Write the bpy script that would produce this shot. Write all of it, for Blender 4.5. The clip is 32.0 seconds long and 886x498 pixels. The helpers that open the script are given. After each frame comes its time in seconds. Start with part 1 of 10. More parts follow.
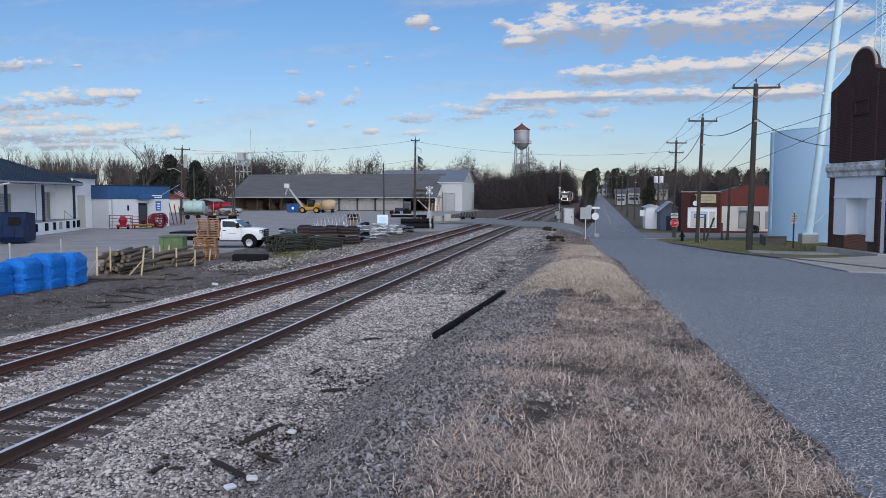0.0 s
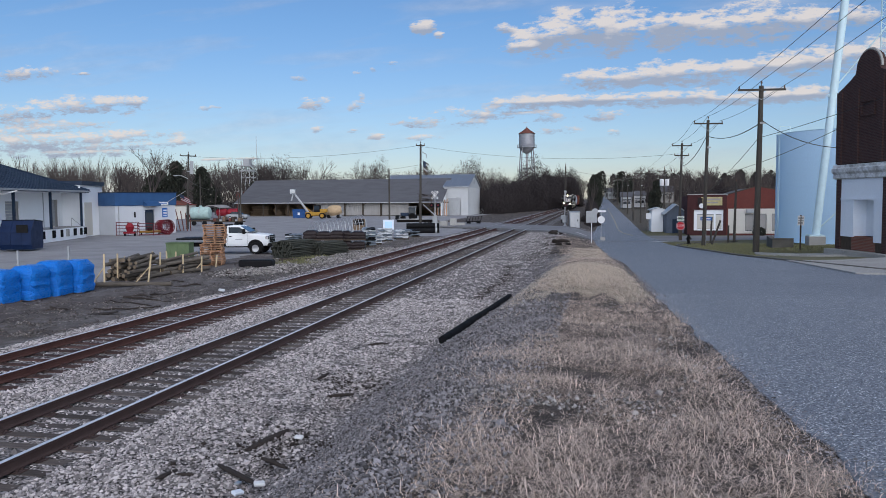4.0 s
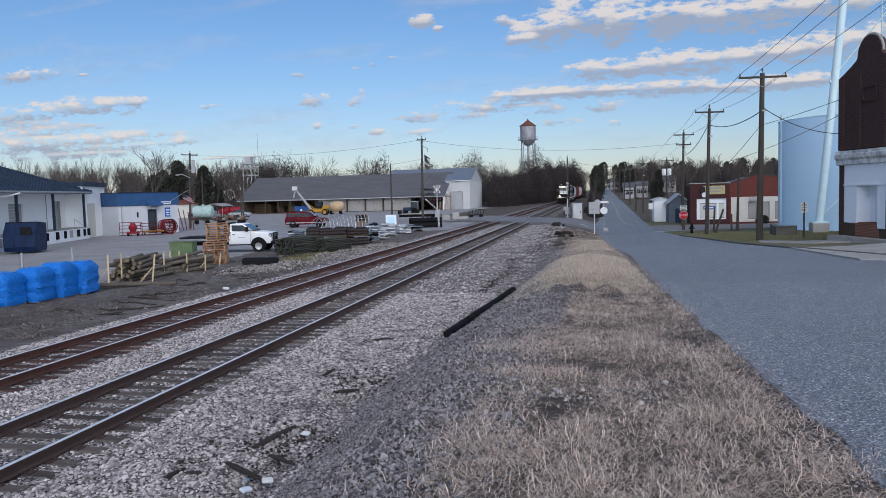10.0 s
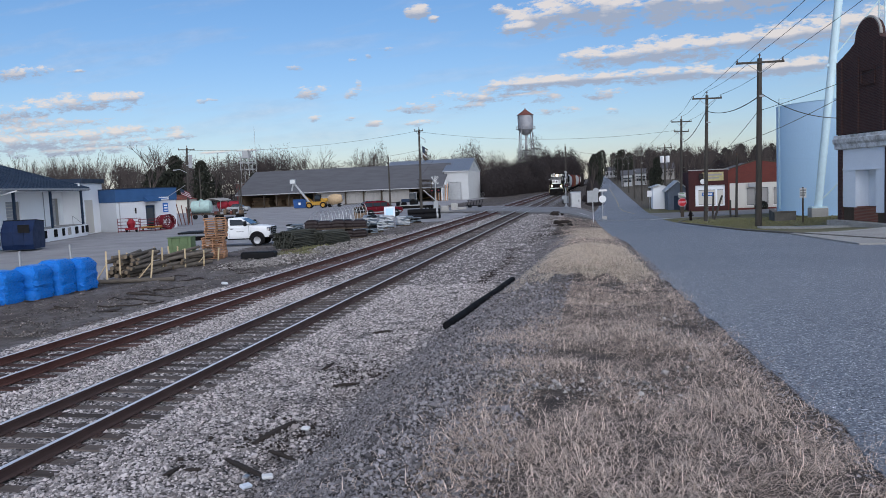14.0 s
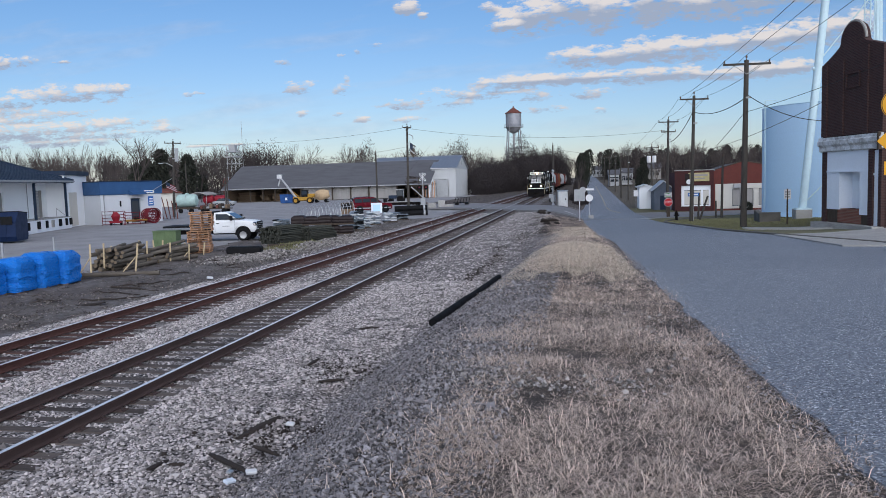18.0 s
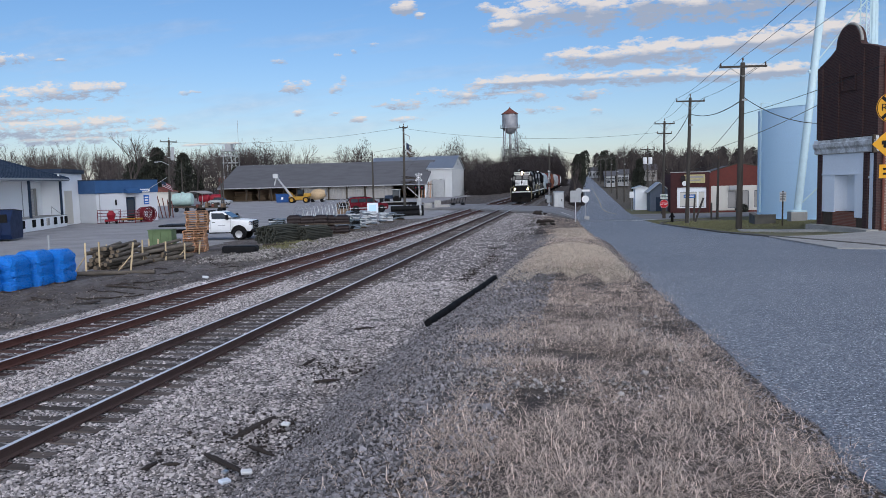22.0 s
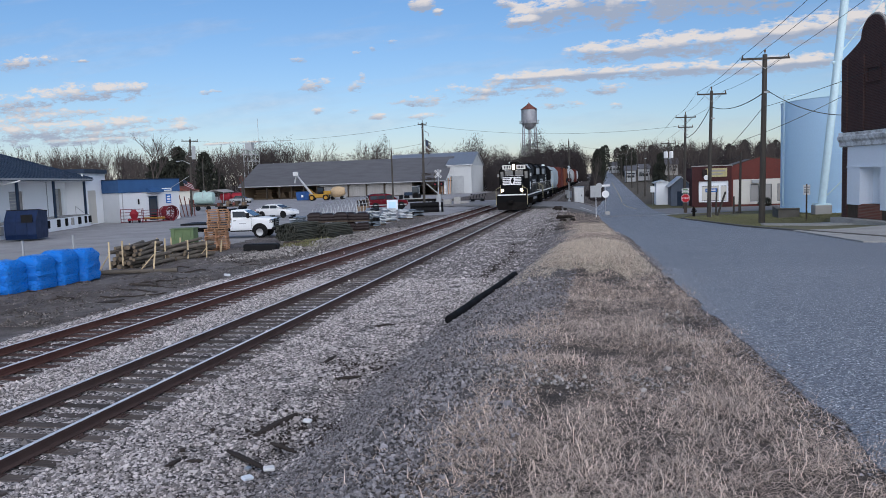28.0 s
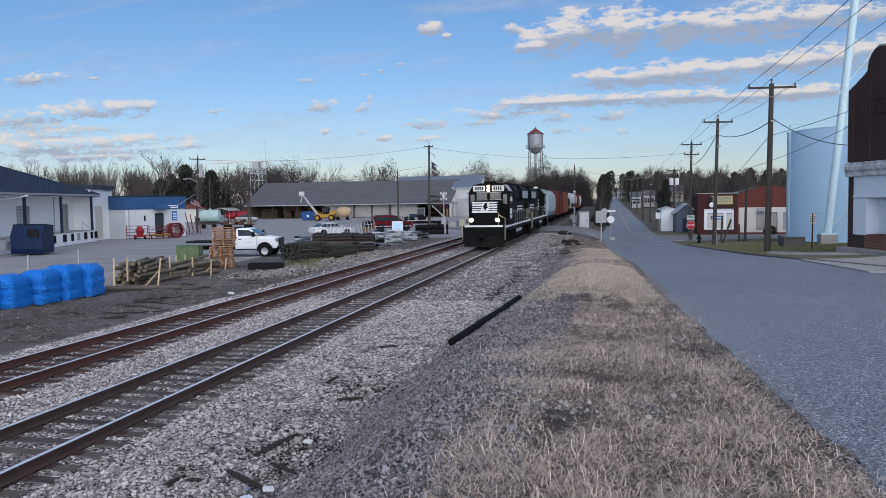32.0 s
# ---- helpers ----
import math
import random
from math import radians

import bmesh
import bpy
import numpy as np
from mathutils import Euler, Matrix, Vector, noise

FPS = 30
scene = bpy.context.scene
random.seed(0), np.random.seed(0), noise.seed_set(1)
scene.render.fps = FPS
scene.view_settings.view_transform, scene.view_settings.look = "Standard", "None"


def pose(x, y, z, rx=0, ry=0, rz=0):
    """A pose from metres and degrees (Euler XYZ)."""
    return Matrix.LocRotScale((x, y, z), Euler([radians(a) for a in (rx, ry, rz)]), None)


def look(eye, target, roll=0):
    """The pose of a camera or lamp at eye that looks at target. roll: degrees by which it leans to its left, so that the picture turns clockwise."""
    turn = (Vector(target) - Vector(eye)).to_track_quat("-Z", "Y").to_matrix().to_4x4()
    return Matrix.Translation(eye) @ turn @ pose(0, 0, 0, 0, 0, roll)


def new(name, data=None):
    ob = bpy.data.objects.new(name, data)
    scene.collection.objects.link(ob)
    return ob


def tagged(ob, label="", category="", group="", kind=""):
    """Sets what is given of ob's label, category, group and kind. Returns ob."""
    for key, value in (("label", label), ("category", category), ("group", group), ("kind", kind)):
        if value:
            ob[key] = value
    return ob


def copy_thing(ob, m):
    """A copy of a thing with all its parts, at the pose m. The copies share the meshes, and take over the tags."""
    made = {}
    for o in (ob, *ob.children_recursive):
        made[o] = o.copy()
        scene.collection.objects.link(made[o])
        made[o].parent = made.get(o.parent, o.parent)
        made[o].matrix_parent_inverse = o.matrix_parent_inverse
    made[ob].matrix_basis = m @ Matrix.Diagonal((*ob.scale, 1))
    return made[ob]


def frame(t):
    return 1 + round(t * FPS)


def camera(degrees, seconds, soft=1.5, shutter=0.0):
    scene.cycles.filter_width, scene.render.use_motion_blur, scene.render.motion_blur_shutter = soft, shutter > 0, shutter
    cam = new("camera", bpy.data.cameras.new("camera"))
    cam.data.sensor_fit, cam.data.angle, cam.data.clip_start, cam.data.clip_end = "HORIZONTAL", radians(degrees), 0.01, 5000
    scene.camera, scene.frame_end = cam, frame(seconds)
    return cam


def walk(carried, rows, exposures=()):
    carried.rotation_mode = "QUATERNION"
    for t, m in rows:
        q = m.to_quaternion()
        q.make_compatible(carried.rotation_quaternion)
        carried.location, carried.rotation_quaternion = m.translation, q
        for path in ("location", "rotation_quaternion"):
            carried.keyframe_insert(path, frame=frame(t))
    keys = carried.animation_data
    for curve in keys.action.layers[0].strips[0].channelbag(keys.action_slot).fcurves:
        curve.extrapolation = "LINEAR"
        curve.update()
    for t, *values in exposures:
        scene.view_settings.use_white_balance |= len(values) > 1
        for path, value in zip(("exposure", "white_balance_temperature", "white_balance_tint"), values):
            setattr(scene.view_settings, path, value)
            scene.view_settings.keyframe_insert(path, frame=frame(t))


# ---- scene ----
# The place: a railway yard beside a small-town street. The y axis follows the tracks, x points right,
# z = 0 is the yard; the rail heads lie at z = 0.2.

# ---------------------------------------------------------------- camera
cam = camera(60.0, 32.0, soft=0.55)
PATH = [
    (0.0, (0.004, 0.002, 3.599), (-18.79, 97.97, -3.45), 0.00),
    (0.5, (0.004, 0.002, 3.599), (-18.79, 97.97, -3.45), 0.00),
    (1.0, (0.003, -0.000, 3.599), (-18.89, 97.95, -3.45), 0.00),
    (1.5, (0.006, 0.003, 3.597), (-18.90, 97.94, -3.53), -0.06),
    (2.0, (0.005, 0.004, 3.597), (-18.85, 97.96, -3.44), -0.19),
    (2.5, (0.006, 0.002, 3.600), (-18.81, 97.98, -3.24), -0.25),
    (3.0, (0.009, 0.006, 3.600), (-18.84, 97.99, -3.06), -0.25),
    (3.5, (0.006, 0.000, 3.599), (-19.16, 97.93, -2.95), -0.24),
    (5.5, (0.012, -0.001, 3.597), (-20.64, 97.64, -2.66), -1.01),
    (6.0, (0.003, 0.008, 3.600), (-20.73, 97.63, -2.77), -0.99),
    (6.5, (0.003, 0.016, 3.594), (-20.72, 97.64, -2.79), -1.03),
    (7.0, (-0.000, 0.012, 3.596), (-20.57, 97.67, -2.79), -1.08),
    (7.5, (0.001, 0.014, 3.599), (-20.43, 97.70, -2.77), -1.20),
    (8.0, (0.007, 0.005, 3.601), (-20.30, 97.71, -2.82), -1.19),
    (8.5, (0.004, 0.011, 3.597), (-20.19, 97.73, -2.92), -1.16),
    (9.0, (0.006, 0.010, 3.597), (-20.08, 97.75, -3.02), -1.20),
    (9.5, (0.005, 0.012, 3.597), (-19.95, 97.77, -3.12), -1.26),
    (10.0, (0.008, 0.002, 3.597), (-19.95, 97.72, -3.62), -1.55),
    (10.5, (0.007, 0.006, 3.605), (-19.94, 97.67, -4.41), -1.97),
    (11.0, (0.007, 0.051, 3.608), (-19.94, 97.66, -5.00), -2.34),
    (11.5, (0.007, 0.076, 3.612), (-19.77, 97.71, -5.17), -2.62),
    (12.0, (0.013, 0.094, 3.609), (-19.64, 97.74, -5.23), -2.78),
    (12.5, (0.014, 0.083, 3.606), (-19.50, 97.76, -5.24), -2.71),
    (13.0, (0.012, 0.075, 3.609), (-19.61, 97.74, -5.09), -2.60),
    (13.5, (0.020, 0.073, 3.606), (-19.82, 97.72, -4.88), -2.57),
    (14.0, (0.024, 0.080, 3.607), (-19.88, 97.72, -4.80), -2.48),
    (14.5, (0.023, 0.079, 3.605), (-19.72, 97.74, -4.90), -2.26),
    (16.5, (0.012, 0.088, 3.605), (-19.11, 97.83, -5.41), -1.81),
    (17.0, (0.016, 0.071, 3.612), (-18.78, 97.87, -5.45), -1.74),
    (17.5, (0.023, 0.060, 3.607), (-18.44, 97.93, -5.36), -1.73),
    (18.0, (0.020, 0.075, 3.605), (-18.18, 98.01, -5.25), -1.73),
    (18.5, (0.014, 0.088, 3.600), (-18.08, 98.05, -5.13), -1.70),
    (19.0, (0.018, 0.072, 3.610), (-18.06, 98.04, -5.08), -1.65),
    (19.5, (0.013, 0.085, 3.603), (-17.98, 98.06, -5.19), -1.63),
    (20.0, (0.011, 0.079, 3.609), (-17.78, 98.07, -5.36), -1.59),
    (20.5, (0.020, 0.074, 3.611), (-17.67, 98.09, -5.37), -1.59),
    (21.0, (0.013, 0.093, 3.606), (-17.70, 98.11, -5.28), -1.58),
    (21.5, (0.008, 0.084, 3.611), (-17.74, 98.10, -5.23), -1.50),
    (22.0, (0.013, 0.068, 3.614), (-17.65, 98.10, -5.22), -1.40),
    (22.5, (0.013, 0.092, 3.605), (-17.61, 98.13, -5.20), -1.43),
    (23.0, (0.012, 0.086, 3.607), (-17.61, 98.13, -5.20), -1.44),
    (23.5, (0.007, 0.072, 3.610), (-17.75, 98.09, -5.18), -1.47),
    (24.0, (0.008, 0.086, 3.610), (-17.95, 98.07, -5.14), -1.52),
    (24.5, (0.011, 0.069, 3.609), (-18.08, 98.05, -4.94), -1.53),
    (25.0, (0.014, 0.054, 3.620), (-18.21, 98.02, -4.75), -1.63),
    (25.5, (0.027, 0.035, 3.616), (-18.35, 97.99, -4.57), -1.77),
    (27.5, (0.019, 0.052, 3.612), (-19.72, 97.66, -5.45), -1.94),
    (28.0, (0.010, 0.089, 3.613), (-20.20, 97.59, -5.61), -1.96),
    (28.5, (0.009, 0.074, 3.605), (-20.60, 97.52, -5.27), -1.95),
    (29.0, (0.006, 0.082, 3.610), (-20.96, 97.51, -4.59), -1.96),
    (29.5, (0.007, 0.070, 3.610), (-21.32, 97.48, -3.87), -2.00),
    (30.0, (0.010, 0.088, 3.609), (-21.37, 97.51, -3.55), -1.86),
    (30.5, (0.004, 0.066, 3.612), (-20.92, 97.60, -3.41), -1.43),
    (31.0, (-0.004, 0.100, 3.607), (-20.43, 97.76, -3.13), -0.87),
    (31.5, (-0.011, 0.078, 3.611), (-20.42, 97.77, -2.75), -0.69),
    (32.0, (-0.010, 0.106, 3.605), (-20.74, 97.73, -2.70), -0.89),
]
walk(cam, [(t, look(eye, target, roll)) for t, eye, target, roll in PATH],
     [(0.0, -0.05), (6.0, -0.09), (12.0, -0.04), (18.0, 0.0), (26.0, 0.0), (31.0, -0.05), (32.0, -0.05)])

# ---------------------------------------------------------------- light
SUN_ELEVATION, SUN_AZIMUTH = 22.0, 158.0  # degrees; azimuth clockwise from +y
scene.view_settings.exposure = 0.0


def lnk(nt, a, b):
    nt.links.new(a, b)


def make_world():
    w = bpy.data.worlds.new("sky_world")
    scene.world = w
    w.use_nodes = True
    nt = w.node_tree
    nt.nodes.clear()
    N = nt.nodes.new
    out, bg = N("ShaderNodeOutputWorld"), N("ShaderNodeBackground")
    sky = N("ShaderNodeTexSky")
    sky.sky_type = "NISHITA"
    sky.sun_disc = False
    sky.sun_elevation = radians(SUN_ELEVATION)
    sky.sun_rotation = radians(SUN_AZIMUTH)
    sky.air_density, sky.dust_density, sky.ozone_density = 1.0, 0.4, 3.0
    co = N("ShaderNodeTexCoord")
    sep = N("ShaderNodeSeparateXYZ")
    lnk(nt, co.outputs["Generated"], sep.inputs[0])

    def m(op, a, b=None, c=None, clamp=False):
        n = N("ShaderNodeMath")
        n.operation, n.use_clamp = op, clamp
        for i, v in enumerate((a, b, c)):
            if v is None:
                continue
            if isinstance(v, (int, float)):
                n.inputs[i].default_value = v
            else:
                lnk(nt, v, n.inputs[i])
        return n.outputs[0]

    yy = m("MAXIMUM", sep.outputs["Y"], 0.05)
    u, h = m("DIVIDE", sep.outputs["X"], yy), m("DIVIDE", sep.outputs["Z"], yy)
    com = N("ShaderNodeCombineXYZ")
    lnk(nt, u, com.inputs[0])
    lnk(nt, m("MULTIPLY", h, 2.6), com.inputs[1])

    def tex(scale, detail, rough, off=0.0):
        n = N("ShaderNodeTexNoise")
        n.inputs["Scale"].default_value, n.inputs["Detail"].default_value = scale, detail
        n.inputs["Roughness"].default_value = rough
        mp = N("ShaderNodeMapping")
        mp.inputs["Location"].default_value = (off, off * 0.7, 0)
        lnk(nt, com.outputs[0], mp.inputs["Vector"])
        lnk(nt, mp.outputs[0], n.inputs["Vector"])
        return n.outputs["Fac"]

    billow, fine = tex(30.0, 7.0, 0.6), tex(95.0, 5.0, 0.65, 3.1)
    # broad cloud banks (centre and half size as slopes from the y axis), broken up by the noise
    high_bank = [(-0.075, 0.200, 0.034, 0.014), (-0.039, 0.214, 0.030, 0.018), (0.024, 0.210, 0.040, 0.021), (-0.093, 0.192, 0.018, 0.006), (-0.114, 0.218, 0.012, 0.005), (0.108, 0.205, 0.060, 0.015), (0.092, 0.217, 0.023, 0.008), (0.190, 0.210, 0.058, 0.016), (0.272, 0.211, 0.043, 0.010), (-0.225, 0.226, 0.015, 0.007), (-0.203, 0.214, 0.007, 0.004)]
    middle_bands = [(-0.005, 0.150, 0.027, 0.009), (0.037, 0.149, 0.029, 0.010), (0.085, 0.153, 0.035, 0.012), (0.138, 0.152, 0.034, 0.010), (0.183, 0.157, 0.040, 0.009), (0.235, 0.160, 0.039, 0.011), (0.284, 0.166, 0.032, 0.012), (0.327, 0.169, 0.024, 0.012), (-0.112, 0.122, 0.031, 0.006), (-0.076, 0.124, 0.029, 0.007), (-0.030, 0.124, 0.035, 0.006), (0.016, 0.124, 0.024, 0.006), (0.078, 0.123, 0.043, 0.007), (0.121, 0.123, 0.023, 0.007), (0.164, 0.119, 0.022, 0.005), (0.216, 0.122, 0.041, 0.008), (0.247, 0.124, 0.025, 0.007)]
    low_puffs = [(-0.165, 0.110, 0.046, 0.009), (-0.113, 0.111, 0.038, 0.007), (-0.069, 0.107, 0.030, 0.010), (0.002, 0.105, 0.034, 0.007), (-0.165, 0.098, 0.037, 0.005), (-0.048, 0.088, 0.026, 0.005), (0.022, 0.083, 0.010, 0.004), (-0.378, 0.131, 0.031, 0.008), (-0.314, 0.126, 0.017, 0.007), (-0.311, 0.138, 0.006, 0.005), (-0.401, 0.166, 0.016, 0.004), (-0.237, 0.102, 0.034, 0.007), (-0.230, 0.081, 0.028, 0.004), (-0.292, 0.085, 0.014, 0.004), (-0.371, 0.096, 0.012, 0.004), (-0.321, 0.093, 0.010, 0.003), (-0.529, 0.130, 0.019, 0.003), (-0.273, 0.181, 0.012, 0.003), (-0.293, 0.174, 0.006, 0.003), (-0.315, 0.170, 0.006, 0.003)]
    western_layers = [(-0.729, 0.139, 0.101, 0.012), (-0.655, 0.142, 0.039, 0.006), (-0.842, 0.129, 0.067, 0.012), (-0.787, 0.112, 0.085, 0.008), (-0.826, 0.096, 0.096, 0.012), (-0.676, 0.095, 0.086, 0.007), (-0.628, 0.080, 0.049, 0.004), (-0.770, 0.081, 0.141, 0.012), (-0.733, 0.069, 0.102, 0.004), (-0.838, 0.189, 0.034, 0.009), (-0.793, 0.189, 0.024, 0.006), (-0.730, 0.185, 0.015, 0.002), (-0.579, 0.084, 0.028, 0.005), (-0.485, 0.058, 0.059, 0.002)]
    total, lit = None, None
    for k, (u0, w0, ru, rw) in enumerate(low_puffs + western_layers + high_bank + middle_bands):
        weight = 0.74 if k < len(low_puffs) else 0.86 if k < len(low_puffs + western_layers) else 1.12
        du = m("DIVIDE", m("SUBTRACT", u, u0), ru * 1.6)
        dw = m("DIVIDE", m("SUBTRACT", h, w0), rw * 1.9)
        d = m("SUBTRACT", weight, m("ADD", m("MULTIPLY", du, du), m("MULTIPLY", dw, dw)), clamp=True)
        up = m("MULTIPLY", d, dw)
        total = d if total is None else m("MAXIMUM", total, d)
        lit = up if lit is None else m("ADD", lit, up)
    # the cloud field beyond the banks, all round
    wide = N("ShaderNodeTexNoise")
    wide.inputs["Scale"].default_value, wide.inputs["Detail"].default_value = 3.0, 5.0
    mp = N("ShaderNodeMapping")
    mp.inputs["Scale"].default_value = (1, 1, 4.0)
    lnk(nt, co.outputs["Generated"], mp.inputs["Vector"])
    lnk(nt, mp.outputs[0], wide.inputs["Vector"])
    behind = m("MULTIPLY", m("LESS_THAN", sep.outputs["Y"], 0.3), m("MULTIPLY_ADD", wide.outputs["Fac"], 4.0, -2.0, clamp=True))
    dens = m("ADD", m("MULTIPLY_ADD", total, 1.75, -0.72), m("MULTIPLY", m("SUBTRACT", billow, 0.5), 5.2))
    dens = m("ADD", dens, m("MULTIPLY", m("SUBTRACT", fine, 0.5), 3.0))
    dens = m("MULTIPLY", m("MULTIPLY", dens, 1.05, clamp=True), m("MULTIPLY", total, 3.0, clamp=True))
    dens = m("MULTIPLY", dens, 0.92)
    # thin streaks
    com2 = N("ShaderNodeCombineXYZ")
    lnk(nt, m("MULTIPLY", u, 2.2), com2.inputs[0])
    lnk(nt, m("MULTIPLY_ADD", u, -1.2, m("MULTIPLY", h, 16.0)), com2.inputs[1])
    streak = N("ShaderNodeTexNoise")
    streak.inputs["Scale"].default_value, streak.inputs["Detail"].default_value = 1.6, 5.0
    lnk(nt, com2.outputs[0], streak.inputs["Vector"])
    veil = m("MULTIPLY", m("MULTIPLY_ADD", streak.outputs["Fac"], 3.0, -1.5, clamp=True), 0.5)
    mask = m("MAXIMUM", m("MAXIMUM", dens, veil), m("MULTIPLY", behind, 0.6))
    shade = m("MULTIPLY_ADD", lit, 2.4, m("MULTIPLY_ADD", billow, 2.6, -0.95), clamp=True)
    cloud = N("ShaderNodeMixRGB")
    lnk(nt, shade, cloud.inputs["Fac"])
    cloud.inputs["Color1"].default_value = CLOUD_DARK
    cloud.inputs["Color2"].default_value = CLOUD_LIGHT
    scaled = N("ShaderNodeMixRGB")
    scaled.blend_type = "MULTIPLY"
    scaled.inputs["Fac"].default_value = 1.0
    lnk(nt, sky.outputs[0], scaled.inputs["Color1"])
    haze = N("ShaderNodeMixRGB")
    lnk(nt, m("MULTIPLY", sep.outputs["Z"], 4.5, clamp=True), haze.inputs["Fac"])
    haze.inputs["Color1"].default_value, haze.inputs["Color2"].default_value = (*HAZE_GAIN, 1), (*SKY_GAIN, 1)
    lnk(nt, haze.outputs[0], scaled.inputs["Color2"])
    mix = N("ShaderNodeMixRGB")
    lnk(nt, mask, mix.inputs["Fac"])
    lnk(nt, scaled.outputs[0], mix.inputs["Color1"])
    lnk(nt, cloud.outputs[0], mix.inputs["Color2"])
    lnk(nt, mix.outputs[0], bg.inputs["Color"])
    bg.inputs["Strength"].default_value = SKY_STRENGTH
    lnk(nt, bg.outputs[0], out.inputs["Surface"])


SKY_STRENGTH = 0.109
SKY_GAIN, HAZE_GAIN = (0.73, 0.89, 1.08), (0.86, 0.845, 1.0)
CLOUD_DARK, CLOUD_LIGHT = (3.3, 3.8, 4.9, 1), (7.2, 6.7, 6.5, 1)
make_world()

sun = new("sun", bpy.data.lights.new("sun", "SUN"))
sun.data.energy, sun.data.angle, sun.data.color = 3.75, radians(100), (0.98, 0.97, 0.99)
_az, _el = radians(SUN_AZIMUTH), radians(SUN_ELEVATION)
sun.matrix_basis = look((0, 0, 40), (-40 * math.sin(_az) * math.cos(_el), -40 * math.cos(_az) * math.cos(_el), 40 - 40 * math.sin(_el)))

# ---------------------------------------------------------------- materials
def material(name, color, rough=0.7, metal=0.0, var=0.25, scale=3.0, fine=40.0, bump=0.2, dark=None, spot=0.0, island=0.0,
             spec=0.22, emit=0.0, obj_random=0.0, stretch=(1, 1, 1), bump_dist=0.01):
    """A surface with two scales of variation, stains towards 'dark' and fine relief."""
    mt = bpy.data.materials.new(name)
    mt.use_nodes = True
    nt = mt.node_tree
    N = nt.nodes.new
    bs = nt.nodes["Principled BSDF"]
    bs.inputs["Roughness"].default_value, bs.inputs["Metallic"].default_value = rough, metal
    bs.inputs["Specular IOR Level"].default_value = spec
    co = N("ShaderNodeTexCoord")
    mp = N("ShaderNodeMapping")
    mp.inputs["Scale"].default_value = stretch
    lnk(nt, co.outputs["Object"], mp.inputs["Vector"])
    big, small = N("ShaderNodeTexNoise"), N("ShaderNodeTexNoise")
    for n, s, d in ((big, scale, 4.0), (small, fine, 5.0)):
        n.inputs["Scale"].default_value, n.inputs["Detail"].default_value = s, d
        lnk(nt, mp.outputs[0], n.inputs["Vector"])
    if dark is None:
        dark = tuple(c * 0.45 for c in color)
    mix = N("ShaderNodeMixRGB")
    ramp = N("ShaderNodeMath")
    ramp.operation, ramp.use_clamp = "MULTIPLY_ADD", True
    ramp.inputs[1].default_value, ramp.inputs[2].default_value = var * 4, -var * 1.6 + spot
    lnk(nt, big.outputs["Fac"], ramp.inputs[0])
    lnk(nt, ramp.outputs[0], mix.inputs["Fac"])
    mix.inputs["Color1"].default_value, mix.inputs["Color2"].default_value = (*color, 1), (*dark, 1)
    hsv = N("ShaderNodeHueSaturation")
    lnk(nt, mix.outputs[0], hsv.inputs["Color"])
    val = N("ShaderNodeMath")
    val.operation = "MULTIPLY_ADD"
    val.inputs[1].default_value, val.inputs[2].default_value = var * 1.4, 1 - var * 0.7
    lnk(nt, small.outputs["Fac"], val.inputs[0])
    last = val.outputs[0]
    for amount, node, sock in ((island, "ShaderNodeNewGeometry", "Random Per Island"), (obj_random, "ShaderNodeObjectInfo", "Random")):
        if amount:
            r, a = N(node), N("ShaderNodeMath")
            a.operation = "MULTIPLY_ADD"
            a.inputs[1].default_value, a.inputs[2].default_value = amount, 1 - amount / 2
            lnk(nt, r.outputs[sock], a.inputs[0])
            b = N("ShaderNodeMath")
            b.operation = "MULTIPLY"
            lnk(nt, a.outputs[0], b.inputs[0])
            lnk(nt, last, b.inputs[1])
            last = b.outputs[0]
    lnk(nt, last, hsv.inputs["Value"])
    lnk(nt, hsv.outputs[0], bs.inputs["Base Color"])
    if bump:
        bp = N("ShaderNodeBump")
        bp.inputs["Strength"].default_value, bp.inputs["Distance"].default_value = bump, bump_dist
        lnk(nt, small.outputs["Fac"], bp.inputs["Height"])
        lnk(nt, bp.outputs[0], bs.inputs["Normal"])
    rr = N("ShaderNodeMath")
    rr.operation, rr.use_clamp = "MULTIPLY_ADD", True
    rr.inputs[1].default_value, rr.inputs[2].default_value = 0.3, rough - 0.15
    lnk(nt, big.outputs["Fac"], rr.inputs[0])
    lnk(nt, rr.outputs[0], bs.inputs["Roughness"])
    if emit:
        bs.inputs["Emission Color"].default_value = (*color, 1)
        bs.inputs["Emission Strength"].default_value = emit
    return mt


def glass(name, color=(0.03, 0.04, 0.05), rough=0.08):
    mt = material(name, color, rough, var=0.1, bump=0)
    mt.node_tree.nodes["Principled BSDF"].inputs["Specular IOR Level"].default_value = 0.8
    return mt


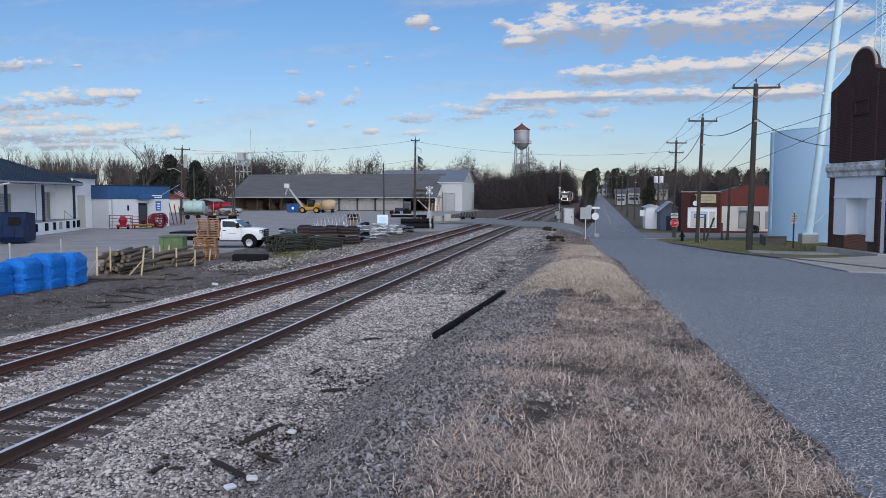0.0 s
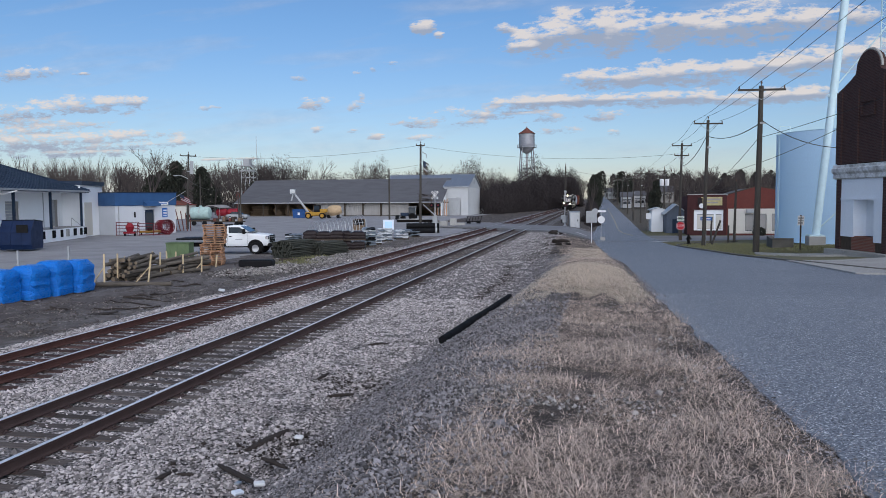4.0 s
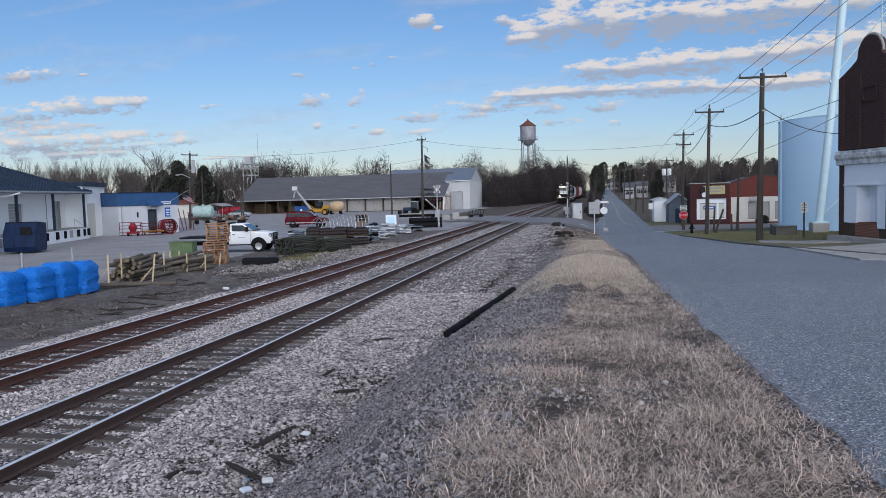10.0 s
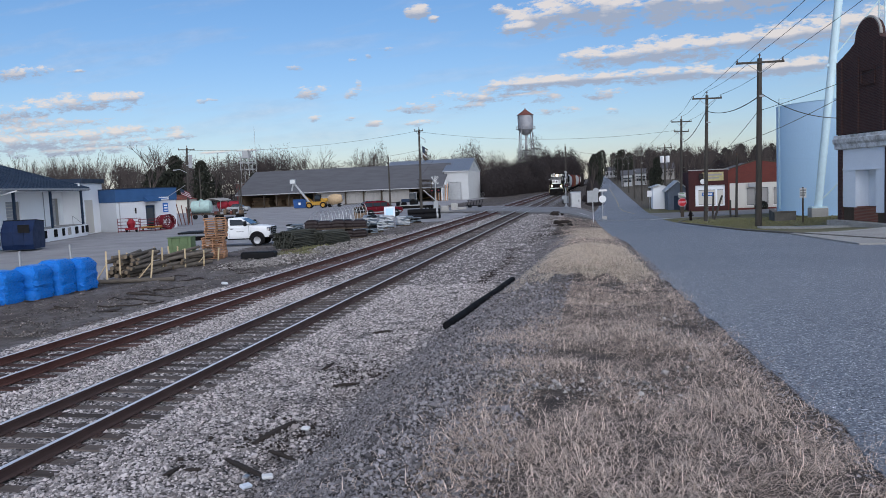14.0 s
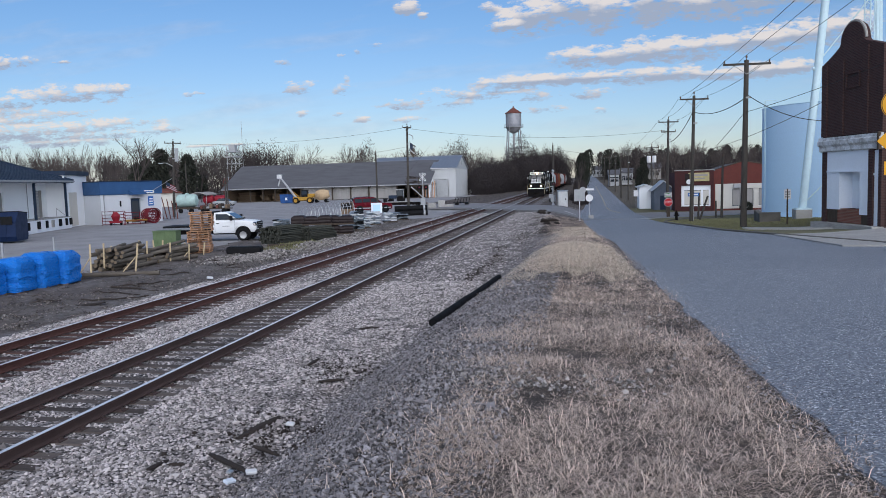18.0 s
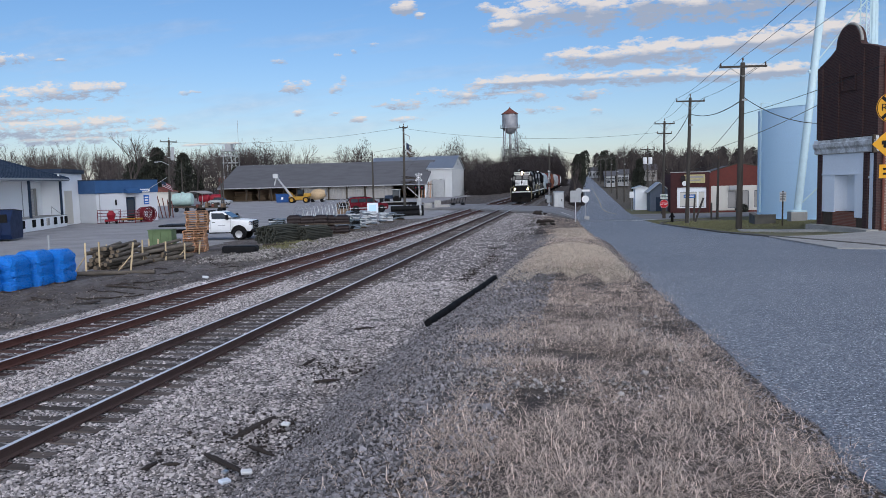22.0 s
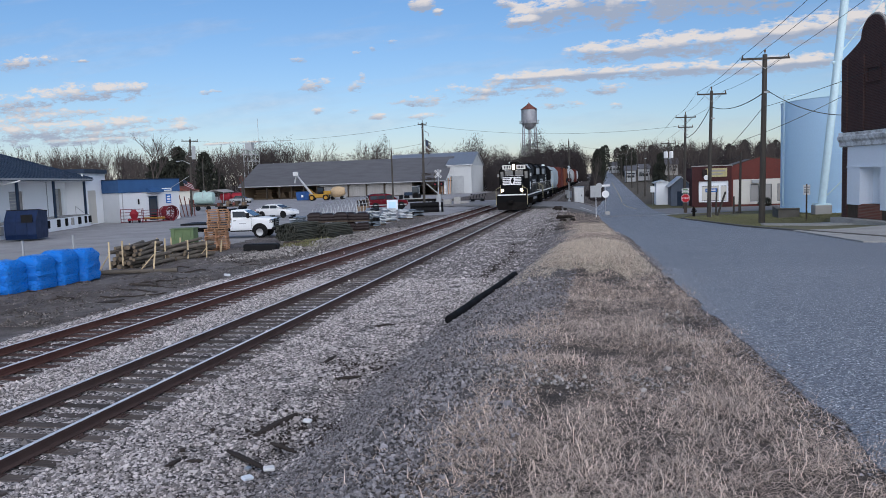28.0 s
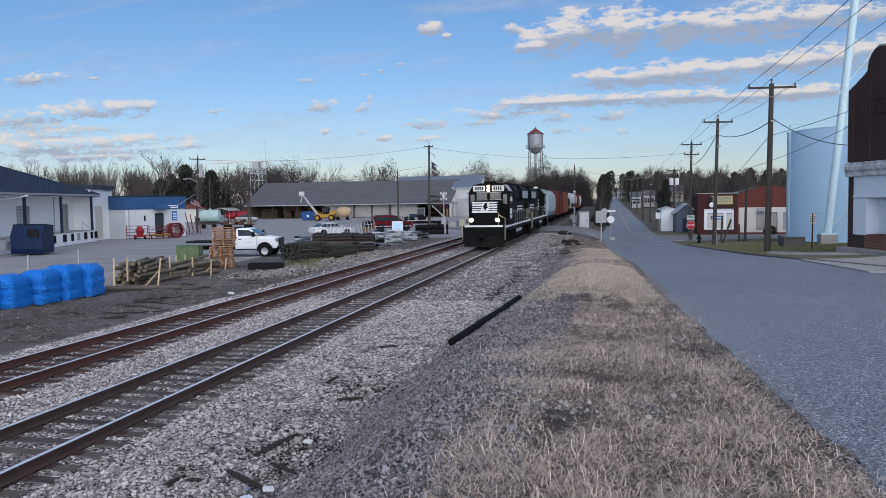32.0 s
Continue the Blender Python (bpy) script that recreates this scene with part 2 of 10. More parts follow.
M = {
    "rail": material("rail_steel", (0.08, 0.053, 0.048), 0.75, 0.0, var=0.3, scale=2, fine=60),
    "rail_head": material("polished_rail_head", (0.84, 0.82, 0.81), 0.38, 0.45, var=0.1, bump=0.05),
    "rail_rusty": material("rusty_rail_steel", (0.098, 0.046, 0.038), 0.8, 0.0, var=0.3, scale=2, fine=60),
    "tie": material("weathered_tie", (0.115, 0.095, 0.085), 0.9, var=0.45, scale=4, fine=25, bump=0.8, obj_random=0.7, stretch=(1, 6, 6)),
    "tie_old": material("brown_tie", (0.095, 0.055, 0.047), 0.9, var=0.45, scale=4, fine=25, bump=0.8, obj_random=0.7, stretch=(1, 6, 6)),
    "stone": material("ballast_stone", (0.46, 0.42, 0.41), 0.9, var=0.35, scale=1.2, fine=60, island=1.5, dark=(0.21, 0.18, 0.17), bump=0.4),
    "gravel_dark": material("dark_gravel_stone", (0.235, 0.22, 0.226), 0.9, var=0.4, scale=1.2, fine=60, island=1.6, bump=0.4),
    "chip": material("asphalt_aggregate", (0.5, 0.52, 0.56), 0.8, var=0.3, scale=2, fine=60, island=1.2, bump=0),
    "rubble": material("grey_rubble", (0.3, 0.275, 0.26), 0.9, var=0.4, scale=1.2, fine=60, island=1.5, bump=0.4),
    "mud_stone": material("muddy_stone", (0.2, 0.18, 0.168), 0.9, var=0.4, scale=1.2, fine=60, island=1.4, bump=0.4),
    "straw": material("dry_grass", (0.54, 0.43, 0.36), 0.85, var=0.35, scale=1.6, fine=8, island=1.5, dark=(0.19, 0.143, 0.115), bump=0),
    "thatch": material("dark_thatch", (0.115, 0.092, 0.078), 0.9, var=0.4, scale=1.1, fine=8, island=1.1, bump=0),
    "stalk": material("pale_dry_stalk", (0.64, 0.515, 0.44), 0.85, var=0.25, scale=1.1, fine=8, island=0.8, bump=0),
    "feeder_red": material("dull_red_paint", (0.15, 0.012, 0.02), 0.55, var=0.3, fine=20),
    "hay": material("pale_hay", (0.63, 0.53, 0.42), 0.85, var=0.25, scale=1.3, fine=8, island=0.6, dark=(0.42, 0.35, 0.285), bump=0),
    "asphalt": material("worn_asphalt", (0.215, 0.24, 0.28), 0.85, var=0.42, scale=0.3, fine=38, bump=1.0, dark=(0.175, 0.197, 0.232), bump_dist=0.03, spec=0.25),
    "side_asphalt": material("pale_gritty_asphalt", (0.235, 0.232, 0.238), 0.88, var=0.42, scale=0.3, fine=38, bump=0.6, dark=(0.17, 0.165, 0.165)),
    "hall_white": material("chalky_white_sheet", (0.5, 0.51, 0.515), 0.75, var=0.16, scale=0.5, fine=20, dark=(0.38, 0.38, 0.385), bump=0.1),
    "concrete": material("concrete", (0.36, 0.35, 0.33), 0.85, var=0.35, scale=0.8, fine=30, bump=0.3, dark=(0.2, 0.19, 0.18)),
    "line_white": material("worn_white_line", (0.6, 0.6, 0.58), 0.8, var=0.4, scale=3, fine=30, dark=(0.25, 0.25, 0.25)),
    "line_yellow": material("worn_yellow_line", (0.46, 0.4, 0.28), 0.8, var=0.4, scale=3, fine=30, dark=(0.25, 0.2, 0.12)),
    # light offset in the colour: white_wall raised for the shaded dock, office_white lowered
    "white_wall": material("painted_white_wall", (0.86, 0.88, 0.9), 0.75, var=0.12, scale=0.5, fine=20, dark=(0.7, 0.72, 0.75), bump=0.1),
    "office_white": material("dimmed_white_wall", (0.6, 0.62, 0.65), 0.75, var=0.2, scale=0.5, fine=20, dark=(0.45, 0.46, 0.48), bump=0.1),
    "cream_wall": material("cream_sheet_wall", (0.62, 0.59, 0.53), 0.7, var=0.15, scale=0.5, fine=20, dark=(0.5, 0.47, 0.42), bump=0.1),
    "navy": material("navy_paint", (0.02, 0.035, 0.065), 0.5, var=0.2, scale=1, fine=20, bump=0.1),
    "roof_navy": material("dark_blue_sheet_roof", (0.035, 0.055, 0.09), 0.45, 0.2, var=0.25, scale=0.6, fine=20),
    "blue_band": material("blue_fascia", (0.035, 0.095, 0.22), 0.55, var=0.2, scale=0.8, fine=20, bump=0.1),
    "rubber": material("black_rubber", (0.012, 0.012, 0.013), 0.8, spec=0.1, var=0.25, fine=30),
    "black": material("black_plastic", (0.012, 0.012, 0.013), 0.6, spec=0.12, var=0.25, fine=30),
    "roof_grey": material("grey_shingle_roof", (0.115, 0.115, 0.125), 0.9, var=0.2, scale=0.3, fine=6, bump=0.4, stretch=(1, 3, 3)),
    "tarp": material("pale_curtain_sheet", (0.33, 0.315, 0.3), 0.8, var=0.25, scale=0.7, fine=10, dark=(0.23, 0.22, 0.205)),
    "old_wood": material("weathered_board", (0.22, 0.155, 0.105), 0.9, var=0.4, scale=2, fine=20, bump=0.5, stretch=(1, 1, 5), obj_random=0.4),
    "wood_dark": material("dark_old_timber", (0.075, 0.058, 0.045), 0.9, var=0.4, scale=2, fine=20, bump=0.5, stretch=(5, 5, 1)),
    "pallet": material("pallet_pine", (0.5, 0.28, 0.165), 0.85, var=0.35, scale=2, fine=25, bump=0.4, obj_random=0.5, stretch=(1, 6, 6)),
    "stake": material("pale_stake_wood", (0.55, 0.43, 0.27), 0.85, var=0.3, fine=25, bump=0.4, stretch=(6, 6, 1), obj_random=0.3),
    "log": material("treated_log", (0.135, 0.115, 0.095), 0.9, var=0.45, scale=3, fine=25, bump=0.5, stretch=(1, 5, 5), obj_random=0.6),
    "log_end": material("log_end_grain", (0.2, 0.155, 0.11), 0.9, var=0.4, fine=25, bump=0.4),
    "post_green": material("treated_post", (0.058, 0.06, 0.05), 0.85, var=0.4, scale=3, fine=25, bump=0.4, stretch=(1, 5, 5), obj_random=0.6),
    "pole_wood": material("utility_pole_wood", (0.072, 0.064, 0.056), 0.9, var=0.35, scale=2, fine=20, bump=0.5, stretch=(8, 8, 0.6)),
    "bag_blue": material("blue_stretch_wrap", (0.015, 0.2, 0.68), 0.3, var=0.3, scale=5, fine=9, bump=1.0, dark=(0.01, 0.12, 0.5), stretch=(1, 1, 2.5), bump_dist=0.08),
    "bag_white": material("white_sack", (0.62, 0.64, 0.66), 0.55, var=0.3, scale=4, fine=20, bump=0.5),
    "bag_grey": material("grey_wrapped_sack", (0.2, 0.24, 0.28), 0.45, var=0.4, scale=5, fine=20, bump=0.5),
    "dark_wrap": material("dark_brown_wrapped_goods", (0.026, 0.018, 0.018), 0.5, var=0.4, scale=5, fine=20, bump=0.5),
    "galv": material("galvanised_steel", (0.5, 0.51, 0.52), 0.4, 0.8, var=0.2, fine=20),
    "steel_grey": material("grey_painted_steel", (0.38, 0.39, 0.4), 0.55, 0.1, var=0.2, fine=20),
    "red_paint": material("red_paint", (0.26, 0.018, 0.03), 0.45, var=0.25, fine=20),
    "truck_white": material("white_truck_paint", (0.78, 0.79, 0.8), 0.3, var=0.06, fine=10, bump=0),
    "car_white": material("white_car_paint", (0.76, 0.76, 0.76), 0.28, var=0.05, fine=10, bump=0),
    "car_red": material("dark_red_car_paint", (0.11, 0.008, 0.014), 0.25, var=0.06, fine=10, bump=0),
    "car_glass": glass("car_glass"),
    "window": glass("window_glass", (0.05, 0.06, 0.07), 0.12),
    "chrome": material("chrome", (0.6, 0.6, 0.62), 0.2, 1.0, var=0.1, bump=0),
    "wheel": material("alloy_wheel", (0.42, 0.42, 0.43), 0.4, 0.7, var=0.15, bump=0),
    "green_box": material("faded_green_steel", (0.12, 0.17, 0.085), 0.65, var=0.3, scale=2, fine=20),
    "dumpster": material("dark_blue_dumpster_paint", (0.008, 0.022, 0.07), 0.5, var=0.35, scale=2, fine=20),
    "bin_blue": material("blue_bin_paint", (0.02, 0.08, 0.25), 0.5, var=0.3, fine=20),
    "yellow": material("machine_yellow", (0.42, 0.23, 0.035), 0.5, var=0.3, fine=20),
    "orange_tan": material("tan_drum", (0.5, 0.36, 0.22), 0.6, var=0.3, fine=20),
    "mint": material("pale_mint_tank_paint", (0.42, 0.56, 0.52), 0.5, var=0.25, fine=20),
    "brick": material("dark_red_brick", (0.135, 0.052, 0.042), 0.9, var=0.35, scale=1.5, fine=30, bump=0.5, obj_random=0.5, island=0.6, dark=(0.06, 0.028, 0.026)),
    "brick_side": material("red_brick", (0.25, 0.095, 0.062), 0.9, var=0.35, scale=1.5, fine=30, bump=0.5, island=0.6, obj_random=0.4, dark=(0.12, 0.05, 0.04)),
    "mortar": material("sooty_mortar", (0.075, 0.05, 0.045), 0.95, var=0.3, fine=30, bump=0.4),
    "mortar_light": material("pale_mortar", (0.33, 0.26, 0.22), 0.95, var=0.3, fine=30, bump=0.4),
    "brick_red": material("red_brick_wall", (0.15, 0.046, 0.036), 0.9, var=0.25, scale=1.0, fine=12, bump=0.3, dark=(0.12, 0.036, 0.03)),
    "brick_dark": material("maroon_brick_wall", (0.11, 0.035, 0.032), 0.9, var=0.25, scale=1.0, fine=12, bump=0.3),
    "board_blue": material("pale_blue_board", (0.78, 0.84, 0.92), 0.6, var=0.14, scale=0.8, fine=15, bump=0.1, dark=(0.66, 0.73, 0.82)),
    "peeling": material("peeling_white_paint", (0.66, 0.68, 0.7), 0.8, var=0.55, scale=3, fine=18, bump=0.6, dark=(0.12, 0.1, 0.09)),
    "tank_blue": material("pale_blue_tank_paint", (0.55, 0.77, 0.97), 0.55, var=0.08, scale=0.25, fine=8, bump=0.05, dark=(0.5, 0.72, 0.95)),
    "tower_leg": material("pale_blue_steel", (0.6, 0.77, 0.83), 0.5, var=0.1, fine=10, bump=0.05),
    "tower_grey": material("grey_tower_steel", (0.33, 0.34, 0.37), 0.55, 0.3, var=0.3, scale=0.6, fine=8),
    "rust": material("rusty_red_sheet", (0.17, 0.062, 0.048), 0.85, var=0.4, scale=1.5, fine=12, dark=(0.1, 0.05, 0.04)),
    "loco_black": material("black_engine_paint", (0.004, 0.0042, 0.005), 0.6, spec=0.08, var=0.35, scale=1.5, fine=14, bump=0.08, dark=(0.012, 0.011, 0.0105)),
    "loco_white": material("white_stripe_paint", (0.78, 0.78, 0.78), 0.5, var=0.15, fine=12, bump=0),
    "loco_under": material("grimy_running_gear", (0.011, 0.0095, 0.009), 0.9, spec=0.1, var=0.4, fine=16),
    "rail_grey": material("grey_side_handrail", (0.2, 0.2, 0.19), 0.5, var=0.15, bump=0),
    "kerb": material("dirty_kerb", (0.15, 0.14, 0.125), 0.9, var=0.45, scale=1.2, fine=20, bump=0.4),
    "sign_dull": material("faded_cream_sign", (0.5, 0.43, 0.22), 0.6, var=0.3, fine=10, bump=0),
    "handrail": material("pale_yellow_handrail", (0.42, 0.38, 0.24), 0.5, var=0.15, bump=0),
    "hopper_blue": material("pale_blue_hopper_paint", (0.36, 0.42, 0.46), 0.6, var=0.3, scale=1, fine=10),
    "boxcar_red": material("oxide_red_boxcar_paint", (0.13, 0.035, 0.028), 0.75, var=0.35, scale=1, fine=10),
    "boxcar_orange": material("faded_orange_boxcar_paint", (0.2, 0.075, 0.04), 0.75, var=0.35, scale=1, fine=10),
    "lamp": material("lit_headlamp", (1.0, 0.68, 0.34), 0.3, var=0.0, bump=0, emit=30.0),
    "lamp_soft": material("lit_number_board", (0.7, 0.68, 0.64), 0.3, var=0.0, bump=0, emit=0.03),
    "bark": material("grey_bark", (0.115, 0.095, 0.082), 0.95, var=0.35, scale=2, fine=15, bump=0.6),
    "twig": material("bare_twigs", (0.085, 0.07, 0.065), 0.95, var=0.3, scale=0.4, fine=10, bump=0, island=0.5),
    "needle": material("dark_evergreen_needles", (0.034, 0.037, 0.028), 0.9, var=0.4, scale=0.5, fine=10, bump=0, island=0.9),
    "brush": material("brown_winter_brush", (0.05, 0.042, 0.042), 0.95, var=0.2, scale=0.15, fine=3, bump=0, island=0.25),
    "turf": material("green_winter_turf", (0.2, 0.195, 0.095), 0.9, var=0.4, scale=1.0, fine=20, island=0.8, dark=(0.22, 0.19, 0.11), bump=0),
    "sign_red": material("sign_red", (0.55, 0.02, 0.03), 0.4, var=0.05, bump=0),
    "sign_white": material("sign_white", (0.78, 0.78, 0.78), 0.4, var=0.05, bump=0),
    "sign_yellow": material("sign_amber", (0.75, 0.36, 0.02), 0.4, var=0.06, bump=0),
    "sign_blue": material("sign_blue", (0.03, 0.13, 0.42), 0.45, var=0.06, bump=0),
    "sign_green": material("sign_green", (0.1, 0.25, 0.12), 0.45, var=0.06, bump=0),
    "house_wall": material("weathered_white_siding", (0.46, 0.47, 0.48), 0.8, var=0.25, scale=0.6, fine=14, dark=(0.24, 0.24, 0.245), bump=0.2),
    "flag_white": material("faded_flag_cloth", (0.4, 0.38, 0.4), 0.9, var=0.2, bump=0),
    "wire": material("black_cable", (0.02, 0.02, 0.022), 0.6, var=0.0, bump=0),
    "porcelain": material("brown_insulator", (0.12, 0.08, 0.06), 0.25, var=0.1, bump=0),
    "soil": material("bare_soil", (0.12, 0.1, 0.085), 0.95, var=0.4, fine=20),
    "brown_junk": material("rotten_wood", (0.05, 0.04, 0.035), 0.95, var=0.4, fine=30, bump=0.7),
    "brown_sheet": material("brown_sheet_wall", (0.2, 0.13, 0.1), 0.8, var=0.3, fine=10),
    "sky_blue_shed": material("grey_blue_siding", (0.12, 0.145, 0.19), 0.7, var=0.2, fine=10),
}


def speckle(mt, scale, light, amount, at=0.62):
    """Scatters pale aggregate chips over a surface."""
    nt = mt.node_tree
    N = nt.nodes.new
    bs = nt.nodes["Principled BSDF"]
    co, v, m1, mx = N("ShaderNodeTexCoord"), N("ShaderNodeTexVoronoi"), N("ShaderNodeMath"), N("ShaderNodeMixRGB")
    v.inputs["Scale"].default_value = scale
    lnk(nt, co.outputs["Object"], v.inputs["Vector"])
    sep = N("ShaderNodeSeparateColor")
    lnk(nt, v.outputs["Color"], sep.inputs[0])
    m1.operation, m1.use_clamp = "MULTIPLY_ADD", True
    m1.inputs[1].default_value, m1.inputs[2].default_value = 4.0, -4.0 * at
    lnk(nt, sep.outputs["Red"], m1.inputs[0])
    m2 = N("ShaderNodeMath")
    m2.operation = "MULTIPLY"
    m2.inputs[1].default_value = amount
    lnk(nt, m1.outputs[0], m2.inputs[0])
    lnk(nt, m2.outputs[0], mx.inputs["Fac"])
    lnk(nt, bs.inputs["Base Color"].links[0].from_socket, mx.inputs["Color1"])
    mx.inputs["Color2"].default_value = (*light, 1)
    lnk(nt, mx.outputs[0], bs.inputs["Base Color"])
    return mt


speckle(M["asphalt"], 62.0, (0.85, 0.87, 0.9), 0.9, 0.8)
speckle(M["asphalt"], 75.0, (0.03, 0.03, 0.035), 0.75, 0.68)
speckle(M["concrete"], 40.0, (0.5, 0.49, 0.47), 0.5)


# ---------------------------------------------------------------- mesh building
class Build:
    """Collects vertices and faces for one mesh."""

    def __init__(self):
        self.v, self.f = [], []

    def add(self, verts, faces, m=None):
        k = len(self.v)
        self.v += [tuple(m @ Vector(p)) for p in verts] if m else [tuple(p) for p in verts]
        self.f += [tuple(i + k for i in q) for q in faces]
        return self

    def box(self, x0, x1, y0, y1, z0, z1, bev=0.0, m=None):
        if not bev:
            vs = [(x, y, z) for z in (z0, z1) for y in (y0, y1) for x in (x0, x1)]
            return self.add(vs, [(0, 2, 3, 1), (4, 5, 7, 6), (0, 1, 5, 4), (2, 6, 7, 3), (0, 4, 6, 2), (1, 3, 7, 5)], m)
        b = min(bev, (x1 - x0) / 2.01, (y1 - y0) / 2.01, (z1 - z0) / 2.01)
        bm = bmesh.new()
        bmesh.ops.create_cube(bm, size=1.0)
        for v in bm.verts:
            v.co = ((x0 if v.co.x < 0 else x1), (y0 if v.co.y < 0 else y1), (z0 if v.co.z < 0 else z1))
        bmesh.ops.bevel(bm, geom=bm.edges[:], offset=b, segments=1, affect="EDGES")
        bm.verts.index_update()
        self.add([v.co[:] for v in bm.verts], [[v.index for v in f.verts] for f in bm.faces], m)
        bm.free()
        return self

    def rod(self, a, b, r0, r1=None, n=8, cap=True):
        a, b = Vector(a), Vector(b)
        r1 = r0 if r1 is None else r1
        q = (b - a).to_track_quat("Z", "Y")
        ring = [(math.cos(2 * math.pi * i / n), math.sin(2 * math.pi * i / n)) for i in range(n)]
        vs = [tuple(a + q @ Vector((c * r0, s * r0, 0))) for c, s in ring] + [tuple(b + q @ Vector((c * r1, s * r1, 0))) for c, s in ring]
        fs = [(i, (i + 1) % n, n + (i + 1) % n, n + i) for i in range(n)]
        if cap:
            fs += [tuple(range(n - 1, -1, -1)), tuple(range(n, 2 * n))]
        return self.add(vs, fs)

    def pipe(self, pts, r, n=6):
        """A tube swept along the points; a closed one where the ends meet."""
        pts = [Vector(p) for p in pts]
        closed = (pts[0] - pts[-1]).length < 1e-4 and len(pts) > 3
        if closed:
            pts = pts[:-1]
        k, vs, ref = len(pts), [], None
        for i, p in enumerate(pts):
            a = pts[i - 1] if i or closed else p
            b = pts[(i + 1) % k] if i < k - 1 or closed else p
            d = (b - a).normalized()
            if ref is None:
                ref = d.orthogonal().normalized()
            ref = (ref - d * ref.dot(d)).normalized()
            other = d.cross(ref)
            vs += [tuple(p + (ref * math.cos(2 * math.pi * j / n) + other * math.sin(2 * math.pi * j / n)) * r) for j in range(n)]
        fs = [(i * n + j, i * n + (j + 1) % n, ((i + 1) % k) * n + (j + 1) % n, ((i + 1) % k) * n + j) for i in range(k if closed else k - 1) for j in range(n)]
        if not closed:
            fs += [tuple(range(n - 1, -1, -1)), tuple(range((k - 1) * n, k * n))]
        return self.add(vs, fs)

    def slab(self, poly, axis, a, b, m=None):
        """A prism: the polygon (in the two other axes, in order) drawn out along axis from a to b."""
        n = len(poly)

        def at(p, h):
            return {"x": (h, p[0], p[1]), "y": (p[0], h, p[1]), "z": (p[0], p[1], h)}[axis]
        vs = [at(p, a) for p in poly] + [at(p, b) for p in poly]
        fs = [(i, (i + 1) % n, n + (i + 1) % n, n + i) for i in range(n)] + [tuple(range(n - 1, -1, -1)), tuple(range(n, 2 * n))]
        return self.add(vs, fs, m)

    def spin(self, profile, n=24, m=None, cap=True):
        """A solid of revolution about z from (radius, z) pairs."""
        vs, fs = [], []
        for r, z in profile:
            vs += [(r * math.cos(2 * math.pi * i / n), r * math.sin(2 * math.pi * i / n), z) for i in range(n)]
        for k in range(len(profile) - 1):
            fs += [(k * n + i, k * n + (i + 1) % n, (k + 1) * n + (i + 1) % n, (k + 1) * n + i) for i in range(n)]
        if cap:
            fs += [tuple(range(n - 1, -1, -1)), tuple(range((len(profile) - 1) * n, len(profile) * n))]
        return self.add(vs, fs, m)

    def mesh(self, name, mat, smooth=False, fix=True):
        me = bpy.data.meshes.new(name)
        me.from_pydata(self.v, [], self.f)
        if fix and len(self.f) < 20000:
            bm = bmesh.new()
            bm.from_mesh(me)
            bmesh.ops.recalc_face_normals(bm, faces=bm.faces[:])
            bm.to_mesh(me)
            bm.free()
        if smooth:
            me.polygons.foreach_set("use_smooth", [True] * len(me.polygons))
            me.set_sharp_from_angle(angle=radians(38))
        me.materials.append(mat)
        return me


def thing(name, m, label, category, group="", kind=""):
    """An Empty at the thing's base, that carries its parts."""
    ob = new(name)
    ob.empty_display_size = 0.2
    ob.matrix_basis = m
    return tagged(ob, label, category, group, kind)


def part(name, b, mat, parent, label="", smooth=False, m=None):
    """Links a Build (or a ready mesh) as one mesh object under a thing or a part."""
    me = b.mesh(name, mat, smooth) if isinstance(b, Build) else b
    ob = new(name, me)
    ob.parent = parent
    if m is not None:
        ob.matrix_basis = m
    if label:
        ob["label"] = label
    return ob


def solid(name, b, mat, label, category, kind="", group="", smooth=False, m=None):
    """A thing that is one mesh."""
    ob = new(name, b.mesh(name, mat, smooth))
    if m is not None:
        ob.matrix_basis = m
    return tagged(ob, label, category, group, kind)


def bulk_mesh(name, verts, faces, mat, smooth=False):
    """A large mesh from arrays: verts (n, 3), faces (m, k)."""
    me = bpy.data.meshes.new(name)
    k = faces.shape[1]
    me.vertices.add(len(verts))
    me.vertices.foreach_set("co", np.ascontiguousarray(verts, dtype=np.float32).ravel())
    me.loops.add(faces.size)
    me.loops.foreach_set("vertex_index", np.ascontiguousarray(faces, dtype=np.int32).ravel())
    me.polygons.add(len(faces))
    me.polygons.foreach_set("loop_start", np.arange(0, faces.size, k, dtype=np.int32))
    me.update(calc_edges=True)
    me.polygons.foreach_set("use_smooth", np.full(len(faces), smooth))
    me.materials.append(mat)
    return me


def bars(parent, rows, mat, name="lettering", label="unreadable lettering as plain bars", m=None):
    """Writing that cannot be read: (x0, x1, z0, z1) bars proud of the plane y = 0, towards -y."""
    b = Build()
    for x0, x1, z0, z1 in rows:
        b.box(x0, x1, -0.012, -0.004, z0, z1)
    return part(name, b, mat, parent, label, m=m)


def words(text, size, mat, parent, m, name="lettering"):
    cu = bpy.data.curves.new(name, "FONT")
    cu.body, cu.size, cu.align_x, cu.align_y, cu.extrude = text, size, "CENTER", "CENTER", 0.004
    tmp = bpy.data.objects.new(name, cu)
    scene.collection.objects.link(tmp)
    me = bpy.data.meshes.new_from_object(tmp.evaluated_get(bpy.context.evaluated_depsgraph_get()))
    bpy.data.objects.remove(tmp)
    me.materials.clear()
    me.materials.append(mat)
    return part(name, me, mat, parent, m=m)


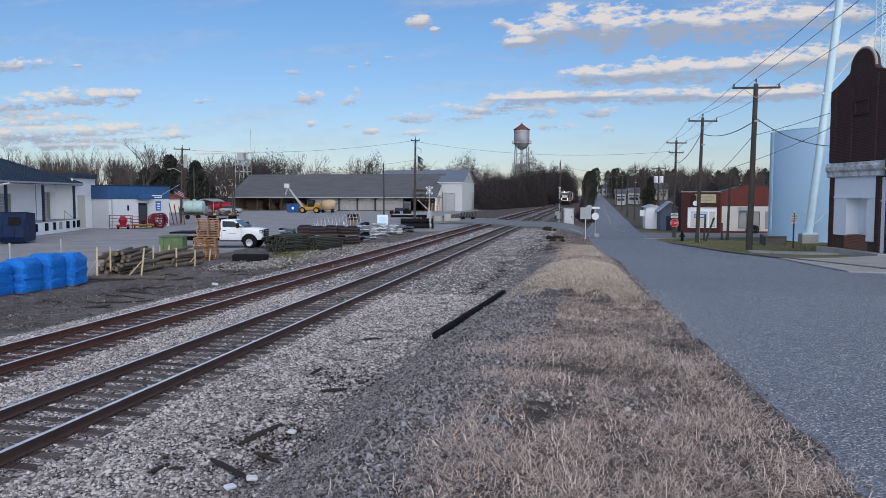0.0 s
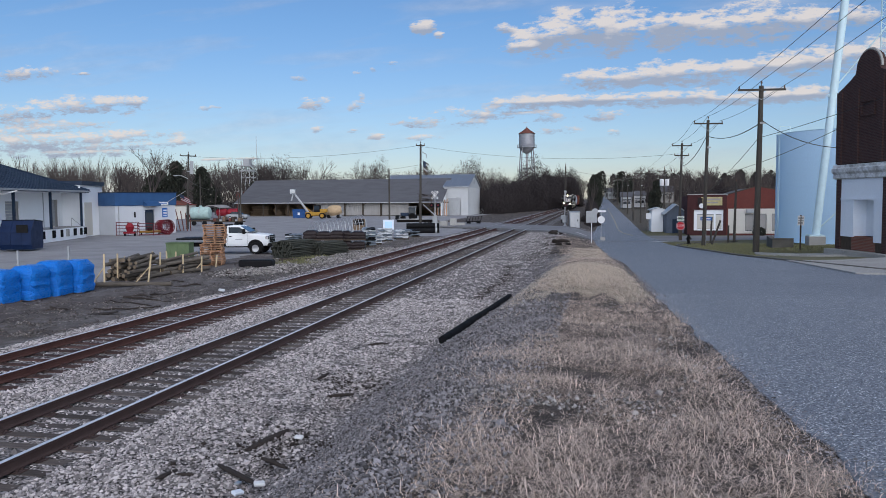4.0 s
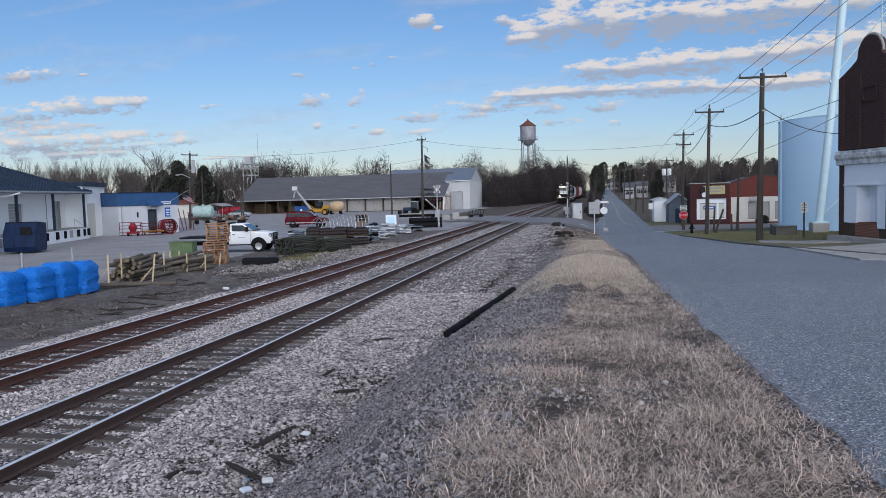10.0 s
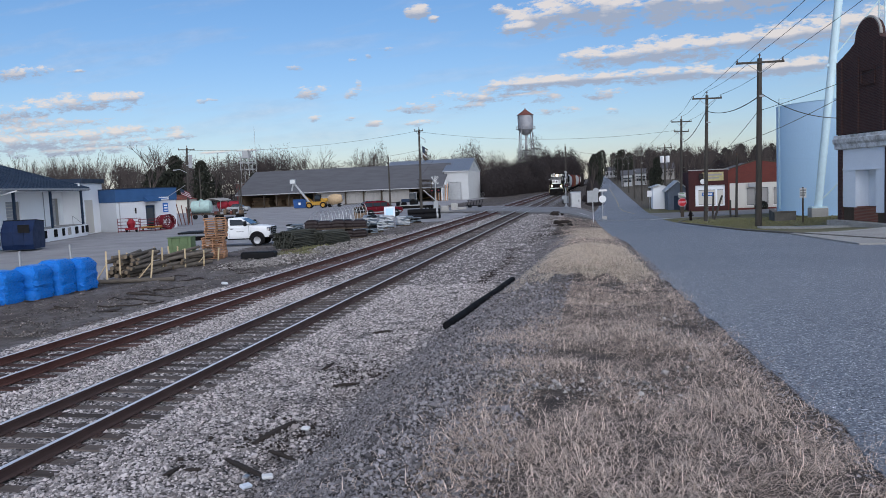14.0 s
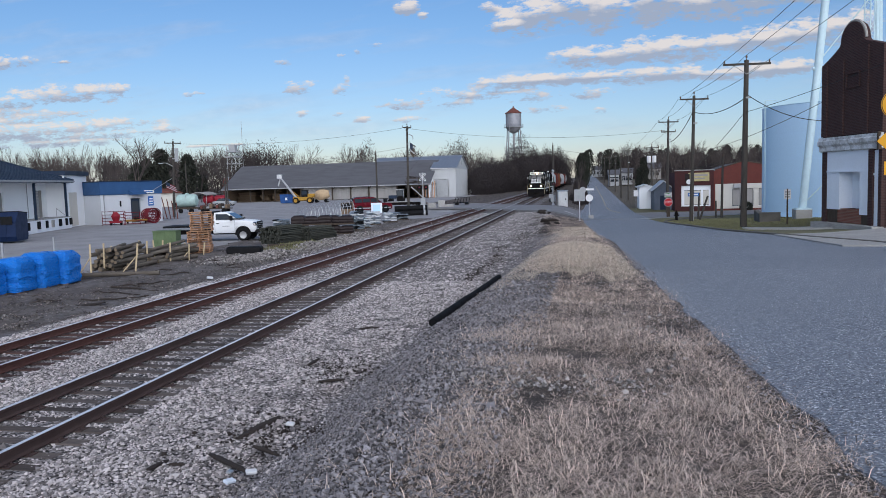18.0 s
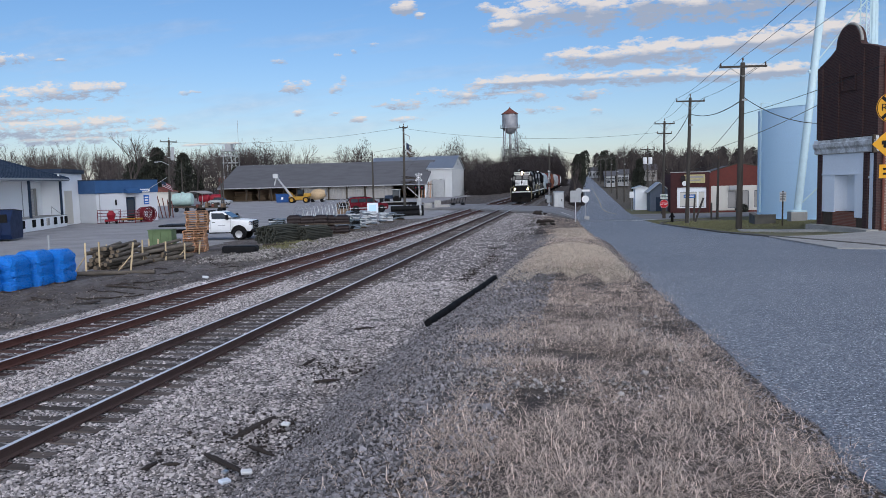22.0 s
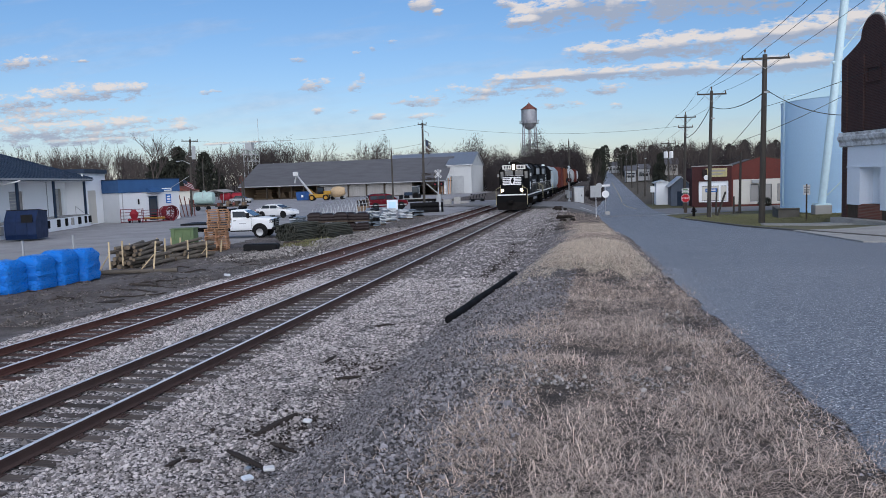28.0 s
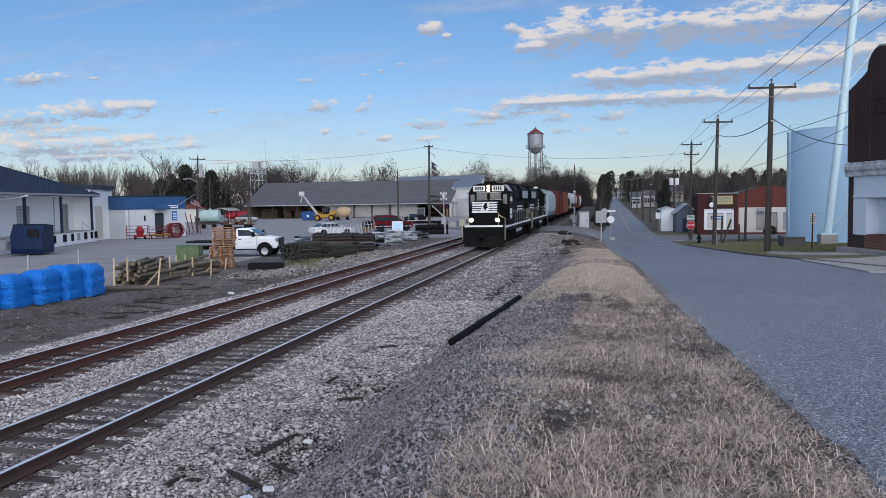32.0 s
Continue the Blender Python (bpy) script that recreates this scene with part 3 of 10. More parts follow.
# ---------------------------------------------------------------- the lie of the land
T1, T2, RAIL_Z = -8.39, -12.30, 0.20
ROAD_Y = [(-40, 3.35), (0, 1.95), (67, -0.42), (80, -0.72), (91, -0.85), (110, -0.95), (150, -0.7), (220, 0.2), (400, 2.4), (800, 7.0), (3000, 12.0)]


def interp(table, t):
    for (a, va), (b, vb) in zip(table[:-1], table[1:]):
        if t <= b:
            k = (t - a) / (b - a)
            return va + (vb - va) * max(k, 0.0)
    return table[-1][1]


def smooth01(k):
    k = min(max(k, 0.0), 1.0)
    return k * k * (3 - 2 * k)


def road_left(y):
    return 1.83 - 0.0268 * min(y, 75)


def bank_foot(y):
    """Where the gravel bank of the verge meets the ballast."""
    return -4.05 + 0.95 * smooth01((y - 14) / 16) - 0.1 * smooth01((y - 60) / 20)


def ground_z(x, y):
    """Height of the ground: yard and track bed level, verge and street on a falling grade to the right."""
    zr = interp(ROAD_Y, y)
    near = smooth01((y - 48) / 28) * smooth01((135 - y) / 15)
    foot, top = bank_foot(y), -1.45 + 2.3 * near
    k = min(max((x - foot) / (top - foot), 0.0), 1.0)
    k = 0.5 * k + 0.5 * smooth01(k)
    z = zr * k
    if x < -14.2:
        z -= 0.06 * smooth01((-14.2 - x) / 1.0)
    rise = max(0.0, x - 11.0)
    z += min(rise * 0.05, 0.45) * smooth01((75 - y) / 25) * smooth01((y - 10) / 15)
    return z


# ---------------------------------------------------------------- ground
def ground_material():
    mt = bpy.data.materials.new("ground_mix")
    mt.use_nodes = True
    nt = mt.node_tree
    N = nt.nodes.new
    bs = nt.nodes["Principled BSDF"]
    bs.inputs["Roughness"].default_value = 0.92
    bs.inputs["Specular IOR Level"].default_value = 0.25
    co = N("ShaderNodeTexCoord")
    at = N("ShaderNodeVertexColor")
    at.layer_name = "zone"
    sep = N("ShaderNodeSeparateColor")
    lnk(nt, at.outputs["Color"], sep.inputs[0])

    def noise_tex(scale, detail=4.0, rough=0.6):
        n = N("ShaderNodeTexNoise")
        n.inputs["Scale"].default_value, n.inputs["Detail"].default_value, n.inputs["Roughness"].default_value = scale, detail, rough
        lnk(nt, co.outputs["Object"], n.inputs["Vector"])
        return n.outputs["Fac"]

    big, mid, fine = noise_tex(0.35), noise_tex(2.2, 5), noise_tex(28.0, 4)
    hair = noise_tex(75.0, 3, 0.7)
    vor = N("ShaderNodeTexVoronoi")
    vor.inputs["Scale"].default_value = 17.0
    lnk(nt, co.outputs["Object"], vor.inputs["Vector"])

    def mix(f, a, b):
        n = N("ShaderNodeMixRGB")
        lnk(nt, f, n.inputs["Fac"])
        for s, v in (("Color1", a), ("Color2", b)):
            if isinstance(v, tuple):
                n.inputs[s].default_value = (*v, 1)
            else:
                lnk(nt, v, n.inputs[s])
        return n.outputs[0]

    def mad(a, b, c):
        n = N("ShaderNodeMath")
        n.operation, n.use_clamp = "MULTIPLY_ADD", True
        n.inputs[1].default_value = b
        lnk(nt, a, n.inputs[0])
        if isinstance(c, float):
            n.inputs[2].default_value = c
        else:
            lnk(nt, c, n.inputs[2])
        return n.outputs[0]

    yard = mix(mad(big, 3.0, -1.0), (0.36, 0.35, 0.355), (0.25, 0.243, 0.247))
    yard = mix(mad(fine, 1.5, -0.6), yard, (0.42, 0.405, 0.4))
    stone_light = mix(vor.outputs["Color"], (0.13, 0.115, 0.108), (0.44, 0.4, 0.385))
    # near-black cell edges: the shade in the gaps between stones, put into the colour
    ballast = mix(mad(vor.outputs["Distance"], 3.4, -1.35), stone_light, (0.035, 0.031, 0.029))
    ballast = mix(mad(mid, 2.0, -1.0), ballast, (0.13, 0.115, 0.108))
    # ground under the grass, set dark so the gaps between blades read dark
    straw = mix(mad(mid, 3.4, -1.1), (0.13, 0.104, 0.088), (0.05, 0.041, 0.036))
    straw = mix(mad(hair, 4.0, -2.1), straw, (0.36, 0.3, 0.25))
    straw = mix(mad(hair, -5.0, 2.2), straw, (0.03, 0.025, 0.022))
    dirt = mix(mad(mid, 3.0, -1.0), (0.2, 0.177, 0.165), (0.085, 0.073, 0.067))
    dirt = mix(mad(big, 4.0, -1.9), dirt, (0.075, 0.06, 0.052))
    dirt = mix(mad(hair, 3.0, -1.45), dirt, (0.25, 0.228, 0.22))
    col = yard
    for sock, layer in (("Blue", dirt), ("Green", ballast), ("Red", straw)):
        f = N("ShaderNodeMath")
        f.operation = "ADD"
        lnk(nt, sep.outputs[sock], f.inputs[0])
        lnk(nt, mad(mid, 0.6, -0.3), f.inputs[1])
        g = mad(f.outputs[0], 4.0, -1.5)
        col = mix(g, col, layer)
    # green winter turf
    turf = mix(mad(mid, 3.0, -1.0), (0.11, 0.125, 0.05), (0.2, 0.17, 0.09))
    al = N("ShaderNodeMath")
    al.operation, al.use_clamp = "MULTIPLY_ADD", True
    al.inputs[1].default_value, al.inputs[2].default_value = 1.0, 0.0
    lnk(nt, at.outputs["Alpha"], al.inputs[0])
    col = mix(al.outputs[0], col, turf)
    lnk(nt, col, bs.inputs["Base Color"])
    bp = N("ShaderNodeBump")
    bp.inputs["Strength"].default_value, bp.inputs["Distance"].default_value = 0.7, 0.03
    hsum = N("ShaderNodeMath")
    hsum.operation = "ADD"
    lnk(nt, fine, hsum.inputs[0])
    lnk(nt, vor.outputs["Distance"], hsum.inputs[1])
    lnk(nt, hsum.outputs[0], bp.inputs["Height"])
    lnk(nt, bp.outputs[0], bs.inputs["Normal"])
    return mt


def zone(x, y):
    """Weights of straw, ballast, dirt and green turf."""
    n = noise.noise((x * 0.35, y * 0.2, 0.0))
    straw = ballast = dirt = turf = 0.0
    edge = -1.9 + bared(y) + 0.5 * n + 0.010 * min(y, 40) - 0.10 * max(0.0, y - 40)
    if x > edge and y < 74:
        straw = 1.0
    elif x > bank_foot(y) - 0.1 + 0.25 * n and y < 82:
        dirt = 1.0
        if noise.noise((x * 0.6, y * 0.5, 4.0)) > 0.15:
            ballast = 0.5
    elif x > -14.6:
        ballast = 1.0
    elif x > -22.5 + 1.2 * n and y < 62 + 12 * n:
        dirt = 1.0
    elif x > -17.5 and y < 76:
        dirt = 0.8
    if x > 5.5:
        straw, turf = 0.5, 0.8
        if y > 110:
            straw, turf, dirt = 0.9, 0.15, 0.2
    elif y > 100 and x > -6:
        straw, dirt = 0.7, 0.6
    if y > 118 and -26 < x < -14.6:
        straw, dirt = 0.6, 0.7
    if y > 230:
        straw, dirt, ballast = 0.8, 0.4, (1.0 if -15 < x < -5.5 else 0.0)
    return straw, ballast, dirt, turf


def bared(y):
    """How far the gravel of the bank reaches into the verge."""
    return (0.55 + 0.45 * smooth01((y - 10.5) / 3)) * smooth01((19.5 - y) / 2.0)


def surface_z(x, y):
    """Height of the ground with its small relief."""
    z = ground_z(x, y)
    if -50 < y < 130 and -25 < x < 30:
        amp = 0.045 if x > -5.8 else (0.015 if x > -15 else 0.13)
        if x > road_left(y) - 0.3:
            amp = 0.0
        z += amp * noise.noise((x * 1.1, y * 0.7, 1.0)) + amp * 0.6 * noise.noise((x * 3.1, y * 2.3, 5.0))
        # a worn hump of straw by the street and a shallow side ditch
        if y < 72:
            z += 0.22 * math.exp(-((x + 0.2 + 0.004 * y) / 1.0) ** 2) * (smooth01((y - 16) / 5) * smooth01((42 - y) / 10))
            z -= 0.1 * math.exp(-((x - bank_foot(y) + 0.15) / 0.35) ** 2) * smooth01((y - 2) / 6) * smooth01((44 - y) / 10)
    return z


def make_ground():
    xs = [-3000, -1200, -600, -350, -220, -150, -110] + list(np.arange(-84, -24, 4.0)) + list(np.arange(-24, -6, 0.6)) + \
        list(np.arange(-6, 3.2, 0.2)) + list(np.arange(3.2, 30, 1.0)) + [34, 40, 50, 65, 85, 120, 180, 300, 600, 1200, 3000]
    ys = [-400, -120, -50, -20, -8, -3] + list(np.arange(0, 12, 0.3)) + list(np.arange(12, 40, 0.7)) + list(np.arange(40, 130, 1.5)) + \
        list(np.arange(130, 260, 6)) + [270, 300, 350, 420, 520, 700, 1000, 1600, 3000]
    b = Build()
    nx, ny = len(xs), len(ys)
    cols = []
    for y in ys:
        for x in xs:
            b.v.append((x, y, surface_z(x, y)))
            cols.append(zone(x, y))
    b.f = [(j * nx + i, j * nx + i + 1, (j + 1) * nx + i + 1, (j + 1) * nx + i) for j in range(ny - 1) for i in range(nx - 1)]
    me = b.mesh("ground", ground_material(), smooth=False, fix=False)
    me.polygons.foreach_set("use_smooth", [True] * len(me.polygons))
    ca = me.color_attributes.new("zone", "FLOAT_COLOR", "POINT")
    ca.data.foreach_set("color", [c for q in cols for c in q])
    return tagged(new("ground", me), "gravel yard, track ballast and straw-coloured winter verge", "ground", kind="structure")


make_ground()


def strip(name, left, right, mat, label, category, lift=0.03, across=6, thick=0.0, profile=None):
    """A road sheet between two polylines (lists of (x, y)), laid on the ground."""
    b = Build()
    n = len(left)
    for (lx, ly), (rx, ry) in zip(left, right):
        for k in range(across + 1):
            x, y = lx + (rx - lx) * k / across, ly + (ry - ly) * k / across
            z = (profile or ground_z)(x, y) + lift
            b.v.append((x, y, z))
    w = across + 1
    b.f = [(j * w + i, j * w + i + 1, (j + 1) * w + i + 1, (j + 1) * w + i) for j in range(n - 1) for i in range(across)]
    # edges turned down into the ground
    ring = [j * w for j in range(n)] + [(n - 1) * w + i for i in range(1, w)] + [j * w + across for j in range(n - 2, -1, -1)] + list(range(across - 1, 0, -1))
    base = len(b.v)
    for i in ring:
        x, y, z = b.v[i]
        b.v.append((x, y, z - lift - 0.15))
    m = len(ring)
    b.f += [(ring[i], ring[(i + 1) % m], base + (i + 1) % m, base + i) for i in range(m)]
    return solid(name, b, mat, label, category, kind="structure")


def ragged(y, amp=0.16, seed=0.0):
    return amp * noise.noise((y * 0.9, seed, 0)) + amp * 0.6 * noise.noise((y * 2.7, seed, 3))


ys_near = [-30, -15, -6, 0] + [1 + 0.5 * i for i in range(150)]


def street_right(y):
    return interp([(-40, 13), (29.6, 10.3), (44, 7.6), (62, 6.4), (74, 6.0), (120, 6.0)], y)


strip("street", [(road_left(y) + ragged(y), y) for y in ys_near], [(street_right(y), y) for y in ys_near], M["asphalt"],
      "worn blue-grey asphalt street beside the verge", "road", lift=0.018, across=8)
# the street beyond the junction
far_c = [(75.5, 3.0, 3.3), (88, 2.6, 3.2), (105, 2.9, 3.0), (125, 3.2, 2.9), (150, 3.4, 2.8), (190, 3.4, 2.8), (240, 3.4, 2.8), (320, 3.4, 2.8), (420, 3.6, 2.8), (600, 3.6, 2.8)]
strip("far_street", [(c - w, y) for y, c, w in far_c], [(c + w, y) for y, c, w in far_c], M["asphalt"], "grey asphalt street climbing away between poles", "road", lift=0.06)


def crossing_z(x, y):
    """The side street, rising from the street to the rail heads."""
    return max(ground_z(x, y), RAIL_Z - 0.035 if x < -5.0 else ground_z(x, y) * smooth01((x + 5.0) / 5) + (RAIL_Z - 0.035) * (1 - smooth01((x + 5.0) / 5)))


def side_near(x):
    return interp([(-40, 101), (-18, 96), (-14, 93), (-6.6, 84), (-1, 77), (0.5, 74), (6, 76), (14, 82), (30, 86), (80, 96)], x)


def side_far(x):
    return interp([(-40, 116), (-18, 111), (-14, 107), (-6.6, 98), (-1, 93), (0.5, 92), (6, 93), (14, 93), (30, 97), (80, 107)], x)


xs_side = [-24, -20, -18, -16, -14.6, -13.2, -11.4, -9.3, -7.5, -6.2, -5, -4, -3, -2, -1, 0, 1, 3, 6, 10, 14, 20, 30, 50, 80]
strip("side_street", [(x, side_near(x)) for x in xs_side], [(x, side_far(x)) for x in xs_side], M["side_asphalt"],
      "grey side street over the level crossing", "road", lift=0.035, profile=crossing_z)


# worn road lines
def paint_line(pts, w, mat, label, lift=0.075):
    b = Build()
    for (x0, y0), (x1, y1) in zip(pts[:-1], pts[1:]):
        d = Vector((x1 - x0, y1 - y0, 0)).normalized()
        n = Vector((-d.y, d.x, 0)) * (w / 2)
        q = [(x0 - n.x, y0 - n.y), (x0 + n.x, y0 + n.y), (x1 + n.x, y1 + n.y), (x1 - n.x, y1 - n.y)]
        b.add([(x, y, crossing_z(x, y) + lift) for x, y in q] + [(x, y, crossing_z(x, y) + lift - 0.01) for x, y in q], [(0, 1, 2, 3), (7, 6, 5, 4), (0, 3, 7, 4), (1, 5, 6, 2), (0, 4, 5, 1), (2, 6, 7, 3)])
    return solid("road_line", b, M[mat], label, "road marking", kind="structure")


paint_line([(4.2, 92), (3.3, 100), (3.0, 112), (3.2, 125), (3.4, 150), (3.4, 190), (3.4, 240)], 0.13, "line_yellow", "faded yellow centre line up the street", 0.09)
paint_line([(4.6, 73.5), (7.2, 76.5)], 0.4, "line_white", "worn white stop line at the junction")
paint_line([(-2.0, 82.5), (-1.0, 81.0)], 0.4, "line_white", "short white mark at the crossing")


# ---------------------------------------------------------------- tracks
def track(name, x0, tie_mat, steel, label, y0=-12.0, y1=620.0, gauge=1.51):
    tr = thing(name, pose(x0, 0, 0), label, "railway track", kind="structure")
    for s in (-1, 1):
        prof = [(-0.07, 0.03), (0.07, 0.03), (0.07, 0.045), (0.015, 0.065), (0.012, 0.15), (0.036, 0.163), (0.036, 0.194), (-0.036, 0.194), (-0.036, 0.163), (-0.012, 0.15), (-0.015, 0.065), (-0.07, 0.045)]
        b = Build().slab([(p + s * gauge / 2, q) for p, q in prof], "y", y0, y1)
        rail = part("rail", b, M[steel], tr, "rust-brown steel rail")
        head = Build().slab([(s * gauge / 2 + p, q) for p, q in ((-0.036, 0.1935), (0.036, 0.1935), (0.031, 0.2), (-0.031, 0.2))], "y", y0, y1)
        part("rail_head", head, M["rail_head"], rail, "bright worn running surface")
    tie = Build().box(-1.3, 1.3, -0.115, 0.115, -0.16, 0.02, bev=0.018).mesh("tie", tie_mat)
    plate = Build().box(-0.18, 0.18, -0.09, 0.09, 0.018, 0.034)
    for sx in (-0.12, 0.12):
        for sy in (-0.05, 0.05):
            plate.box(sx - 0.015, sx + 0.015, sy - 0.015, sy + 0.015, 0.03, 0.06)
    plate = plate.mesh("tie_plate", M["rail"])
    rnd = random.Random(int(abs(x0) * 100))
    rest = Build()
    for k in range(int((240 - y0) / 0.5)):
        y = y0 + 0.2 + k * 0.5 + rnd.uniform(-0.03, 0.03)
        m = pose(rnd.uniform(-0.06, 0.06), y, rnd.uniform(-0.02, 0.004), 0, rnd.uniform(-0.4, 0.4), rnd.uniform(-1.6, 1.6))
        if 4 < y < 62:
            t = part("tie", tie, tie_mat, tr, m=m)
            if y < 34:
                for s in (-1, 1):
                    part("tie_plate", plate, M["rail"], t, m=pose(s * gauge / 2, 0, 0))
        else:
            rest.box(-1.3, 1.3, -0.115, 0.115, -0.16, 0.02, m=m)
    ob = part("far_ties", rest, tie_mat, tr, "weathered timber ties")
    ob["kind"] = "stuff"
    return tr


track("near_track", T1, M["tie"], "rail", "main line track with polished rails on weathered ties")
track("far_track", T2, M["tie_old"], "rail_rusty", "second track with rusty brown rails and dark ties")

# crossing planks between and beside the rails
for x0 in (T1, T2):
    b = Build()
    for lo, hi in ((-0.66, 0.66), (-1.45, -0.84), (0.84, 1.45)):
        b.slab([(x0 + lo, side_near(x0 + lo) - 0.5), (x0 + hi, side_near(x0 + hi) - 0.5), (x0 + hi, side_far(x0 + hi) + 0.5), (x0 + lo, side_far(x0 + lo) + 0.5)], "z", -0.1, 0.205)
    solid("crossing_deck", b, M["side_asphalt"], "asphalt and timber level crossing deck", "level crossing", kind="structure")


# ---------------------------------------------------------------- loose stones
def stones(name, n, pick, size, mat, label, seed, flat=0.75, chips=False):
    """n loose stones at pick(rng) -> x, y, z arrays, as small faceted chips in one mesh."""
    rng = np.random.default_rng(seed)
    x, y, z = pick(rng, n)
    k = len(x)
    if chips:
        base = np.array([(1, 1, 1), (1, -1, -1), (-1, 1, -1), (-1, -1, 1)], float) * 0.8
        faces = np.array([(0, 1, 2), (0, 3, 1), (0, 2, 3), (1, 3, 2)])
    else:
        base = np.array([(1, 0, 0), (-1, 0, 0), (0, 1, 0), (0, -1, 0), (0, 0, 1), (0, 0, -1)], float)
        faces = np.array([(0, 2, 4), (2, 1, 4), (1, 3, 4), (3, 0, 4), (2, 0, 5), (1, 2, 5), (3, 1, 5), (0, 3, 5)])
    corners = len(base)
    s = size * rng.lognormal(0, 0.32, k)
    v = base[None] * (s[:, None, None] * rng.uniform(0.65, 1.2, (k, corners, 1)))
    v += rng.normal(0, 0.16, (k, corners, 3)) * s[:, None, None]
    # random turn from unit quaternions
    q = rng.normal(size=(k, 4))
    q /= np.linalg.norm(q, axis=1, keepdims=True)
    w, a = q[:, :1], q[:, 1:]
    t = 2 * np.cross(a[:, None, :], v)
    v = v + w[:, None, :] * t + np.cross(a[:, None, :], t)
    v[..., 2] *= flat
    v += np.stack([x, y, z + s * 0.25], 1)[:, None, :]
    f = (faces[None] + corners * np.arange(k)[:, None, None]).reshape(-1, 3)
    ob = new(name, bulk_mesh(name, v.reshape(-1, 3), f, mat))
    return tagged(ob, label, "gravel", kind="stuff")


GZ = np.vectorize(surface_z)


def on_bed(lo, hi, y0, y1, power):
    def pick(rng, n):
        y = y0 + (y1 - y0) * rng.random(n) ** power
        x = rng.uniform(lo, hi, n)
        keep = y > -1.1 * x - 1.2
        far_bed = np.abs(x - T2) < 1.25
        foot = np.array([bank_foot(v) for v in y])
        keep &= rng.random(n) < np.clip((foot + 0.3 - x) / 0.5, 0, 1)
        keep &= ~far_bed | (rng.random(n) < 0.4)
        keep &= (x < -12.3) | (np.abs(x - T1) > 0.74) | (rng.random(n) < 0.75)
        for c in (T1, T2):
            for s in (-1, 1):
                keep &= np.abs(x - c - s * 0.755) > 0.085
        x, y = x[keep], y[keep]
        z = GZ(x, y)
        tie = np.minimum(np.abs(x - T1), np.abs(x - T2)) < 1.3
        # stones lie a little below the tie tops, between the ties
        phase = np.mod(y + 12.0 - 0.2 + 0.25, 0.5) - 0.25
        over = tie & (np.abs(phase) < 0.13)
        drop = over & (rng.random(len(x)) < 0.93)
        x, y, z, tie = x[~drop], y[~drop], z[~drop], tie[~drop]
        return x, y, z - 0.015 + rng.uniform(-0.02, 0.02, len(x)) + np.where(tie, -0.012, 0.0)
    return pick


stones("track_ballast", 290000, on_bed(-14.4, -3.6, 5.5, 27, 1.4), 0.0225, M["stone"], "pale grey crushed-stone ballast", 1)
stones("far_ballast", 66000, on_bed(-14.4, -2.6, 24, 82, 1.4), 0.03, M["stone"], "pale grey crushed-stone ballast", 2)


def on_bank(y0, y1):
    def pick(rng, n):
        y = y0 + (y1 - y0) * rng.random(n) ** 1.3
        foot = np.array([bank_foot(v) for v in y])
        x = foot - 0.25 + (-0.3 - foot) * rng.random(n)
        push = np.array([bared(v) for v in y])
        keep = (y > -1.1 * x - 1.2) & (rng.random(n) < np.clip(1.0 - (x + 1.9 - 1.1 * push) / 0.9, 0.03, 1))
        x, y = x[keep], y[keep]
        return x, y, GZ(x, y) + rng.uniform(-0.02, 0.015, len(x))
    return pick


stones("bank_gravel", 78000, on_bank(4.0, 14.0), 0.0135, M["gravel_dark"], "dark gravel strewn over the bank", 3, flat=0.9)
stones("far_bank_gravel", 24000, on_bank(13.0, 46.0), 0.02, M["gravel_dark"], "dark gravel strewn over the bank", 13)


def on_patch(rng, n):
    """Bare gravelly patches in the verge."""
    c = np.array([(0.35, 7.1, 0.22, 0.3), (-0.55, 7.0, 0.35, 0.25), (-0.95, 7.4, 0.3, 0.3), (0.0, 16.2, 0.9, 0.5), (-0.9, 12.0, 0.5, 1.6), (0.9, 10.0, 0.2, 1.2)])
    k = rng.integers(0, len(c), n)
    x, y = c[k, 0] + rng.normal(0, 1, n) * c[k, 2], c[k, 1] + rng.normal(0, 1, n) * c[k, 3]
    return x, y, GZ(x, y) + 0.02


stones("verge_gravel", 1100, on_patch, 0.014, M["rubble"], "small pale stones bared in the verge", 6)


def on_edge_grit(rng, n):
    """Loose chips along the ragged street edge."""
    y = 3 + 50 * rng.random(n) ** 1.8
    x = np.array([road_left(v) for v in y]) + rng.normal(0.02, 0.13, n)
    return x, y, GZ(x, y) + 0.01


stones("edge_grit", 11000, on_edge_grit, 0.008, M["gravel_dark"], "dark grit along the street edge", 7, chips=True)


def on_street(rng, n):
    """Aggregate standing proud of the worn street surface."""
    y = 3.2 + 16 * rng.random(n) ** 1.6
    left = np.array([road_left(v) for v in y])
    x = left + 0.05 + 5.5 * rng.random(n) ** 1.2
    return x, y, np.array([ground_z(a, b) for a, b in zip(x, y)]) + 0.0165


stones("street_chips", 52000, on_street, 0.0042, M["chip"], "pale aggregate chips proud of the asphalt", 33, chips=True)


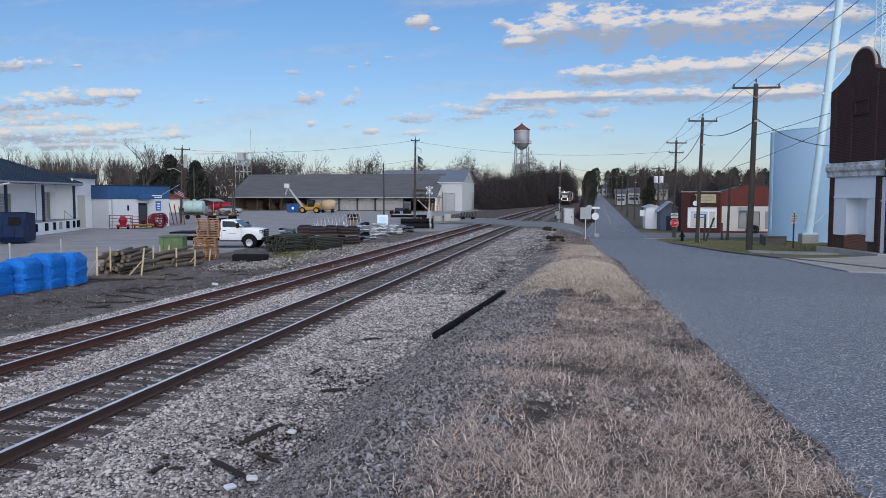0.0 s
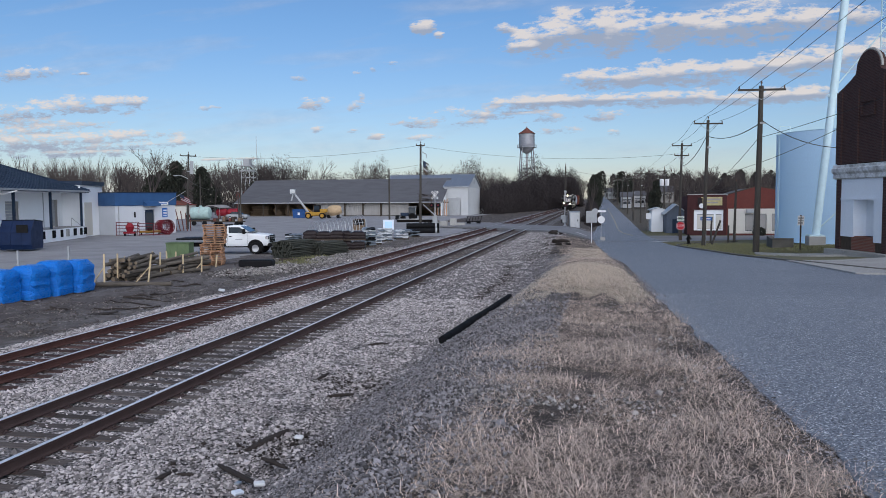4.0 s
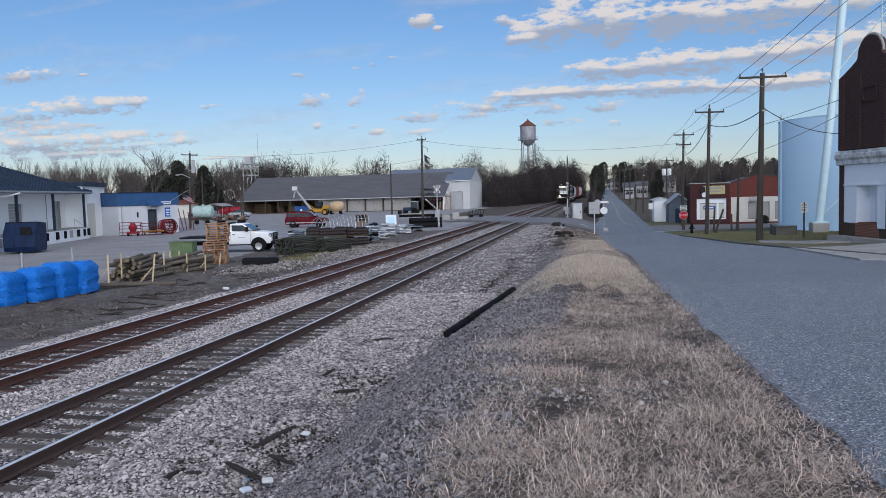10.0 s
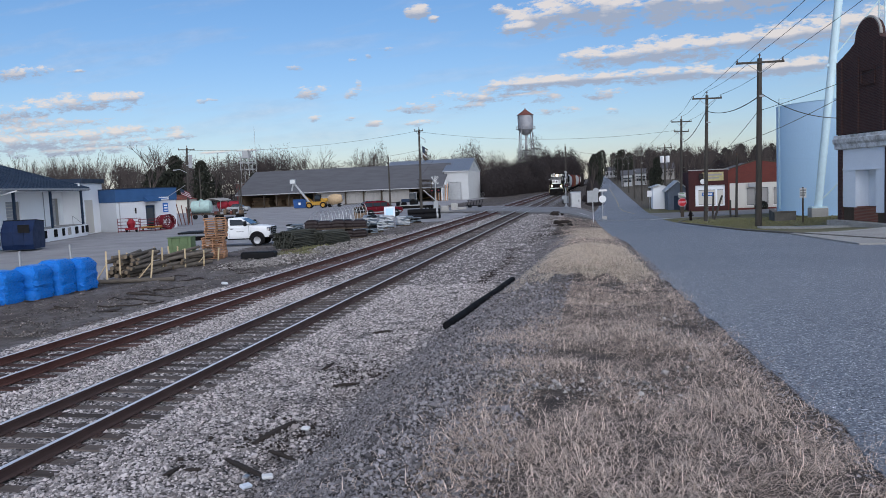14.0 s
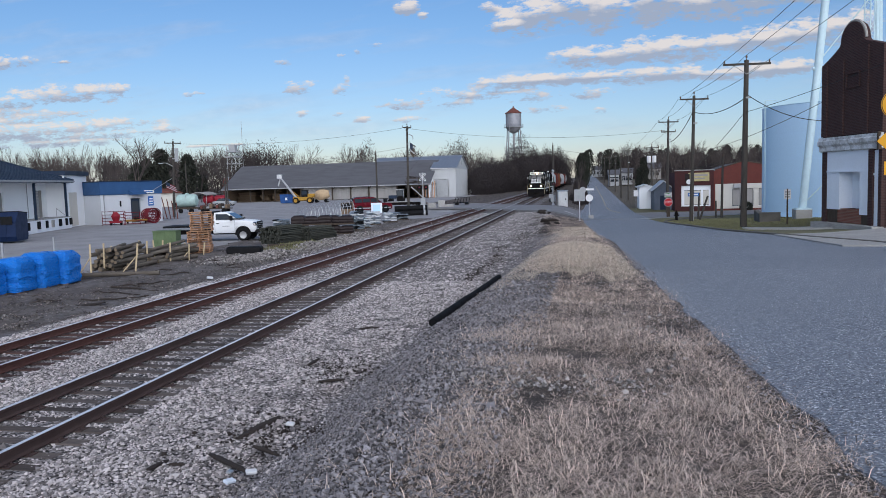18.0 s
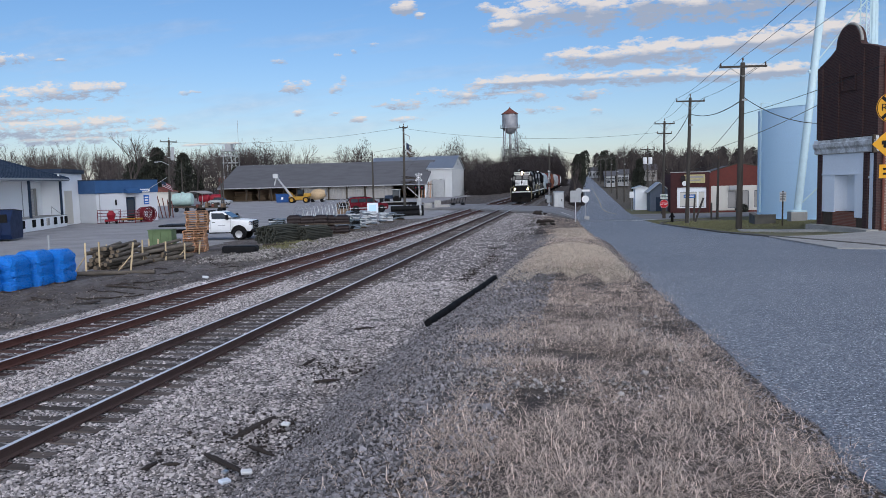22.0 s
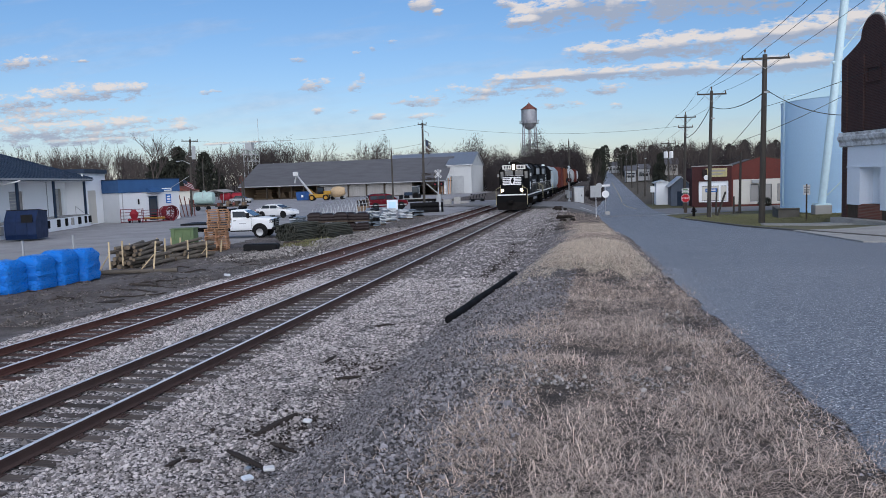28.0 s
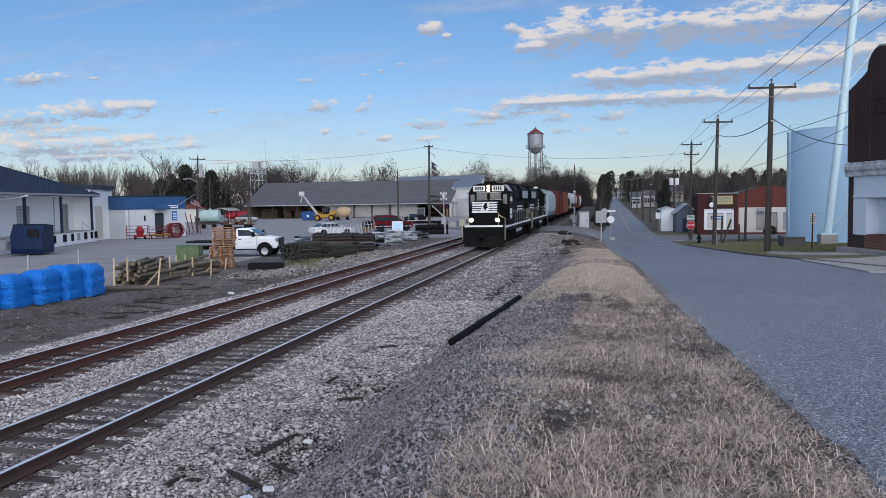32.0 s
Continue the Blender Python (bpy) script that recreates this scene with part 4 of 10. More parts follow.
def on_cinders(rng, n):
    """Dark heaps and streaks of rotten wood and cinders along the foot of the bank."""
    c = np.array([(-4.2, 29, 0.12, 1.6), (-4.0, 35, 0.2, 1.6), (-4.4, 40, 0.2, 1.0), (-3.5, 46, 0.25, 2.4), (-3.1, 53, 0.4, 2.0), (-3.8, 60, 0.3, 2.4), (-2.4, 50, 0.7, 0.7), (-3.0, 66, 0.3, 1.5), (-4.7, 14.3, 0.35, 0.5), (-4.5, 10.2, 0.5, 0.5), (-4.1, 48, 0.3, 3.0), (-4.0, 32, 0.15, 2.5)])
    k = rng.integers(0, len(c), n)
    x, y = c[k, 0] + rng.normal(0, 1, n) * c[k, 2], c[k, 1] + rng.normal(0, 1, n) * c[k, 3]
    return x, y, GZ(x, y) + rng.uniform(0.0, 0.03, n)


stones("cinder_streaks", 2400, on_cinders, 0.024, M["brown_junk"], "dark rotten wood chips and cinders on the bank", 12)


def on_yard_edge(rng, n):
    y = 18 + 55 * rng.random(n) ** 1.3
    x = rng.uniform(-23, -14.6, n)
    keep = rng.random(n) < np.clip((x + 21) / 6.0, 0.15, 1)
    x, y = x[keep], y[keep]
    return x, y, GZ(x, y) - 0.01 + rng.uniform(-0.02, 0.02, len(x))


stones("yard_edge_gravel", 26000, on_yard_edge, 0.024, M["mud_stone"], "dirty grey stones along the yard edge", 4, chips=True)


# ---------------------------------------------------------------- dry grass
def blades(name, n, pick, length, mat, label, seed, lean=0.9, width=0.006, category="grass"):
    rng = np.random.default_rng(seed)
    x, y, z, s = pick(rng, n)
    k = len(x)
    ang, fall = rng.uniform(0, 2 * np.pi, k), np.clip(rng.normal(lean, 0.35, k), 0.05, 1.5)
    L = length * s * rng.uniform(0.5, 1.4, k)
    d = np.stack([np.cos(ang), np.sin(ang)], 1)
    side = np.stack([-d[:, 1], d[:, 0]], 1) * (width * rng.uniform(0.7, 1.5, k))[:, None]
    root = np.stack([x, y, z], 1)
    mid, tip = root.copy(), root.copy()
    rise = fall * (0.7 if lean < 1.5 else 0.92)
    mid[:, :2] += d * (L * 0.5 * np.sin(rise))[:, None]
    mid[:, 2] += L * 0.5 * np.cos(rise)
    tip[:, :2] = mid[:, :2] + d * (L * 0.5 * np.sin(np.minimum(fall * 1.25, 1.75)))[:, None]
    tip[:, 2] = mid[:, 2] + L * 0.5 * np.cos(np.minimum(fall * 1.25, 1.75))
    tip[:, 2] = np.maximum(tip[:, 2], z + 0.006)
    s3 = np.concatenate([side, np.zeros((k, 1))], 1)
    v = np.stack([root - s3, root + s3, mid + s3 * 0.8, mid - s3 * 0.8, tip], 1)
    o = 5 * np.arange(k)[:, None]
    f = np.concatenate([o + [0, 1, 2], o + [0, 2, 3], o + [3, 2, 4]])
    return tagged(new(name, bulk_mesh(name, v.reshape(-1, 3), f, mat)), label, category, kind="stuff")


def on_verge(y0, y1, power, thin):
    def pick(rng, n):
        y = y0 + (y1 - y0) * rng.random(n) ** power
        x = rng.uniform(-3.6, 2.0, n)
        right = np.array([road_left(v) for v in y]) + 0.02 + 0.12 * np.sin(y * 2.1) * np.sin(y * 0.7) + rng.normal(0, 0.07, n)
        edge = -1.7 + np.array([bared(v) for v in y]) + 0.008 * np.minimum(y, 40) - 0.08 * np.maximum(0, y - 40)
        tuft = np.array([noise.noise((a * 1.4, b * 0.9, 7.0)) + 0.6 * noise.noise((a * 4.0, b * 3.0, 9.0)) for a, b in zip(x, y)])
        keep = (x < right) & ((x > edge) | (rng.random(n) < 0.16 * np.exp((x - edge) * 1.2))) & (tuft > thin + 0.35 * rng.random(n) - 0.25)
        x, y, tuft = x[keep], y[keep], tuft[keep]
        hump = np.exp(-((x + 0.2 + 0.004 * y) / 1.0) ** 2)
        hump = hump * np.array([smooth01((v - 16) / 5) * smooth01((42 - v) / 10) for v in y])
        return x, y, GZ(x, y) - 0.005, np.clip(0.75 + tuft * 0.6 + hump * 0.6, 0.4, 2.0)
    return pick


def on_mud(rng, n):
    y = 18 + 40 * rng.random(n) ** 1.2
    x = rng.uniform(-21, -14.4, n)
    keep = np.array([noise.noise((a * 0.5, b * 0.3, 3.0)) for a, b in zip(x, y)]) > -0.05
    x, y = x[keep], y[keep]
    return x, y, GZ(x, y) + 0.01, np.ones(len(x))


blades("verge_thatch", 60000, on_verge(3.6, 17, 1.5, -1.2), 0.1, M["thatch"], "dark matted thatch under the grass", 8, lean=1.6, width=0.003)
blades("verge_straw", 125000, on_verge(3.6, 17, 1.5, -0.5), 0.15, M["straw"], "matted straw-coloured winter grass", 5, lean=1.6, width=0.0025)
blades("verge_stalk", 26000, on_verge(3.6, 11, 1.8, 0.0), 0.16, M["stalk"], "pale dry grass stalks", 9, lean=1.35, width=0.0018)


def on_clumps(rng, n):
    """Denser clumps of standing straw in the verge: centre and spread."""
    c = np.array([(-0.65, 8.1, 0.34, 0.16), (-0.65, 5.3, 0.42, 0.55), (-0.1, 4.9, 0.4, 0.4), (0.95, 6.2, 0.35, 0.4), (-1.15, 9.7, 0.35, 0.3), (0.45, 12.4, 0.5, 0.8), (0.9, 9.2, 0.3, 0.6), (-0.2, 10.4, 0.4, 0.4)])
    k = rng.integers(0, len(c), n)
    x, y = c[k, 0] + rng.normal(0, 1, n) * c[k, 2], c[k, 1] + rng.normal(0, 1, n) * c[k, 3]
    keep = (y > 3.6) & (x < np.array([road_left(v) for v in y])) & (x > -1.6)
    x, y = x[keep], y[keep]
    return x, y, GZ(x, y) - 0.005, np.full(len(x), 1.0)


blades("straw_clumps", 8000, on_clumps, 0.14, M["stalk"], "clumps of pale standing winter grass", 41, lean=1.3, width=0.0018)


def on_hay(rng, n):
    y = np.concatenate([rng.uniform(16.5, 30, n - n // 3), rng.uniform(36, 56, n // 3)])
    x = rng.normal(-0.1, 0.95, n) - 0.006 * y
    wob = np.array([noise.noise((a * 0.9, 3.0, 0.0)) * 2.2 + noise.noise((a * 2.7, b * 0.5, 2.0)) * 1.4 for a, b in zip(x, y)])
    keep = (x < np.array([road_left(v) for v in y]) - 0.1) & (x > -2.4) & (y + wob > 17.6) & (np.abs(y - 33 + wob) > 3)
    x, y = x[keep], y[keep]
    hump = np.exp(-((x + 0.2 + 0.004 * y) / 1.0) ** 2) * np.array([smooth01((v - 16) / 5) * smooth01((42 - v) / 10) for v in y])
    return x, y, GZ(x, y) - 0.005, 0.8 + 0.5 * hump


blades("hay_mound", 90000, on_hay, 0.13, M["hay"], "pale flattened hay beside the street", 15, lean=1.3, width=0.0022)
blades("far_verge_straw", 110000, on_verge(13, 74, 1.4, -0.2), 0.12, M["straw"], "matted straw-coloured winter grass", 6, lean=1.4, width=0.004)
blades("yard_sticks", 12000, on_mud, 0.3, M["thatch"], "dark twigs and bark trodden into the mud", 18, lean=1.9, width=0.009, category="litter")
blades("yard_straw", 3000, on_mud, 0.2, M["straw"], "pale straw trodden into the mud", 19, lean=1.9, width=0.006)


def on_rubble(rng, n):
    """Low heaps of pale rubble along the yard edge, by the post bundles."""
    f = rng.random(n)
    x = -17.2 + 2.2 * f + rng.normal(0, 0.75, n)
    y = 35.0 + 19.0 * f + rng.normal(0, 0.7, n)
    h = np.array([max(0.0, noise.noise((a * 0.8, b * 0.5, 8.0)) + 0.25) for a, b in zip(x, y)])
    return x, y, GZ(x, y) + 0.3 * h * np.exp(-((x + 17.2 - 2.2 * f) / 0.9) ** 2) * rng.random(n) ** 0.5


stones("rubble_heap", 15000, on_rubble, 0.042, M["rubble"], "low heaps of grey broken rubble", 14, chips=True)
blades("green_weeds", 2600, lambda rng, n: (lambda x, y: (x, y, GZ(x, y) + 0.02, np.ones(n)))(rng.normal(-17.0, 0.55, n), rng.normal(43.0, 1.3, n)), 0.22, M["turf"], "small patch of green weeds on the rubble", 20, lean=0.8, width=0.012)


# ---------------------------------------------------------------- warehouse with loading dock
def wall_with_openings(x0, x1, z0, z1, y0, y1, holes):
    """A wall along x with rectangular openings (x0, x1, z0, z1), cut right through."""
    b = Build()
    xs = sorted({x0, x1, *(h[0] for h in holes), *(h[1] for h in holes)})
    for a, c in zip(xs[:-1], xs[1:]):
        mid = (a + c) / 2
        cuts = sorted((h[2], h[3]) for h in holes if h[0] < mid < h[1])
        z = z0
        for lo, hi in cuts:
            if lo > z:
                b.box(a, c, y0, y1, z, lo)
            z = hi
        if z < z1:
            b.box(a, c, y0, y1, z, z1)
    return b


def dock_warehouse():
    t = thing("dock_warehouse", pose(-46.3, 53.4, -0.05, 0, 0, 107.5), "white block warehouse with dark blue hip roof and loading dock", "warehouse")
    doors = [(-3.0, 0.0, 1.15, 3.75), (5.46, 8.3, 1.15, 3.75), (15.4, 17.3, 1.15, 3.9)]
    part("wall", wall_with_openings(-16, 18.0, 0, 5.0, 2.4, 2.7, doors), M["white_wall"], t)
    for x0, x1, y0, y1 in ((18.0, 18.3, 2.4, 24), (-16.3, -16, 2.4, 24), (-16, 18, 24, 24.3)):
        part("outer_wall", Build().box(x0, x1, y0, y1, 0, 5.0), M["white_wall"], t)
    for a, c, lo, hi in doors:
        d = part("dock_door", Build().box(a + 0.05, c - 0.05, 2.62, 2.68, lo, hi - 0.05), M["cream_wall"], t, "closed pale roller door")
        slats = Build()
        for k in range(9):
            z = lo + 0.12 + k * (hi - lo) / 9
            slats.box(a + 0.08, c - 0.5, 2.595, 2.62, z, z + (hi - lo) / 9 - 0.05)
        part("door_slats", slats, M["steel_grey"], d)
        part("door_jamb", Build().box(c - 0.5, c - 0.05, 2.5, 2.62, lo, hi), M["tarp"], d)
    dock = part("dock", Build().box(-16, 18.0, 0, 2.4, 0, 1.15, bev=0.03), M["white_wall"], t, "white-painted concrete loading dock")
    part("dock_deck", Build().box(-16, 18.0, -0.02, 2.4, 1.15, 1.19), M["concrete"], dock)
    for k, s in enumerate((-7, -4.5, -2, 0.3, 1.6, 3.4, 5.0, 7.0, 9.4, 11.3, 12.8, 14.7, 16.4, 17.6)):
        wdt = 0.28 if k % 3 else 0.2
        part("dock_bumper", Build().box(s - wdt, s + wdt, -0.14, 0, 0.35, 1.05, bev=0.03), M["rubber"] if k % 4 != 2 else M["concrete"], dock)
    for s in (-5.6, 2.04, 9.66, 17.53):
        part("post", Build().box(s - 0.1, s + 0.1, 0.15, 0.35, 1.19, 4.75), M["navy"], t, "dark blue roof post")
    # hip roof over dock and hall
    e0, e1, f0, f1, ze, zr = -17.2, 19.2, -0.05, 25.0, 4.82, 9.6
    inset = 11.5
    vs = [(e0, f0, ze), (e1, f0, ze), (e1, f1, ze), (e0, f1, ze), (e0 + inset, 12.2, zr), (e1 - inset, 12.2, zr)]
    vs += [(x, y, z - 0.22) for x, y, z in vs[:4]]
    roof = Build().add(vs, [(0, 1, 5, 4), (1, 2, 5), (2, 3, 4, 5), (3, 0, 4), (0, 6, 7, 1), (1, 7, 8, 2), (2, 8, 9, 3), (3, 9, 6, 0), (6, 9, 8, 7)])
    roof = part("roof", roof, M["roof_navy"], t, "dark blue standing-seam metal hip roof")
    seams = Build()
    for k in range(48):
        x = e0 + 0.4 + k * 0.75
        top = 1.0
        if x < e0 + inset:
            top = (x - e0) / inset
        elif x > e1 - inset:
            top = (e1 - x) / inset
        if top > 0.04:
            a, c = Vector((x, f0, ze + 0.03)), Vector((x, f0 + (12.2 - f0) * top, ze + (zr - ze) * top + 0.03))
            seams.rod(a, c, 0.035, n=4)
    part("roof_seams", seams, M["roof_navy"], roof)
    part("gutter", Build().box(e0, e1, f0 - 0.12, f0, ze - 0.16, ze), M["steel_grey"], roof, "pale gutter")
    part("ridge_cap", Build().rod((e1, f0, ze + 0.05), (e1 - inset, 12.2, zr + 0.05), 0.09, n=6), M["roof_navy"], roof, "dark hip capping")
    part("downpipe", Build().pipe([(1.0, -0.5, 4.6), (0.2, 0.2, 4.35), (-1.5, 2.3, 4.2)], 0.06), M["sign_white"], t)
    # underside out of sight, coloured white to throw light onto the dock wall
    part("soffit", Build().box(e0 + 0.1, e1 - 0.1, f0 + 0.1, 2.4, ze - 0.24, ze - 0.2), M["white_wall"], t, "unseen soffit, whitened to bounce light")
    # handrail on the dock end
    part("dock_rail", Build().pipe([(14.6, 0.2, 1.19), (14.6, 0.2, 2.1), (17.0, 0.2, 1.3)], 0.025), M["steel_grey"], t)
    part("wall_pipe", Build().rod((13.4, 2.34, 1.2), (13.4, 2.34, 4.7), 0.04), M["steel_grey"], t)
    return t


dock_warehouse()


def annexes():
    t = thing("white_annex", pose(-46.3, 53.4, -0.05, 0, 0, 107.5), "tall white annex with dark blue roof edge", "warehouse")
    part("wall", Build().box(18.35, 25.2, 0.6, 16, 0, 5.4), M["white_wall"], t)
    part("roof", Build().box(18.2, 25.35, 0.35, 16.3, 5.4, 5.85), M["navy"], t)
    part("door", Build().box(19.4, 21.6, 0.53, 0.6, 0.1, 3.6), M["cream_wall"], t, "tall pale door")
    t = thing("cream_annex", pose(-46.3, 53.4, -0.05, 0, 0, 107.5), "low cream sheet-clad annex with a hose on its wall", "warehouse")
    part("wall", Build().box(25.25, 31.4, 0.0, 14, 0, 4.2), M["cream_wall"], t)
    rib = Build()
    for k in range(20):
        rib.box(25.4 + k * 0.3, 25.46 + k * 0.3, -0.03, 0, 0.1, 4.15)
    part("cladding_ribs", rib, M["cream_wall"], t)
    part("roof", Build().box(25.2, 31.5, -0.1, 14.1, 4.2, 4.3), M["steel_grey"], t)
    hose = Build()
    for r in (0.42, 0.5):
        pts = [(28.6 + 0.45 * r / 0.5 * math.cos(a), -0.08, 1.1 + 1.0 * r / 0.5 * math.sin(a)) for a in np.linspace(0, 2 * math.pi, 15)]
        hose.pipe(pts, 0.05)
    part("hose", hose, M["rubber"], t, "coiled black hose")


annexes()


def office():
    a = math.degrees(math.atan2(6.8, 3.1))
    t = thing("blue_office", pose(-51.1, 74.7, -0.05, 0, 0, a), "low white office with a wide blue fascia", "office building")
    part("wall", wall_with_openings(0, 7.5, 0, 3.2, 0, 0.25, [(3.55, 4.75, 0.05, 2.75)]), M["office_white"], t)
    part("side_wall", Build().box(7.25, 7.5, 0.25, 12, 0, 3.2).box(0, 0.25, 0.25, 12, 0, 3.2).box(0, 7.5, 12, 12.25, 0, 3.2), M["office_white"], t)
    part("fascia", Build().box(-0.1, 7.6, -0.12, 12.3, 3.2, 4.6, bev=0.03), M["blue_band"], t, "blue metal fascia")
    part("coping", Build().box(-0.14, 7.64, -0.16, 12.34, 4.6, 4.7), M["navy"], t)
    aw = part("awning", Build().slab([(-0.12, 3.72), (-0.9, 3.35), (-0.9, 3.15), (-0.12, 3.15)], "x", 3.3, 5.0), M["blue_band"], t, "blue awning over the door")
    part("sign", Build().box(5.05, 6.45, -0.18, -0.12, 3.28, 3.6), M["sign_white"], t, "small white sign board")
    bars(t, [(5.2, 6.3, 3.39, 3.49)], M["sign_blue"], m=pose(0, -0.18, 0))
    door = part("door", Build().box(3.62, 4.68, 0.1, 0.16, 0.05, 2.7), M["navy"], t, "dark glazed door")
    part("pane", Build().box(3.75, 4.55, 0.08, 0.1, 0.4, 2.4), M["window"], door)
    part("poster", Build().box(5.75, 6.4, -0.06, 0, 1.85, 2.9), M["sign_blue"], t, "blue notice board with pale lines")
    bars(t, [(5.85, 6.3, 2.55, 2.7), (5.85, 6.3, 2.25, 2.4), (5.85, 6.3, 2.0, 2.1)], M["sign_white"], m=pose(0, -0.06, 0))
    part("downpipe", Build().rod((0.35, -0.06, 0), (0.35, -0.06, 3.2), 0.05), M["steel_grey"], t)
    part("wall_lamp", Build().box(2.2, 2.35, -0.12, 0, 1.9, 2.5, bev=0.02), M["black"], t)
    # flag on a raked pole
    f = thing("flag", pose(-48.2, 80.9, 3.5, 0, 0, a), "small striped flag on a raked white pole", "flag")
    part("pole", Build().rod((-0.6, -0.2, 0), (1.4, -1.0, 1.3), 0.022), M["steel_grey"], f)
    for k in range(7):
        b = Build()
        z = 0.95 - k * 0.11
        b.add([(0.75 + k * 0.02, -0.78, z), (1.75 + k * 0.05, -1.1, z - 0.55), (1.75 + k * 0.05, -1.1, z - 0.66), (0.75 + k * 0.02, -0.78, z - 0.11),
               (0.75 + k * 0.02, -0.76, z), (1.75 + k * 0.05, -1.08, z - 0.55), (1.75 + k * 0.05, -1.08, z - 0.66), (0.75 + k * 0.02, -0.76, z - 0.11)],
              [(0, 1, 2, 3), (4, 7, 6, 5), (0, 4, 5, 1), (3, 2, 6, 7)])
        part("stripe", b, M["feeder_red"] if k % 2 == 0 else M["flag_white"], f)
    b = Build().add([(0.74, -0.8, 0.97), (1.2, -0.95, 0.72), (1.2, -0.95, 0.32), (0.74, -0.8, 0.57)], [(0, 1, 2, 3)])
    part("canton", b, M["navy"], f)


office()


# ---------------------------------------------------------------- long open shed and the white hall behind it
def long_shed():
    t = thing("long_shed", pose(-82.0, 167.0, -0.05), "long open-fronted storage shed with grey shingle roof", "shed")
    L, D, ze, zr = 48.3, 20.0, 3.3, 8.6
    roof = Build().slab([(-1.0, ze - 0.1), (10.5, zr), (D + 1.0, ze - 0.1), (D + 1.0, ze - 0.4), (10.5, zr - 0.3), (-1.0, ze - 0.4)], "x", -0.6, L + 0.4)
    roof = part("roof", roof, M["roof_grey"], t, "grey shingle roof with a patched strip")
    part("fascia", Build().box(-0.6, L + 0.4, -1.06, -1.0, ze - 0.34, ze - 0.16), M["steel_grey"], roof)
    part("back_wall", Build().box(0, L, D - 0.2, D, 0, ze), M["old_wood"], t)
    part("floor", Build().box(0, L, 0, D, 0.02, 0.08), M["soil"], t)
    for x in (0, 18.2):
        part("partition", Build().box(x, x + 0.15, 0.3, D, 0, ze), M["old_wood"], t)
    for x in (0.1, 6.1, 9.2, 12.2, 15.2, 18.6, 25.9, 30.2, 34.4, 41.0):
        post = part("post", Build().box(x - 0.12, x + 0.12, -0.12, 0.12, 0, ze), M["wood_dark"], t)
        part("knee_brace", Build().rod((x, 0, ze - 1.0), (x + 0.9, 0, ze - 0.1), 0.07, n=4), M["wood_dark"], post)
    rnd = random.Random(4)
    for k, (a, c, h) in enumerate(((0.8, 5.6, 2.2), (6.6, 9.0, 1.6), (9.5, 12.0, 1.9), (12.6, 17.8, 1.4))):
        for r in range(int(h / 0.22)):
            b = Build().box(a + rnd.uniform(0, 0.5), c - rnd.uniform(0, 0.6), 4 + rnd.uniform(0, 1), 8, 0.08 + r * 0.22, 0.27 + r * 0.22)
            part("board_layer", b, M["old_wood"], t, "layer of brown boards inside the shed")
    for k, (a, c) in enumerate(((18.8, 25.8), (26.0, 30.1), (30.3, 34.3), (34.6, 40.8))):
        n = 40
        fold = [(a + (c - a) * i / n, 0.25 + 0.025 * math.sin(i * 1.1 + k)) for i in range(n + 1)]
        b = Build().slab(fold + [(x, y + 0.04) for x, y in reversed(fold)], "z", 0.15, ze - 0.35)
        part("curtain", b, M["tarp"], t, "pale grey hanging tarpaulin curtain")
    part("end_gable", Build().slab([(0, ze - 0.3), (10.5, zr - 0.35), (D, ze - 0.3)], "x", L - 0.2, L), M["white_wall"], t, "white boarded gable")
    for k in range(9):
        part("gable_slat", Build().box(L - 0.18, L, 0.3 + k * 1.1, 0.75 + k * 1.1, 0, ze), M["white_wall"], t)
    part("gable_lamp", Build().box(L, L + 0.3, 9.9, 10.3, 7.3, 7.7, bev=0.03), M["steel_grey"], t)
    return t


long_shed()


def shed_clutter():
    """Dark lumber hung under the end of the shed roof, and pale boards leaning by the hall."""
    rnd = random.Random(31)
    t = thing("hung_lumber", pose(-36.6, 163.4, -0.05), "tangle of dark lumber and scrap on a rack by the shed", "lumber rack")
    for x in (-1.2, 1.4):
        part("rack_post", Build().box(x - 0.08, x + 0.08, -0.08, 0.08, 0, 4.6), M["wood_dark"], t)
    for z in (2.2, 3.3, 4.3):
        part("rack_beam", Build().box(-1.5, 1.7, -0.1, 0.1, z, z + 0.12), M["wood_dark"], t)
        for k in range(6):
            part("scrap_plank", Build().box(-1.3, 1.3, -0.1, 0.1, 0, 0.07), M["brown_junk"], t,
                 m=pose(rnd.uniform(-0.5, 0.6), rnd.uniform(-0.5, 0.5), z + 0.14 + 0.07 * k, 0, rnd.uniform(-9, 9), rnd.uniform(-14, 14)))
    t = thing("leaning_boards", pose(-35.6, 168.2, -0.05), "row of pale boards leaning on a rail by the hall", "boards")
    part("rail", Build().box(-0.4, 3.2, 0.55, 0.65, 2.9, 3.1), M["wood_dark"], t)
    for k in range(9):
        part("board", Build().box(-0.09, 0.09, -0.03, 0.03, 0, rnd.uniform(3.4, 4.0)), M["pallet"] if k % 3 else M["tarp"], t, m=pose(0.35 * k, 0, 0, -10, rnd.uniform(-4, 4)))


